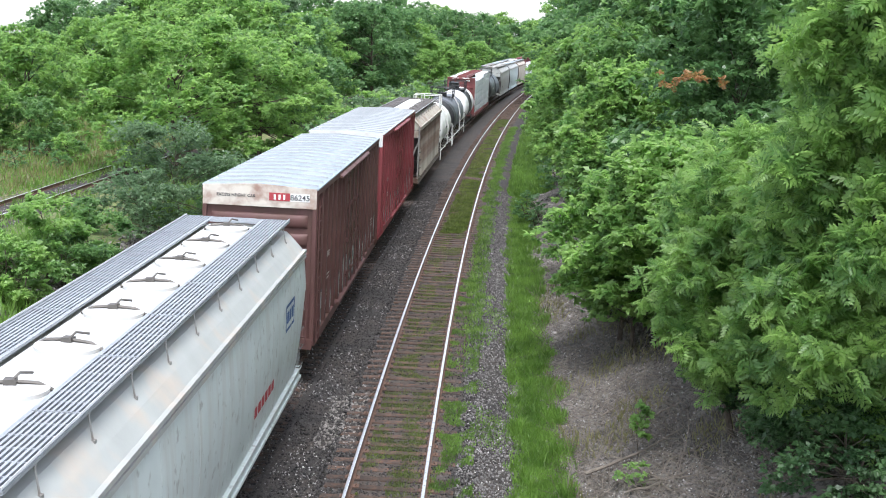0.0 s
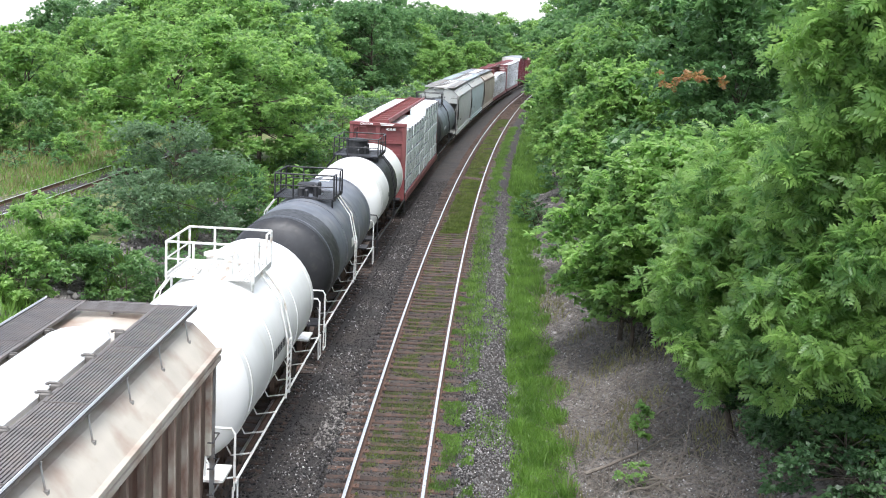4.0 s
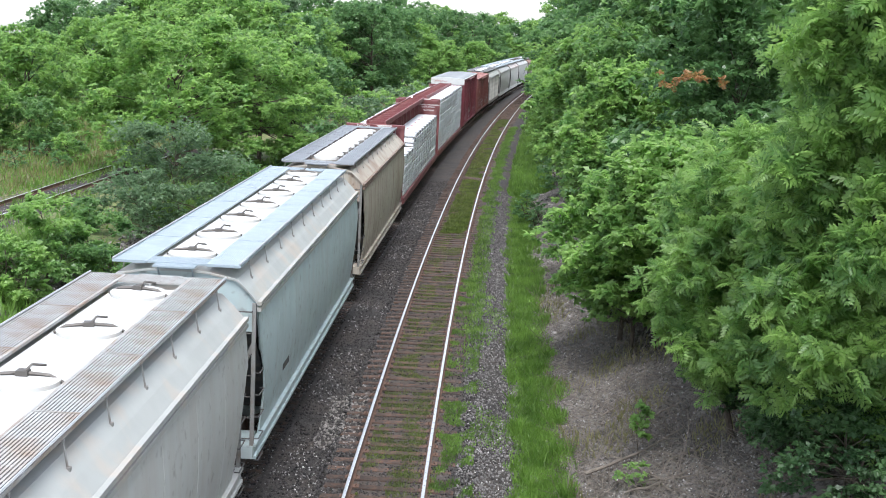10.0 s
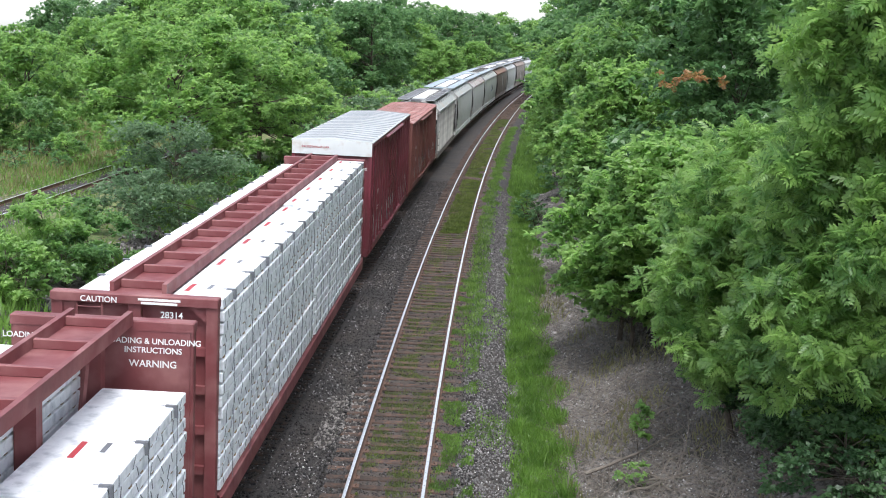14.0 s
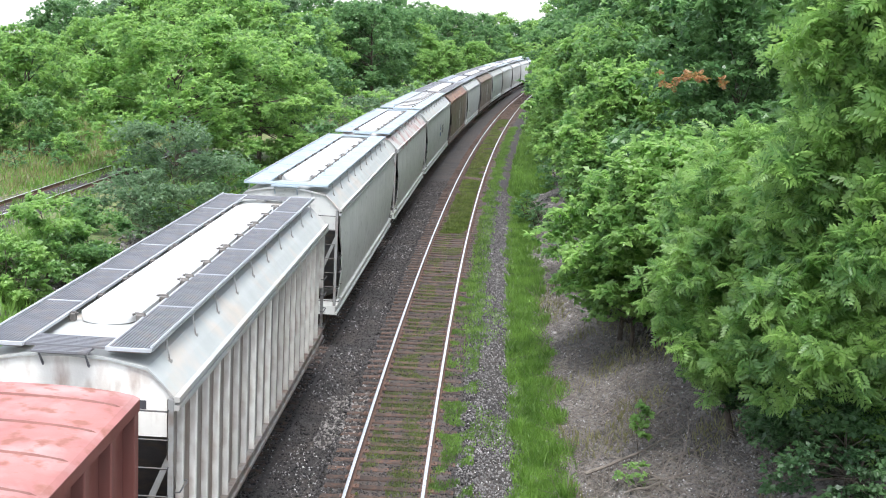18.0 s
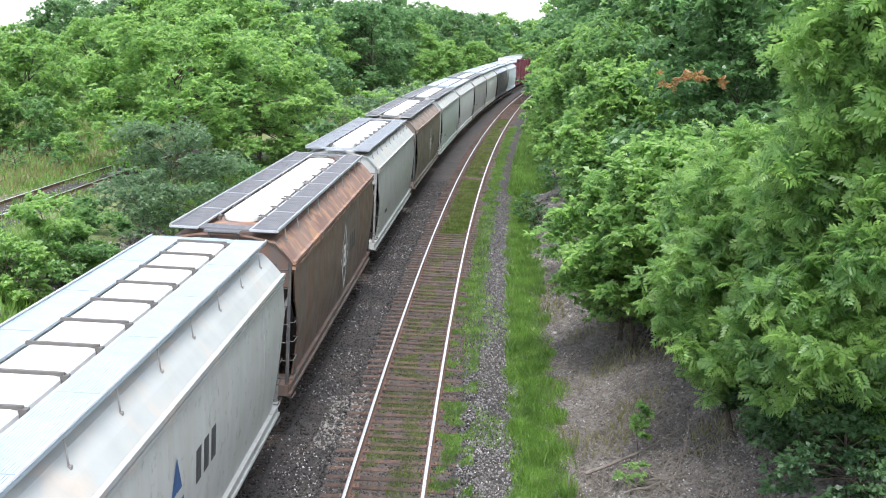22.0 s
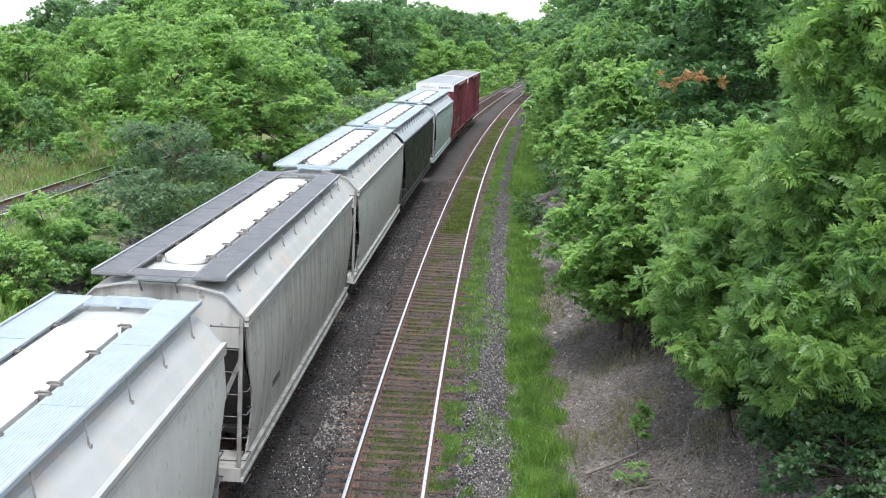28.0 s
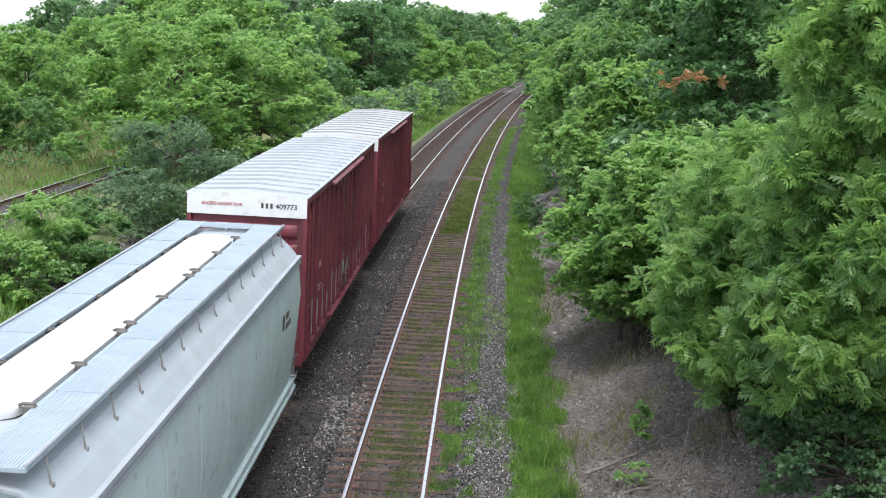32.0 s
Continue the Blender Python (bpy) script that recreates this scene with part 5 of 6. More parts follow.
BOX_OX = mat("paint_boxcar_oxide", (0.140, 0.044, 0.034), 0.7, var=0.2, scale=0.8, col2=(0.14, 0.055, 0.045), amt=0.4, scale2=2.5, streak=0.25, bump=0.08)
ROOF_OX = mat("faded_oxide_roof", (0.30, 0.122, 0.108), 0.7, var=0.2, scale=1.2, col2=(0.36, 0.24, 0.22), amt=0.30, scale2=1.3, bump=0.1, col3=(0.22, 0.085, 0.06), amt3=0.3, scale3=4)
# seam colour darker than the oxide roof, so the seams stand out
SEAM_OX = mat("rusty_roof_seam", (0.15, 0.062, 0.05), 0.75, var=0.2, scale=2)
ROOF_SILVER = mat("silvery_roof", (0.28, 0.33, 0.37), 0.45, metal=0.25, var=0.12, scale=0.7, col2=(0.34, 0.38, 0.41), amt=0.3, scale2=2.0)
ROOF_GREY = mat("weathered_grey_roof", (0.38, 0.39, 0.38), 0.5, metal=0.1, var=0.14, scale=0.8, col2=(0.36, 0.35, 0.32), amt=0.3, scale2=2.0)
ROOF_WHITE = mat("white_roof", (0.33, 0.36, 0.38), 0.45, var=0.07, scale=0.8, col2=(0.30, 0.32, 0.33), amt=0.3, scale2=2.0)
SEAM = mat("dull_roof_seam", (0.19, 0.205, 0.22), 0.6, var=0.12, scale=2)
SEAM_DARK = mat("grimy_roof_seam", (0.16, 0.17, 0.17), 0.7, var=0.15, scale=2)
BAND = mat("white_end_panel", (0.62, 0.63, 0.62), 0.5, var=0.06, scale=1.5, col2=(0.5, 0.45, 0.40), amt=0.15, scale2=3)
BAND_OLD = mat("worn_white_end_panel", (0.55, 0.50, 0.44), 0.6, var=0.12, scale=1.5, col2=(0.30, 0.19, 0.15), amt=0.35, scale2=2.5)
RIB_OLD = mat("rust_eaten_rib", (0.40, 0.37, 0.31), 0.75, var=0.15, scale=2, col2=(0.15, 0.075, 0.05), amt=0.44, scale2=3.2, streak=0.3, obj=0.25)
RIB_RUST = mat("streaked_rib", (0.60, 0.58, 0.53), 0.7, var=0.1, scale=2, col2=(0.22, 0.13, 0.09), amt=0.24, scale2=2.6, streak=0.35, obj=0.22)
ROOF_STAIN = mat("red_stained_roof", (0.42, 0.415, 0.39), 0.5, var=0.08, scale=1, col2=(0.30, 0.155, 0.135), amt=0.45, scale2=1.1)
ROOF_PALE = mat("pale_roof", (0.335, 0.345, 0.33), 0.5, var=0.08, scale=1, col2=(0.42, 0.36, 0.30), amt=0.22, scale2=1.4)
ROOF_RUST = mat("rusted_roof", (0.235, 0.19, 0.155), 0.65, var=0.2, scale=1, col2=(0.17, 0.105, 0.075), amt=0.45, scale2=1.5)
ROOF_OCHRE = mat("ochre_rusted_roof", (0.195, 0.125, 0.095), 0.7, var=0.2, scale=1, col2=(0.15, 0.08, 0.06), amt=0.42, scale2=1.3, col3=(0.30, 0.17, 0.10), amt3=0.35, scale3=2.5)
ROOF_TAN = mat("tan_roof", (0.42, 0.38, 0.32), 0.6, var=0.12, scale=1, col2=(0.29, 0.215, 0.165), amt=0.35, scale2=1.4)
TANK_WHITE = mat("white_tank", (0.68, 0.68, 0.66), 0.38, var=0.05, scale=0.7, col2=(0.62, 0.60, 0.55), amt=0.12, scale2=2, streak=0.3, bump=0.03)
TANK_DARK = mat("slate_tank", (0.105, 0.115, 0.135), 0.5, var=0.15, scale=0.6, col2=(0.16, 0.16, 0.165), amt=0.3, scale2=1.6, streak=0.3, bump=0.04)
TANK_GREY = mat("blue_grey_tank", (0.100, 0.118, 0.134), 0.52, var=0.10, scale=0.6, col2=(0.13, 0.14, 0.145), amt=0.25, scale2=1.4, streak=0.3, bump=0.04)
BEAM_RED = mat("paint_beam_red", (0.185, 0.048, 0.048), 0.6, var=0.15, scale=1, col2=(0.15, 0.06, 0.05), amt=0.3, scale2=2.5, streak=0.3, bump=0.06)
BEAM_BROWN = mat("paint_beam_maroon", (0.155, 0.040, 0.042), 0.6, var=0.18, scale=1, col2=(0.24, 0.10, 0.095), amt=0.34, scale2=1.6, bump=0.06)
WHITE_FIT = mat("white_fittings", (0.66, 0.66, 0.63), 0.5, var=0.1, scale=3, col2=(0.35, 0.25, 0.18), amt=0.2, scale2=6)


# ---- the train, front to rear ----
hopper(11.4, 28.4, P["cool_white"], ROOF_PALE, GALV, "round", 8, "white covered hopper with round roof hatches and a blue boxed emblem", side_mark="box", number="")
boxcar(30.4, 45.9, BOX_BROWN, ROOF_SILVER, "brown boxcar with silvery ribbed roof and worn white end panel", band=BAND_OLD, number="86245", plates=True, n_rib=17, words="EXCESS HEIGHT CAR", rib=SEAM, scrawl=True)
boxcar(47.5, 62.7, BOX_RED, ROOF_WHITE, "red boxcar with white roof and graffiti on its sides", band=BAND, number="119556", words="EXCESS HEIGHT CAR", ink=LETTER_W, scrawl=True, n_rib=18, rib=SEAM)
hopper(66.3, 81.8, P["shaded_tan_rust"], ROOF_TAN, GALV_BROWN, "trough", 4, "rust-streaked tan hopper with ribbed sides and white trough hatches", ribbed=RIB_OLD, edge=STEEL_EDGE, number="0198", num_x=0.8)
tank_car(82.8, 93.8, "white tank car with white platform railing", TANK_WHITE, fitting=WHITE_FIT, rails=WHITE_FIT)
tank_car(94.5, 107.4, "slate-grey tank car with a white stripe on top", TANK_DARK, ends=BLACK, stripe=True, rails=WHITE_FIT)
tank_car(108.5, 120.7, "white tank car with a black middle band and big black manway", TANK_WHITE, band=BLACK, manway="large", rails=BLACK, py=1.48)
centre_beam(121.7, 143.1, "red centre-beam flat car fully loaded with wrapped lumber", BEAM_RED, "623848",
            [(1, [(-10.3, 0.3, 5, 0.63), (0.45, 10.3, 5, 0.70)], "white-wrapped lumber bundles strapped on a red flat car", WRAP),
             (-1, [(-10.3, -0.2, 5, 0.68), (0.0, 10.3, 5, 0.69)], "white-wrapped lumber bundles strapped on a red flat car", WRAP)], words=False)
tank_car(143.9, 160.3, "long blue-grey tank car with a black end", TANK_GREY, ends=BLACK, radius=1.50, zc=2.32, rails=BLACK, py=0.68)
hopper(161.5, 176.9, P["grey_white"], ROOF_PALE, GALV_RUST, "round", 6, "grey-white covered hopper with round hatches and rusted walkways", number="48509", side_mark="faded")
hopper(178.1, 194.4, P["blue_white"], ROOF_PALE, GALV_PALE, "round", 7, "pale blue-white covered hopper with round hatches", side_mark="faded")
hopper(196.2, 212.0, P["beige"], ROOF_TAN, GALV, "trough", 4, "beige rust-streaked covered hopper with white trough hatches", top=ROOF_RUST)
centre_beam(213.5, 235.8, "maroon centre-beam flat car partly loaded with white lumber", BEAM_BROWN, "",
            [(1, [(-10.6, -6.2, 10, 0.197), (-6.1, -5.0, 12, 0.197), (-4.9, 10.6, 13, 0.197)], "flat-topped white-wrapped lumber stack bound with dark straps", WRAP_B),
             (-1, [(-10.6, 0.0, 15, 0.207), (0.1, 10.6, 15, 0.209)], "white-wrapped lumber stack bound with dark straps", WRAP_B)])
centre_beam(237.5, 259.9, "maroon centre-beam flat car loaded high with lumber", BEAM_BROWN, "28314",
            [(1, [(-11.0, -0.1, 16, 0.2125), (0.0, 11.0, 16, 0.215)], "white-wrapped lumber stack with torn wrapping, strapped tight", WRAP_B),
             (-1, [(-11.0, -0.1, 13, 0.246), (0.0, 11.0, 13, 0.248)], "white-wrapped lumber stack with torn wrapping, strapped tight", WRAP_B)])
boxcar(261.6, 277.7, BOX_DARK, ROOF_GREY, "maroon boxcar with white end panel and graffiti", band=BAND, number="", words="EXCESS HEIGHT CAR", scrawl=True, n_rib=18, rib=SEAM, word_ink=LETTER_R)
boxcar(279.7, 295.9, BOX_OX, ROOF_OX, "faded oxide-red boxcar with arched roof and graffiti", top=4.44, number="65540", ink=LETTER_W, scrawl=True, n_rib=17, curved=True, rib=SEAM_OX)
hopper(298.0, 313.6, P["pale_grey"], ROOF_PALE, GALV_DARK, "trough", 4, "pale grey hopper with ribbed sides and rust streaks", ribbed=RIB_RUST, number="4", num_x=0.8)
hopper(316.2, 333.2, P["warm_white"], ROOF_PALE, GALV_PALE, "trough", 4, "clean warm-white covered hopper with pale walkways")
hopper(334.8, 350.8, P["warm_white"], ROOF_STAIN, GALV_PALE, "trough", 5, "white covered hopper with red-stained roof edge", number="", top=ROOF_STAIN)
hopper(352.2, 371.3, P["grey_white"], ROOF_PALE, GALV_PALE, "square", 13, "pale covered hopper with square hatches and a blue triangle emblem", side_mark="triangle", number="")
hopper(372.6, 389.5, P["brown"], ROOF_OCHRE, GALV_DARK, "trough", 4, "rusty brown covered hopper with a white diamond emblem", side_mark="diamond", number="150", num_x=0.85)
hopper(391.4, 407.6, P["grey_white"], ROOF_PALE, GALV, "trough", 4, "white covered hopper with striped grey walkways", number="351029", side_mark="faded")
hopper(409.7, 426.5, P["tan_brown"], ROOF_RUST, GALV_DARK, "trough", 4, "tan-brown covered hopper with a pale diamond emblem", number="52226", num_x=0.8, side_mark="diamond")
hopper(428.4, 444.8, P["pale_green"], ROOF_PALE, GALV_DARK, "trough", 4, "pale greenish covered hopper with dark walkways", side_mark="faded")
hopper(446.5, 463.4, P["warm_white"], ROOF_PALE, GALV_PALE, "trough", 4, "warm-white covered hopper with bright metal walkways")
hopper(465.2, 481.3, P["dirty_grey"], ROOF_PALE, GALV_DULL, "trough", 4, "dirty grey covered hopper with dark walkways", side_mark="faded", number="183")
hopper(483.0, 499.7, P["warm_white"], ROOF_PALE, GALV_PALE, "trough", 5, "warm-white covered hopper with pale bluish walkways", number="")
hopper(500.8, 518.5, P["black_body"], ROOF_WHITE, GALV_PALE, "trough", 5, "black covered hopper with a pale metal roof", n_bracket=14, side_mark="crest", top=P["black_body"])
hopper(520.9, 536.5, P["mint"], ROOF_WHITE, GALV_PALE, "trough", 3, "clean mint-white covered hopper with pale walkways", side_mark="small", n_bracket=14, number="93850", num_x=0.85)
boxcar(537.7, 553.1, BOX_DARK, ROOF_WHITE, "maroon boxcar with white roof and white end panel", band=BAND, number="409773", words="EXCESS HEIGHT CAR", scrawl=True, n_rib=17, rib=SEAM, word_ink=LETTER_R)
boxcar(554.7, 570.2, BOX_DARK, ROOF_GREY, "maroon boxcar with grey ribbed roof at the train's tail", band=BAND, number="", n_rib=12, rib=SEAM_DARK)


# ---- trees and undergrowth ----
LEAFLET = [(0, 0, 0), (0.165, 0.42, 0.05), (0, 1, -0.06), (-0.165, 0.42, 0.05)]


def simple_leaf():
    """A pointed leaf blade, bent along its rib."""
    return np.array([(0, 0, 0), (0.32, 0.45, 0.1), (0, 1, -0.12), (-0.32, 0.45, 0.1)]), np.array([(0, 1, 2, 3)])


def compound_leaf(pairs=7):
    """A feathered leaf: narrow paired leaflets hanging from an arching stalk."""
    vs, fs = [], []

    def stalk(f):
        return (0, f * (1 - 0.12 * f * f), 0.15 * f - 0.30 * f * f)

    def put(base, ang, ln, droop):
        c, s = math.cos(ang), math.sin(ang)
        n = len(vs)
        for x, y, z in LEAFLET:
            x, y, z = x * ln * 1.4, y * ln, z * ln - droop * y * y * ln
            vs.append((base[0] + x * c + y * s, base[1] - x * s + y * c, base[2] + z))
        fs.append((n, n + 1, n + 2, n + 3))
    for i in range(pairs):
        f = 0.16 + 0.74 * i / (pairs - 1)
        ln = 0.40 * (1 - 0.7 * abs(f - 0.42))
        put(stalk(f), 1.22 - 0.45 * f, ln, 0.34)
        put(stalk(f + 0.03), -1.22 + 0.45 * f, ln, 0.34)
    put(stalk(0.92), 0.0, 0.20, 0.5)
    return np.array(vs), np.array(fs)


SIMPLE, FEATHER = simple_leaf(), compound_leaf(5)


def foliage(rng, centre, radii, n, size, template, droop=0.25, shell=0.55, roll=0.6):
    """Leaves in shoot-end tufts over a flattened bough: each tuft a spreading, arching rosette."""
    per = 7
    m = max(1, n // per)
    d = rng.normal(size=(m, 3))
    d[:, 2] = np.abs(d[:, 2]) * 1.1 - 0.9 * rng.random(m)
    d /= np.linalg.norm(d, axis=1, keepdims=True)
    r = shell + (1 - shell) * rng.random(m) ** 0.6
    tip = np.asarray(centre) + d * r[:, None] * np.asarray(radii) * (1 + 0.22 * rng.normal(size=(m, 1)))
    big = rng.uniform(0.7, 1.25, m)
    pos, d, big = np.repeat(tip, per, 0), np.repeat(d, per, 0), np.repeat(big, per)
    k = len(pos)
    az = np.tile(np.arange(per) * 6.283 / per, m) + np.repeat(rng.uniform(0, 6.28, m), per) + rng.normal(scale=0.3, size=k)
    way = np.stack([np.cos(az), np.sin(az), rng.normal((0.1 if len(template[1]) == 1 else 0.3) - droop, 0.5 if len(template[1]) == 1 else 0.75, k)], 1) + d * np.array([0.4, 0.4, 0.3])
    rot = frames(way, rng.normal(scale=roll if len(template[1]) == 1 else 0.95, size=k))
    return scatter(template[0], template[1], pos, rot, size * big * rng.uniform(0.65, 1.2, k))


def limb(rng, a, b, r0, r1, bend=0.12):
    a, b = Vector(a), Vector(b)
    k = 5
    off = Vector((rng.uniform(-1, 1), rng.uniform(-1, 1), rng.uniform(0, 0.8))) * (b - a).length * bend
    pts = [a.lerp(b, i / k) + off * math.sin(math.pi * i / k) for i in range(k + 1)]
    return pts


def tree_parts(parent, seed, height, spread, clumps, leaves, size, leaf, template, low=0.25, trunk_r=0.16, split=1, flat=0.55, lump=(0.20, 0.34), lobe=9):
    """Trunk, limbs and a crown of many leaf clumps under one parent, at the parent's origin."""
    rng = np.random.default_rng(seed)
    pr = random.Random(seed)
    wood = Shape()
    top = Vector((pr.uniform(-0.4, 0.4), pr.uniform(-0.4, 0.4), height * 0.62))
    wood.tube(limb(pr, (0, 0, -0.4), top, trunk_r, 0, 0.06), trunk_r, 7, trunk_r * 0.35)
    part("trunk", wood, BARK, parent)
    limbs = Shape()
    groups = [[] for _ in range(split)]
    lobes = []
    for j in range(lobe):
        w, zz = 2.399 * j + pr.uniform(-0.6, 0.6), low + (0.92 - low) * ((j + 0.6) / lobe) ** 0.9
        rad = spread * (0.30 + 0.55 * math.sin(math.pi * min(1, 0.2 + 0.78 * (zz - low) / (1 - low)))) * pr.uniform(0.7, 1.15)
        lobes.append(Vector((math.cos(w) * rad, math.sin(w) * rad, zz * height)))
    for i in range(clumps):
        w = 2.399 * i + pr.uniform(-0.4, 0.4)
        f = (i + 0.5) / clumps
        zz = low + (1 - low) * f ** 0.9
        rad = spread * (0.35 + 0.65 * math.sin(math.pi * min(1, 0.18 + 0.80 * (zz - low) / (1 - low)))) * pr.uniform(0.5, 1.0)
        c = Vector((math.cos(w) * rad, math.sin(w) * rad, zz * height * 0.94))
        if i % 2:
            o = Vector((pr.gauss(0, 1), pr.gauss(0, 1), pr.gauss(0, 0.8)))
            c = lobes[i % lobe] + o * (spread * 0.20)
            c.z = max(low * height * 0.8 + 0.1, min(c.z, height * 0.97))
            zz = c.z / height
        cr = spread * pr.uniform(*lump)
        v, q = foliage(rng, c, (cr, cr, cr * flat), leaves // clumps, size, template)
        groups[i % split].append((v, q))
        root = Vector((0, 0, max(0.2, min(0.6, zz - 0.25)) * height)).lerp(top, 0.2)
        if i % 3 and clumps > 40:
            continue
        limbs.tube(limb(pr, root, c, 0.1, 0.1), trunk_r * 0.26, 4, 0.008, cap=False)
    part("branchwork", limbs, BARK, parent)
    for g in groups:
        if not g:
            continue
        vs, fs, n = [], [], 0
        for v, q in g:
            vs.append(v)
            fs.append(q + n)
            n += len(v)
        ob = new("crown" if split == 1 else "bough", array_mesh("crown", np.concatenate(vs), np.concatenate(fs), leaf))
        ob.parent = parent
        ob["kind"] = "stuff"
    return parent


def plant_tree(name, x, y, label, category="tree", group="", dz=0.0, **kw):
    t = thing(name, Matrix.Translation((x, y, ground_at(x, y) + dz)), label, category, group)
    return tree_parts(t, **kw)


def at(px, depth):
    """Place on the ground plane on a bearing from the camera."""
    return (px - 784) / 2162.5 * depth, depth


# right bank: overhanging trees, near to far
RIGHT = [  # bearing, depth, height, spread, lowest crown, leaf length, leaves, leaf material, split
    (1650, 18.6, 9.4, 2.2, 0.30, 0.38, 13000, LEAF_A, 14), (1420, 23.0, 5.6, 2.2, 0.14, 0.32, 16000, LEAF_A, 14), (1530, 20.6, 5.8, 2.1, 0.10, 0.33, 15000, LEAF_A, 14),
    (1322, 23.2, 3.0, 1.05, 0.30, 0.32, 1800, LEAF_C, 6), (1205, 31.0, 5.6, 2.1, 0.14, 0.19, 26000, LEAF_C, 12), (1325, 27.0, 5.2, 2.0, 0.18, 0.19, 26000, LEAF_A, 12), (1650, 25.0, 11.0, 3.0, 0.12, 0.24, 21000, LEAF_E, 8)]
BEHIND = [
    (1300, 37.0, 9.0, 3.0, 0.12, 0.21, 26000, LEAF_B, 12), (1120, 42.0, 7.2, 2.5, 0.10, 0.22, 26000, LEAF_A, 8), (1450, 38.0, 11.5, 3.6, 0.20, 0.22, 22000, LEAF_B, 6),
    (1190, 50.0, 10.2, 3.4, 0.15, 0.23, 24000, LEAF_E, 6), (1100, 33.5, 4.9, 1.75, 0.26, 0.20, 12000, LEAF_C, 6), (1120, 32.0, 2.8, 1.1, 0.34, 0.19, 3400, LEAF_C, 4), (1075, 57.0, 8.6, 2.7, 0.05, 0.24, 22000, LEAF_A, 4)]
for px, d, hh, sp, lo, sz, nl, lf, split in RIGHT + BEHIND:
    x, y = at(px, d)
    lab = "bright feather-leaved tree overhanging the stony bank" if lf not in (LEAF_B, LEAF_E) else "dark green leafy tree on the stony bank"
    feathered = sz > 0.3
    t = plant_tree("bank_tree", x, y, lab, group="trees on the bank", seed=int(px + d), height=hh, spread=sp, clumps=110, leaves=nl, size=sz, leaf=lf, template=FEATHER if feathered else SIMPLE, low=lo, trunk_r=0.08, split=split, flat=1.0 if feathered else 0.65, lump=(0.19, 0.33) if feathered else (0.17, 0.30))
    if px == 1300:
        rng = np.random.default_rng(77)
        e = Vector((*at(1235, 34.0), 7.40)) - t.matrix_basis.translation
        v, q = foliage(rng, e, (0.95, 0.4, 0.26), 84, 0.20, FEATHER, droop=0.6)
        ob = new("dead_bough", array_mesh("dead_bough", v, q, LEAF_DRY))
        ob.parent = t
        ob["label"] = "bough of dry orange leaves"

# woodland: a few tree forms, copied with turns and sizes
rr = random.Random(8)
KINDS = []
for i, (lf, hh, sp, nl, lo) in enumerate(((LEAF_A, 10.0, 4.0, 7600, 0.02), (LEAF_B, 10.5, 4.2, 7600, 0.02), (LEAF_C, 9.0, 3.6, 7000, 0.02), (LEAF_D, 11.0, 3.0, 6400, 0.02), (LEAF_B, 8.0, 4.6, 7600, 0.02))):
    x, y = at(820 + 60 * i, 320 + 10 * i)
    lab = ("bright green", "deep green", "light green", "grey-green", "low spreading")[i] + " leafy woodland tree beyond the tracks"
    KINDS.append(plant_tree("woodland_tree", x, y, lab, group="woodland trees", seed=20 + i, height=hh, spread=sp, clumps=100, leaves=int(nl * 2.6), size=0.31, leaf=lf, template=SIMPLE, low=lo, trunk_r=0.2, flat=0.6, lump=(0.16, 0.28)))


def wood(kind, x, y, scale, dz=0.0):
    m = Matrix.Translation((x, y, ground_at(x, y) + dz)) @ Matrix.Rotation(rr.uniform(0, 6.28), 4, "Z") @ Matrix.Diagonal((scale * rr.uniform(0.85, 1.1), scale * rr.uniform(0.85, 1.1), scale, 1))
    return copy_thing(KINDS[kind], m)


# behind the right bank
for px, d, k, sc in ((1055, 70, 0, 0.85), (1130, 66, 1, 1.1), (1220, 60, 1, 1.15), (1340, 52, 1, 1.15), (1480, 50, 1, 1.2), (1610, 45, 1, 1.2), (1030, 84, 2, 0.80), (1090, 90, 1, 1.15),
                     (1020, 98, 0, 0.85), (1060, 114, 1, 1.2), (1000, 112, 2, 0.85), (1000, 130, 1, 1.0), (1160, 90, 0, 1.3), (1280, 80, 1, 1.35), (1420, 70, 0, 1.3), (1030, 140, 0, 1.2), (1000, 152, 0, 1.1), (1010, 172, 1, 1.3), (1070, 160, 1, 1.4)):
    wood(k, *at(px, d), sc)
# left side: single trees round the old siding, then the woods on the outside of the curve
WOODS_OUTER = (
    (60, 78, 0, 0.74), (-60, 70, 2, 0.72), (170, 96, 2, 0.92), (120, 120, 1, 0.97), (10, 125, 0, 0.78), (238, 112, 3, 1.09),
    (300, 105, 0, 1.07), (380, 96, 0, 1.05), (450, 88, 0, 0.95), (420, 120, 1, 1.16), (520, 92, 1, 0.83), (500, 118, 3, 0.99),
    (560, 130, 0, 0.97), (545, 105, 4, 0.73), (620, 140, 1, 1.02))
WOODS_CURVE = (
    (660, 138, 1, 0.98), (690, 165, 1, 1.14), (600, 165, 0, 1.16), (640, 180, 3, 1.16), (730, 170, 0, 0.98), (760, 160, 2, 0.69),
    (790, 175, 2, 0.82), (740, 205, 1, 1.16), (800, 215, 1, 1.16), (845, 200, 2, 0.86), (865, 225, 1, 0.99), (890, 240, 0, 0.95),
    (905, 260, 1, 1.03), (925, 250, 2, 0.95), (840, 250, 1, 1.16))
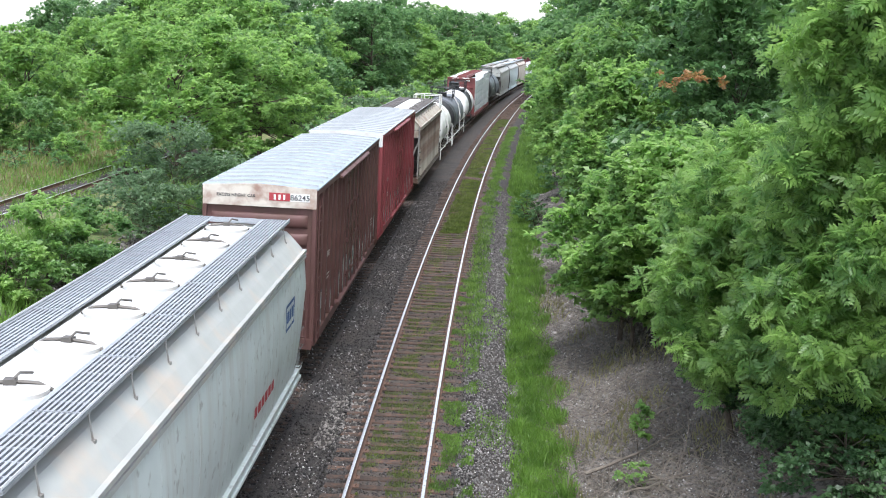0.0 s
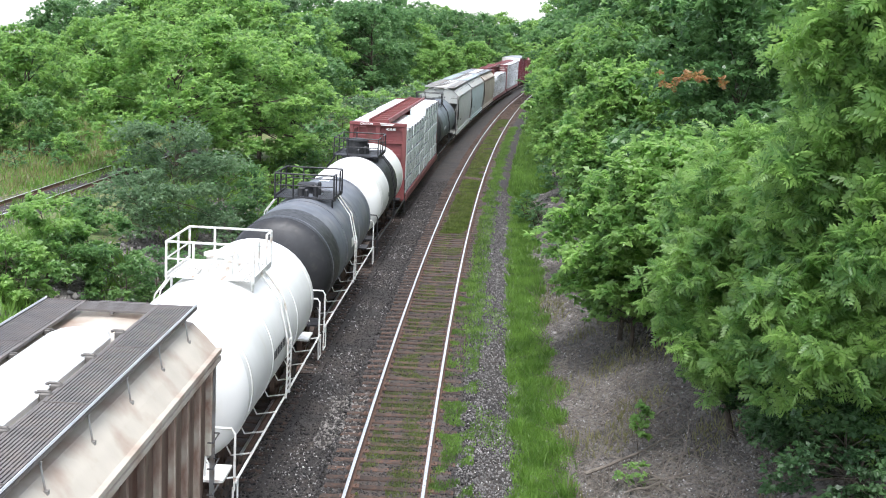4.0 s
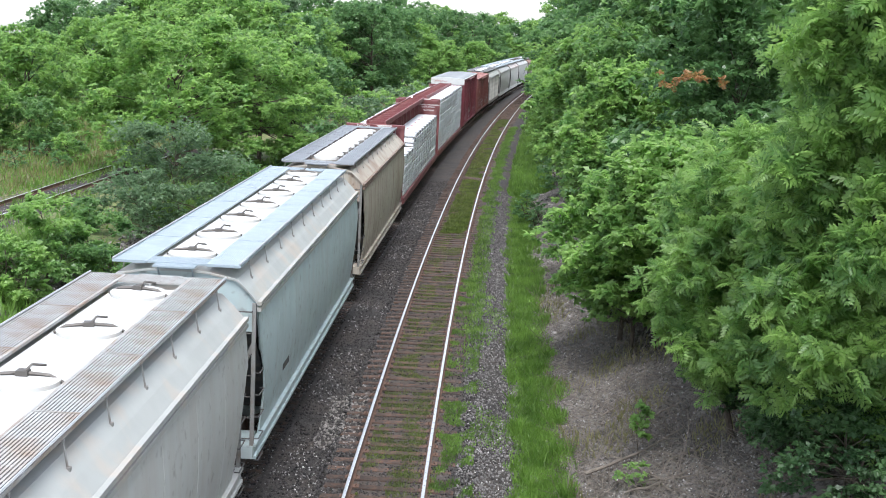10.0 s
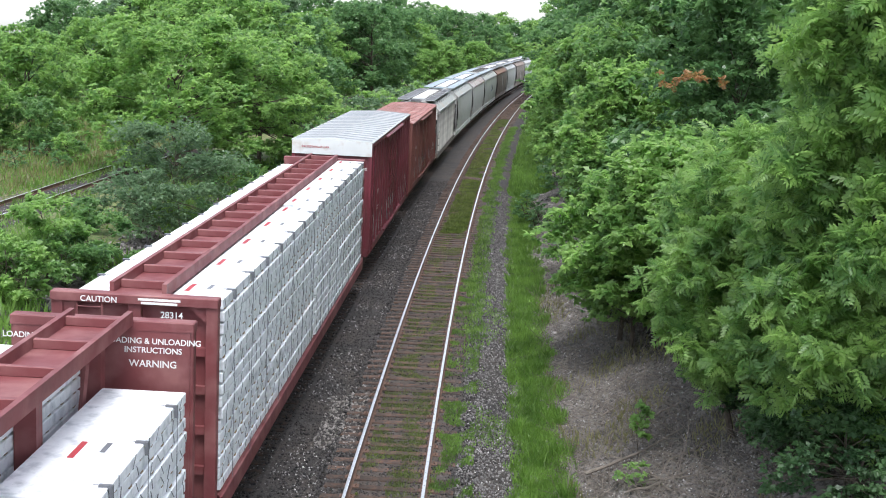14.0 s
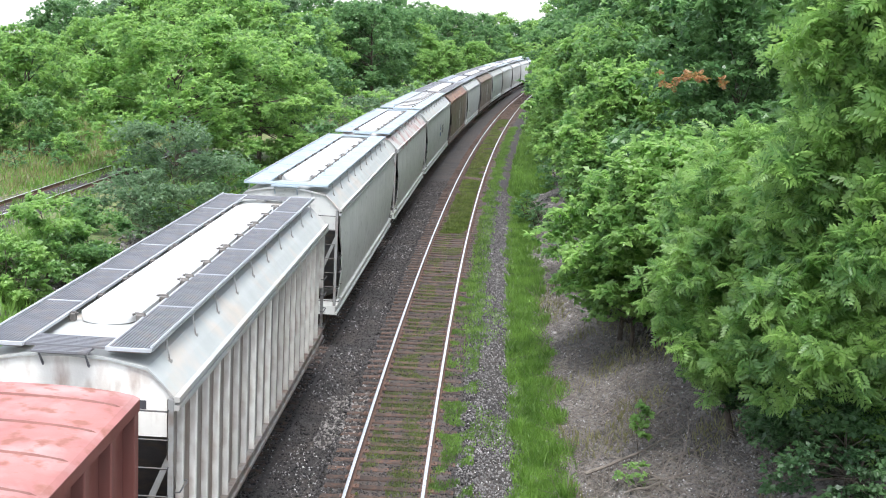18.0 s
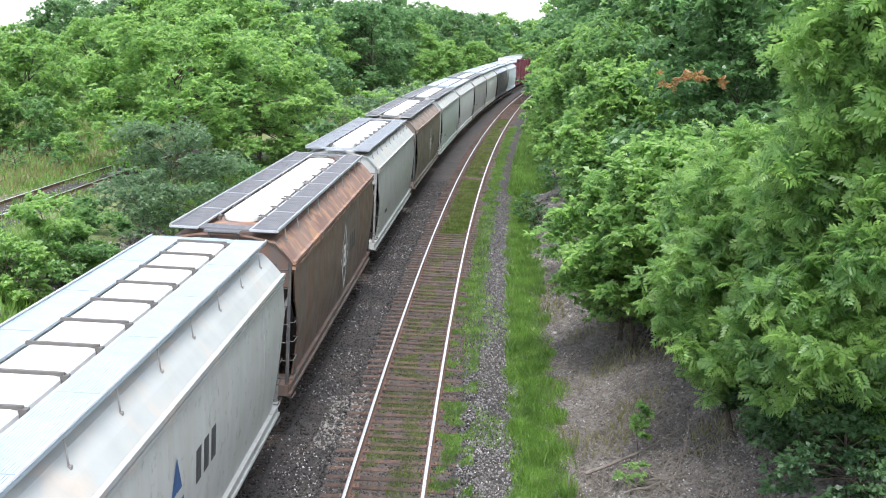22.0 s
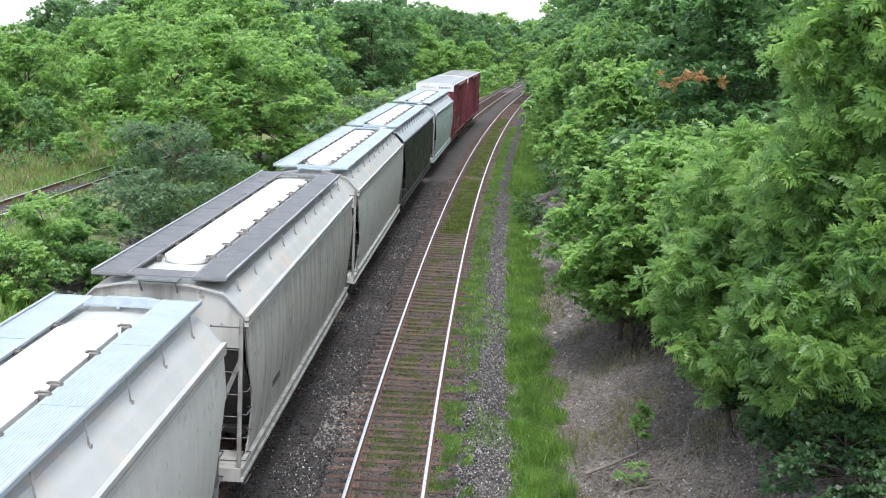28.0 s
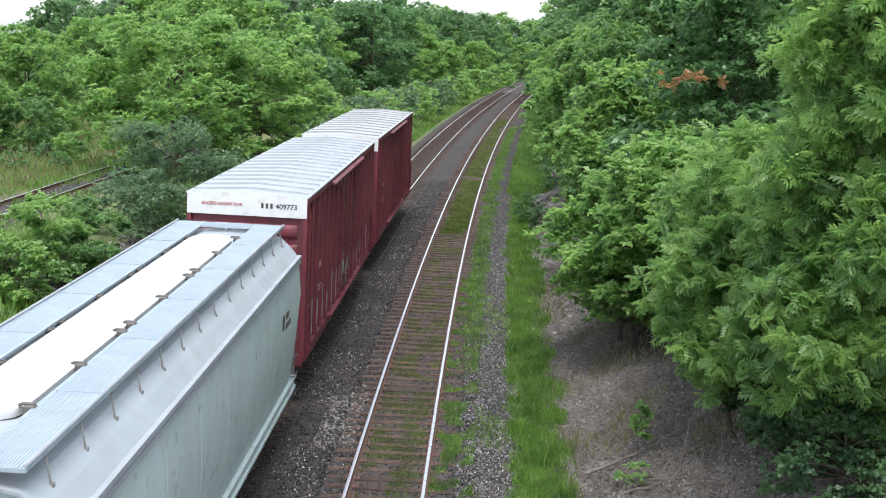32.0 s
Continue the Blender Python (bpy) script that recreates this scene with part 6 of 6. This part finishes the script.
WOODS_FAR = (
    (780, 250, 0, 1.36), (700, 235, 1, 1.42), (940, 290, 1, 1.20), (960, 270, 0, 1.26), (560, 200, 1, 1.36), (480, 170, 1, 1.36),
    (350, 160, 1, 1.36), (220, 165, 0, 1.16), (90, 175, 1, 0.95), (-40, 160, 0, 0.85), (-80, 110, 1, 0.80), (880, 300, 0, 1.29),
    (300, 220, 1, 1.46), (150, 230, 1, 1.38))
for px, d, k, sc in WOODS_OUTER + WOODS_CURVE + WOODS_FAR:
    wood(k, *at(px, d), sc)
x, y = at(318, 62)
plant_tree("walnut_tree", x, y, "broad bright-green tree with open limbs beside the old siding", seed=31, height=7.6, spread=5.4, clumps=130, leaves=30000, size=0.25, leaf=LEAF_A, template=SIMPLE, low=0.22, trunk_r=0.16, split=10, flat=0.5, lump=(0.12, 0.22))
x, y = at(455, 68)
plant_tree("walnut_tree", x, y, "bright-green tree standing beside the cutting", seed=33, height=7.4, spread=4.4, clumps=110, leaves=24000, size=0.25, leaf=LEAF_C, template=SIMPLE, low=0.03, trunk_r=0.15, split=8, flat=0.55, lump=(0.13, 0.24))


# shrubs
def shrub(px, d, hh, sp, lf, n, size, seed, lab, template=SIMPLE, name="shrub", clumps=30):
    x, y = at(px, d)
    return plant_tree(name, x, y, lab, "shrub", "bank shrubs", seed=seed, height=hh, spread=sp, clumps=clumps, leaves=n, size=size, leaf=lf, template=template, low=0.10, trunk_r=0.04, flat=0.7)


SHRUBS_BANK = (
    (312, 47, 4.4, 2.5, LEAF_D, 24000, 0.11), (236, 58, 3.0, 1.6, LEAF_A, 2600, 0.2), (395, 51, 3.4, 1.8, LEAF_B, 7000, 0.13), (235, 44, 2.6, 1.6, LEAF_D, 7000, 0.12), (62, 36, 2.7, 1.2, LEAF_C, 3600, 0.16), (-20, 33, 2.5, 1.3, LEAF_A, 3400, 0.16),
    (52, 72, 3.4, 2.3, LEAF_E, 7000, 0.2), (120, 66, 1.7, 0.9, LEAF_A, 1600, 0.17), (150, 39, 2.2, 1.2, LEAF_E, 3400, 0.15), (108, 36, 1.7, 1.0, LEAF_E, 3600, 0.13), (14, 33, 1.6, 1.1, LEAF_C, 3800, 0.13))
SHRUBS_CURVE = (
    (200, 37, 1.8, 1.2, LEAF_E, 4000, 0.12), (265, 39, 1.7, 1.2, LEAF_B, 3600, 0.12), (330, 41, 1.7, 1.2, LEAF_B, 3400, 0.12), (400, 45, 1.8, 1.2, LEAF_D, 3200, 0.12), (450, 52, 1.9, 1.4, LEAF_B, 1700, 0.18), (490, 60, 2.2, 1.6, LEAF_A, 1700, 0.22),
    (530, 68, 2.2, 1.7, LEAF_B, 1600, 0.24), (565, 78, 2.4, 2.0, LEAF_B, 1600, 0.28), (600, 88, 2.6, 2.2, LEAF_A, 1600, 0.30), (635, 98, 2.8, 2.4, LEAF_D, 1600, 0.32), (665, 108, 3.0, 2.6, LEAF_C, 1600, 0.34))
SHRUBS_FIELD = (
    (700, 120, 3.0, 2.8, LEAF_D, 1600, 0.36), (735, 130, 3.2, 2.8, LEAF_C, 1600, 0.38), (765, 142, 3.4, 3.0, LEAF_D, 1600, 0.40), (800, 160, 3.6, 3.2, LEAF_A, 1500, 0.42), (840, 185, 4.0, 3.4, LEAF_C, 1500, 0.46), (880, 210, 4.4, 3.6, LEAF_A, 1500, 0.5),
    (132, 72, 0.9, 0.5, LEAF_B, 320, 0.2), (80, 68, 1.0, 0.6, LEAF_B, 360, 0.2), (25, 62, 1.1, 0.8, LEAF_B, 380, 0.2), (105, 63, 0.8, 0.6, LEAF_B, 300, 0.2), (215, 76, 1.4, 0.9, LEAF_C, 420, 0.22))
for i, (px, d, hh, sp, lf, n, size) in enumerate(SHRUBS_BANK + SHRUBS_CURVE + SHRUBS_FIELD):
    lab = "leafy green shrub on the grassy bank" if d < 60 and i < 26 else ("small shrub in the dry grass field" if i >= 26 else "bushy undergrowth along the outer side of the curve")
    shrub(px, d, hh, sp, lf, n, size, 100 + i, lab, clumps=16 if d < 40 else 30)
SHRUBS_VERGE = (
    (936, 60, 1.5, 0.8, LEAF_B, 900, 0.16), (958, 57, 1.1, 0.6, LEAF_B, 600, 0.16), (1000, 66, 2.2, 1.5, LEAF_B, 1300, 0.2), (985, 74, 2.2, 1.4, LEAF_B, 1300, 0.2), (968, 88, 2.4, 1.5, LEAF_A, 1300, 0.24), (962, 104, 2.6, 1.7, LEAF_C, 1300, 0.26),
    (960, 122, 3.0, 2.0, LEAF_A, 1300, 0.3), (1040, 46, 1.8, 1.3, LEAF_B, 1300, 0.18), (1090, 36, 1.2, 0.9, LEAF_B, 900, 0.16), (1400, 23.5, 1.6, 1.4, LEAF_SHADE, 5200, 0.11))
SHRUBS_FOOT = (
    (1540, 21.5, 1.5, 1.4, LEAF_SHADE, 5200, 0.11), (1470, 20.8, 1.3, 1.2, LEAF_SHADE, 4600, 0.10), (1345, 25.5, 1.7, 0.9, LEAF_SHADE, 3400, 0.11), (1365, 23.4, 1.2, 0.8, LEAF_SHADE, 2600, 0.10), (1420, 21.8, 1.2, 1.0, LEAF_SHADE, 4200, 0.10), (1460, 20.4, 1.3, 1.1, LEAF_SHADE, 4600, 0.10),
    (1540, 19.6, 1.4, 1.2, LEAF_SHADE, 4800, 0.10), (1520, 18.6, 1.6, 1.1, LEAF_SHADE, 4200, 0.10), (1300, 32, 2.2, 1.6, LEAF_B, 1500, 0.2))
for i, (px, d, hh, sp, lf, n, size) in enumerate(SHRUBS_VERGE + SHRUBS_FOOT):
    shrub(px, d, hh, sp, lf, n, size, 200 + i, "dark green shrub at the foot of the bank trees")
x, y = at(1148, 24.5)
plant_tree("sapling", x, y, "thin sapling with a few bright leaves on the stony bank", "sapling", seed=301, height=1.35, spread=0.22, clumps=14, leaves=330, size=0.12, leaf=LEAF_C, template=SIMPLE, low=0.35, trunk_r=0.015)
x, y = at(1133, 23.0)
plant_tree("sapling", x, y, "low seedling with bright leaves among dead twigs", "sapling", seed=302, height=0.5, spread=0.32, clumps=9, leaves=200, size=0.11, leaf=LEAF_C, template=SIMPLE, low=0.2, trunk_r=0.012)


# ---- grass, weeds, loose stone and litter ----
def strip(rng, n, s0, s1, u0, u1, patch=None, near=1.6, ragged=0.0):
    """Random ground points on a strip along the track, closer together near the camera."""
    out = []
    while len(out) < n:
        s = s0 + (s1 - s0) * rng.random() ** near
        u = rng.uniform(u0, u1)
        if patch and noise.noise((s * patch[0], u * patch[0] * 1.6, patch[2])) < patch[1] + rng.uniform(-0.12, 0.12):
            continue
        if ragged:
            e = ragged * (noise.noise((s * 0.5, 3.0 + u0, 1.0)) + 0.7 * noise.noise((s * 1.9, 7.0 + u0, 2.0)) + 0.4 * rng.uniform(-1, 1))
            if u < u0 + 0.25 * (u1 - u0) + e or u > u1 - 0.25 * (u1 - u0) + e * 1.3 or rng.random() > min(1.0, (s - s0) / 12.0 + (0.12 if s0 > 30 else 1.0)):
                continue
        q = spot(s, u, land(s, u))
        out.append((q.x, q.y, q.z))
    return np.array(out)


def grass(name, label, seed, n, s0, s1, u0, u1, low, high, material, patch=None, near=1.6, wide=0.02, ragged=0.0):
    rng = np.random.default_rng(seed)
    pr = random.Random(seed)
    pos = strip(pr, n, s0, s1, u0, u1, patch, near, ragged)
    way = np.stack([rng.normal(scale=0.35, size=n), rng.normal(scale=0.35, size=n), np.ones(n)], 1)
    rot = frames(way, rng.uniform(0, 6.28, n))
    hh = rng.uniform(low, high, n)
    size = np.stack([np.maximum(wide, hh * 0.09) * rng.uniform(0.7, 1.3, n), hh, hh], 1)
    v, f = scatter([(-0.5, 0, 0), (0.5, 0, 0), (0.28, 0.55, 0.06), (0.0, 1.0, 0.26)], [(0, 1, 2, 3)], pos, rot, size)
    return tagged(new(name, array_mesh(name, v, f, material)), label, "grass", kind="stuff")


grass("verge_grass", "bright green grass strip beside the ballast", 1, 44000, 20, 75, 2.1, 4.2, 0.04, 0.20, BLADE, ragged=0.45, patch=(0.8, -0.5, 3.0))
grass("verge_grass", "short grass blades at the ballast edge", 15, 9000, 20, 60, 2.5, 3.6, 0.03, 0.10, BLADE)
grass("verge_grass", "taller tufts in the grass strip", 16, 5000, 20, 60, 2.5, 3.9, 0.18, 0.36, BLADE, patch=(1.1, 0.25, 9.0))
grass("verge_grass", "green grass beside the ballast farther along the curve", 2, 9000, 70, 150, 2.4, 5.0, 0.2, 0.45, BLADE, wide=0.06)
grass("track_weeds", "low green weeds growing between the rails", 3, 30000, 20, 60, -0.62, 0.62, 0.02, 0.07, MOSS, patch=(1.0, 0.0, 5.0))
grass("track_weeds", "low green weeds growing between the rails", 13, 15000, 55, 130, -0.5, 0.62, 0.06, 0.14, MOSS, patch=(0.4, -0.25, 5.0), wide=0.05)
grass("track_weeds", "green weeds along the outer side of the rail", 4, 16000, 20, 45, 0.82, 1.7, 0.03, 0.09, BLADE, patch=(1.3, 0.08, 8.0))
grass("track_weeds", "bright grass along the outer side of the rail", 5, 12000, 32, 120, 0.85, 2.1, 0.05, 0.18, BLADE, wide=0.035, ragged=0.3, near=1.2)
grass("shoulder_weeds", "sparse weeds in the ballast shoulder", 6, 5000, 20, 40, 1.7, 2.7, 0.03, 0.1, BLADE, patch=(0.45, 0.2, 2.0))
grass("verge_grass", "green grass on the outer side of the far curve", 7, 20000, 55, 230, -11.5, -6.6, 0.2, 0.5, BLADE, wide=0.07, near=1.2)
grass("bank_grass", "tall light grass on top of the bank", 8, 9000, 14, 60, -14.0, -9.6, 0.25, 0.7, BLADE, patch=(0.25, 0.0, 4.0), wide=0.03)
grass("field_grass", "dry tan and green grass in the field", 9, 20000, 40, 120, -42, -18.4, 0.25, 0.7, DRY, wide=0.06, near=1.0)
grass("field_grass", "green grass among dry stalks in the field", 10, 22000, 40, 120, -42, -18.2, 0.2, 0.5, BLADE, patch=(0.12, -0.15, 6.0), wide=0.06, near=1.0)
grass("siding_weeds", "weeds along the old siding", 11, 6000, 30, 110, -18.4, -14.4, 0.1, 0.35, BLADE, patch=(0.3, 0.1, 2.0), wide=0.03, near=1.0)
grass("bank_weeds", "scattered weeds and dry stalks on the stony bank", 12, 2500, 20, 45, 3.6, 7.5, 0.08, 0.3, DRY, patch=(0.4, 0.15, 7.0), wide=0.012)

ROCK = [(1, 0, 0), (-0.9, 0.1, 0.1), (0.1, 1, -0.1), (0, -0.9, 0.05), (0.1, 0.05, 0.8), (-0.05, 0, -0.8)]
ROCK_F = [(0, 2, 4), (2, 1, 4), (1, 3, 4), (3, 0, 4), (2, 0, 5), (1, 2, 5), (3, 1, 5), (0, 3, 5)]


def stones(label, seed, n, s0, s1, u0, u1, r0, r1, material, patch=None, near=1.5, name="ballast_stones"):
    rng = np.random.default_rng(seed)
    pr = random.Random(seed)
    pos = strip(pr, n, s0, s1, u0, u1, patch, near)
    r = r0 + (r1 - r0) * rng.random(n) ** 2
    size = r[:, None] * rng.uniform(0.6, 1.3, (n, 3))
    v, f = scatter(ROCK, ROCK_F, pos + np.array([0, 0, 0.01]), random_turns(rng, n), size)
    return tagged(new(name, array_mesh(name, v, f, material)), label, "stones", kind="stuff")


stones("dark crushed stone between the two tracks", 21, 17000, 20, 75, -3.1, -0.85, 0.018, 0.05, STONE)
stones("dark stone packed round the tie ends", 34, 6000, 20, 60, -1.45, -0.84, 0.02, 0.06, STONE)
stones("pale chips among the dark ballast", 31, 2800, 20, 70, -3.2, -0.9, 0.012, 0.036, CHIP, patch=(0.35, -0.1, 6.0))
stones("grey crushed stone on the ballast shoulder", 22, 13000, 20, 70, 1.35, 2.75, 0.018, 0.05, STONE_GREY)
stones("stones round the tie ends", 32, 4000, 20, 55, 0.82, 1.6, 0.015, 0.04, STONE)
stones("pale chips on the ballast shoulder", 33, 2600, 20, 60, 1.4, 2.7, 0.012, 0.034, CHIP)
stones("stones scattered between the rails", 23, 6000, 20, 50, -0.66, 0.66, 0.015, 0.04, STONE)
stones("grey crushed stone beside the far track", 24, 6000, 20, 70, -6.6, -4.9, 0.02, 0.055, STONE)
stones("broken stone on the foot of the tree bank", 25, 13000, 20, 50, 3.3, 9.0, 0.012, 0.055, RUBBLE, name="bank_rubble")
stones("pale chips scattered on the tree bank", 35, 3200, 20, 45, 3.4, 8.0, 0.012, 0.035, CHIP, name="bank_rubble")
stones("grey boulders and broken stone beside the far verge", 36, 900, 36, 75, 3.7, 6.5, 0.05, 0.16, RUBBLE, name="bank_rubble", near=1.0)
stones("pale broken stone on the far bank", 26, 9000, 14, 60, -11.4, -6.8, 0.03, 0.14, RUBBLE, name="bank_rubble")
stones("pale stones along the old siding", 27, 5000, 30, 100, -19.0, -14.9, 0.02, 0.06, RUBBLE, name="siding_ballast", near=1.0)
stones("light grey spill of stone beside the rail", 28, 500, 25.5, 29.5, -1.9, -0.95, 0.03, 0.06, RUBBLE, near=1.0)


def twigs():
    """Dead branches and twig litter on the stony bank."""
    pr = random.Random(5)
    for px, d, qx, e, r in ((1046, 24.1, 1224, 24.9, 0.038), (1160, 26.0, 1224, 26.2, 0.026), (1121, 22.7, 1232, 22.4, 0.026), (1164, 23.6, 1218, 21.5, 0.020), (1149, 22.9, 1280, 21.9, 0.024),
                            (1010, 31.0, 1040, 30.0, 0.02), (1080, 27.5, 1180, 28.6, 0.018), (1200, 23.6, 1290, 23.6, 0.016), (996, 41.0, 1012, 43.5, 0.03), (1060, 22.6, 1125, 23.6, 0.014)):
        (x, y), (x2, y2) = at(px, d), at(qx, e)
        pts = []
        for j in range(6):
            xx, yy = x + (x2 - x) * j / 5 + pr.uniform(-0.05, 0.05), y + (y2 - y) * j / 5 + pr.uniform(-0.05, 0.05)
            pts.append((xx, yy, ground_at(xx, yy) + r + 0.04 + pr.uniform(0, 0.07)))
        t = thing("fallen_branch", Matrix.Identity(4), "grey dead branch lying on the stony bank", "branch", "fallen branches")
        sh = Shape()
        sh.tube(pts, r, 6, r * 0.4)
        part("stem", sh, DEADWOOD, t)
        for j in range(4):
            sh = Shape()
            a = Vector(pts[1 + j])
            sh.tube([a, a + Vector((pr.uniform(-0.45, 0.45), pr.uniform(-0.3, 0.3), pr.uniform(0.02, 0.3)))], r * 0.45, 4, r * 0.15)
            part("twig", sh, DEADWOOD, t)
    for px, d, hh in ((1153, 25.2, 1.9), (1122, 24.0, 1.7), (1098, 25.6, 1.1), (1188, 25.0, 0.9), (1230, 22.6, 1.3)):
        x, y = at(px, d)
        z = ground_at(x, y)
        t = thing("dead_stalk", Matrix.Translation((x, y, z)), "thin grey dead stalk standing on the stony bank", "stalk", "dead stalks")
        sh = Shape()
        pts = [Vector((0.10 * math.sin(j + px), 0.05 * j, hh * j / 4 - 0.03)) for j in range(5)]
        sh.tube(pts, 0.013, 5, 0.005)
        part("stem", sh, DEADWOOD, t)
        for j in (2, 3):
            sh = Shape()
            sh.tube([pts[j], pts[j] + Vector((pr.uniform(-0.25, 0.25), 0.1, 0.3))], 0.006, 4, 0.003)
            part("twig", sh, DEADWOOD, t)
    sh = Shape()
    for i in range(5200):
        s, u = 20 + 28 * pr.random() ** 1.6, pr.uniform(3.5, 8.5)
        q = spot(s, u)
        w, ln = pr.uniform(0, 3.14), pr.uniform(0.10, 0.6)
        up = pr.uniform(0.0, 0.10) if pr.random() < 0.93 else pr.uniform(0.3, 0.7)
        a = Vector((q.x, q.y, ground_at(q.x, q.y) + 0.02))
        sh.tube([a, a + Vector((math.cos(w) * ln, math.sin(w) * ln, up + 0.03))], 0.008, 3, 0.004, cap=False)
    tagged(new("twig_litter", sh.mesh("twig_litter", DEADWOOD)), "grey dead twigs littering the stony bank", "twigs", kind="stuff")


twigs()


def motions():
    """The whole train runs towards and past the camera on the far track; the wheels turn as they roll by."""
    for car, s in CARS:
        walk(car, [(float(t), track_pose(s - travelled(t), -SPACING)) for t in range(33)])
    for w, at0, s in WHEELS:
        seen_at = [i / FPS for i in range(32 * FPS + 1) if 6.0 < s - travelled(i / FPS) < 42.0]
        if len(seen_at) < 2:
            continue
        first = travelled(seen_at[0])
        rows = [(t, Matrix.Translation(at0) @ Matrix.Rotation((travelled(t) - first) / 0.42, 4, "X")) for t in seen_at]
        if seen_at[0] > 0:
            rows.insert(0, (0.0, rows[0][1]))
        if seen_at[-1] < 32:
            rows.append((32.0, rows[-1][1]))
        walk(w, rows)


motions()
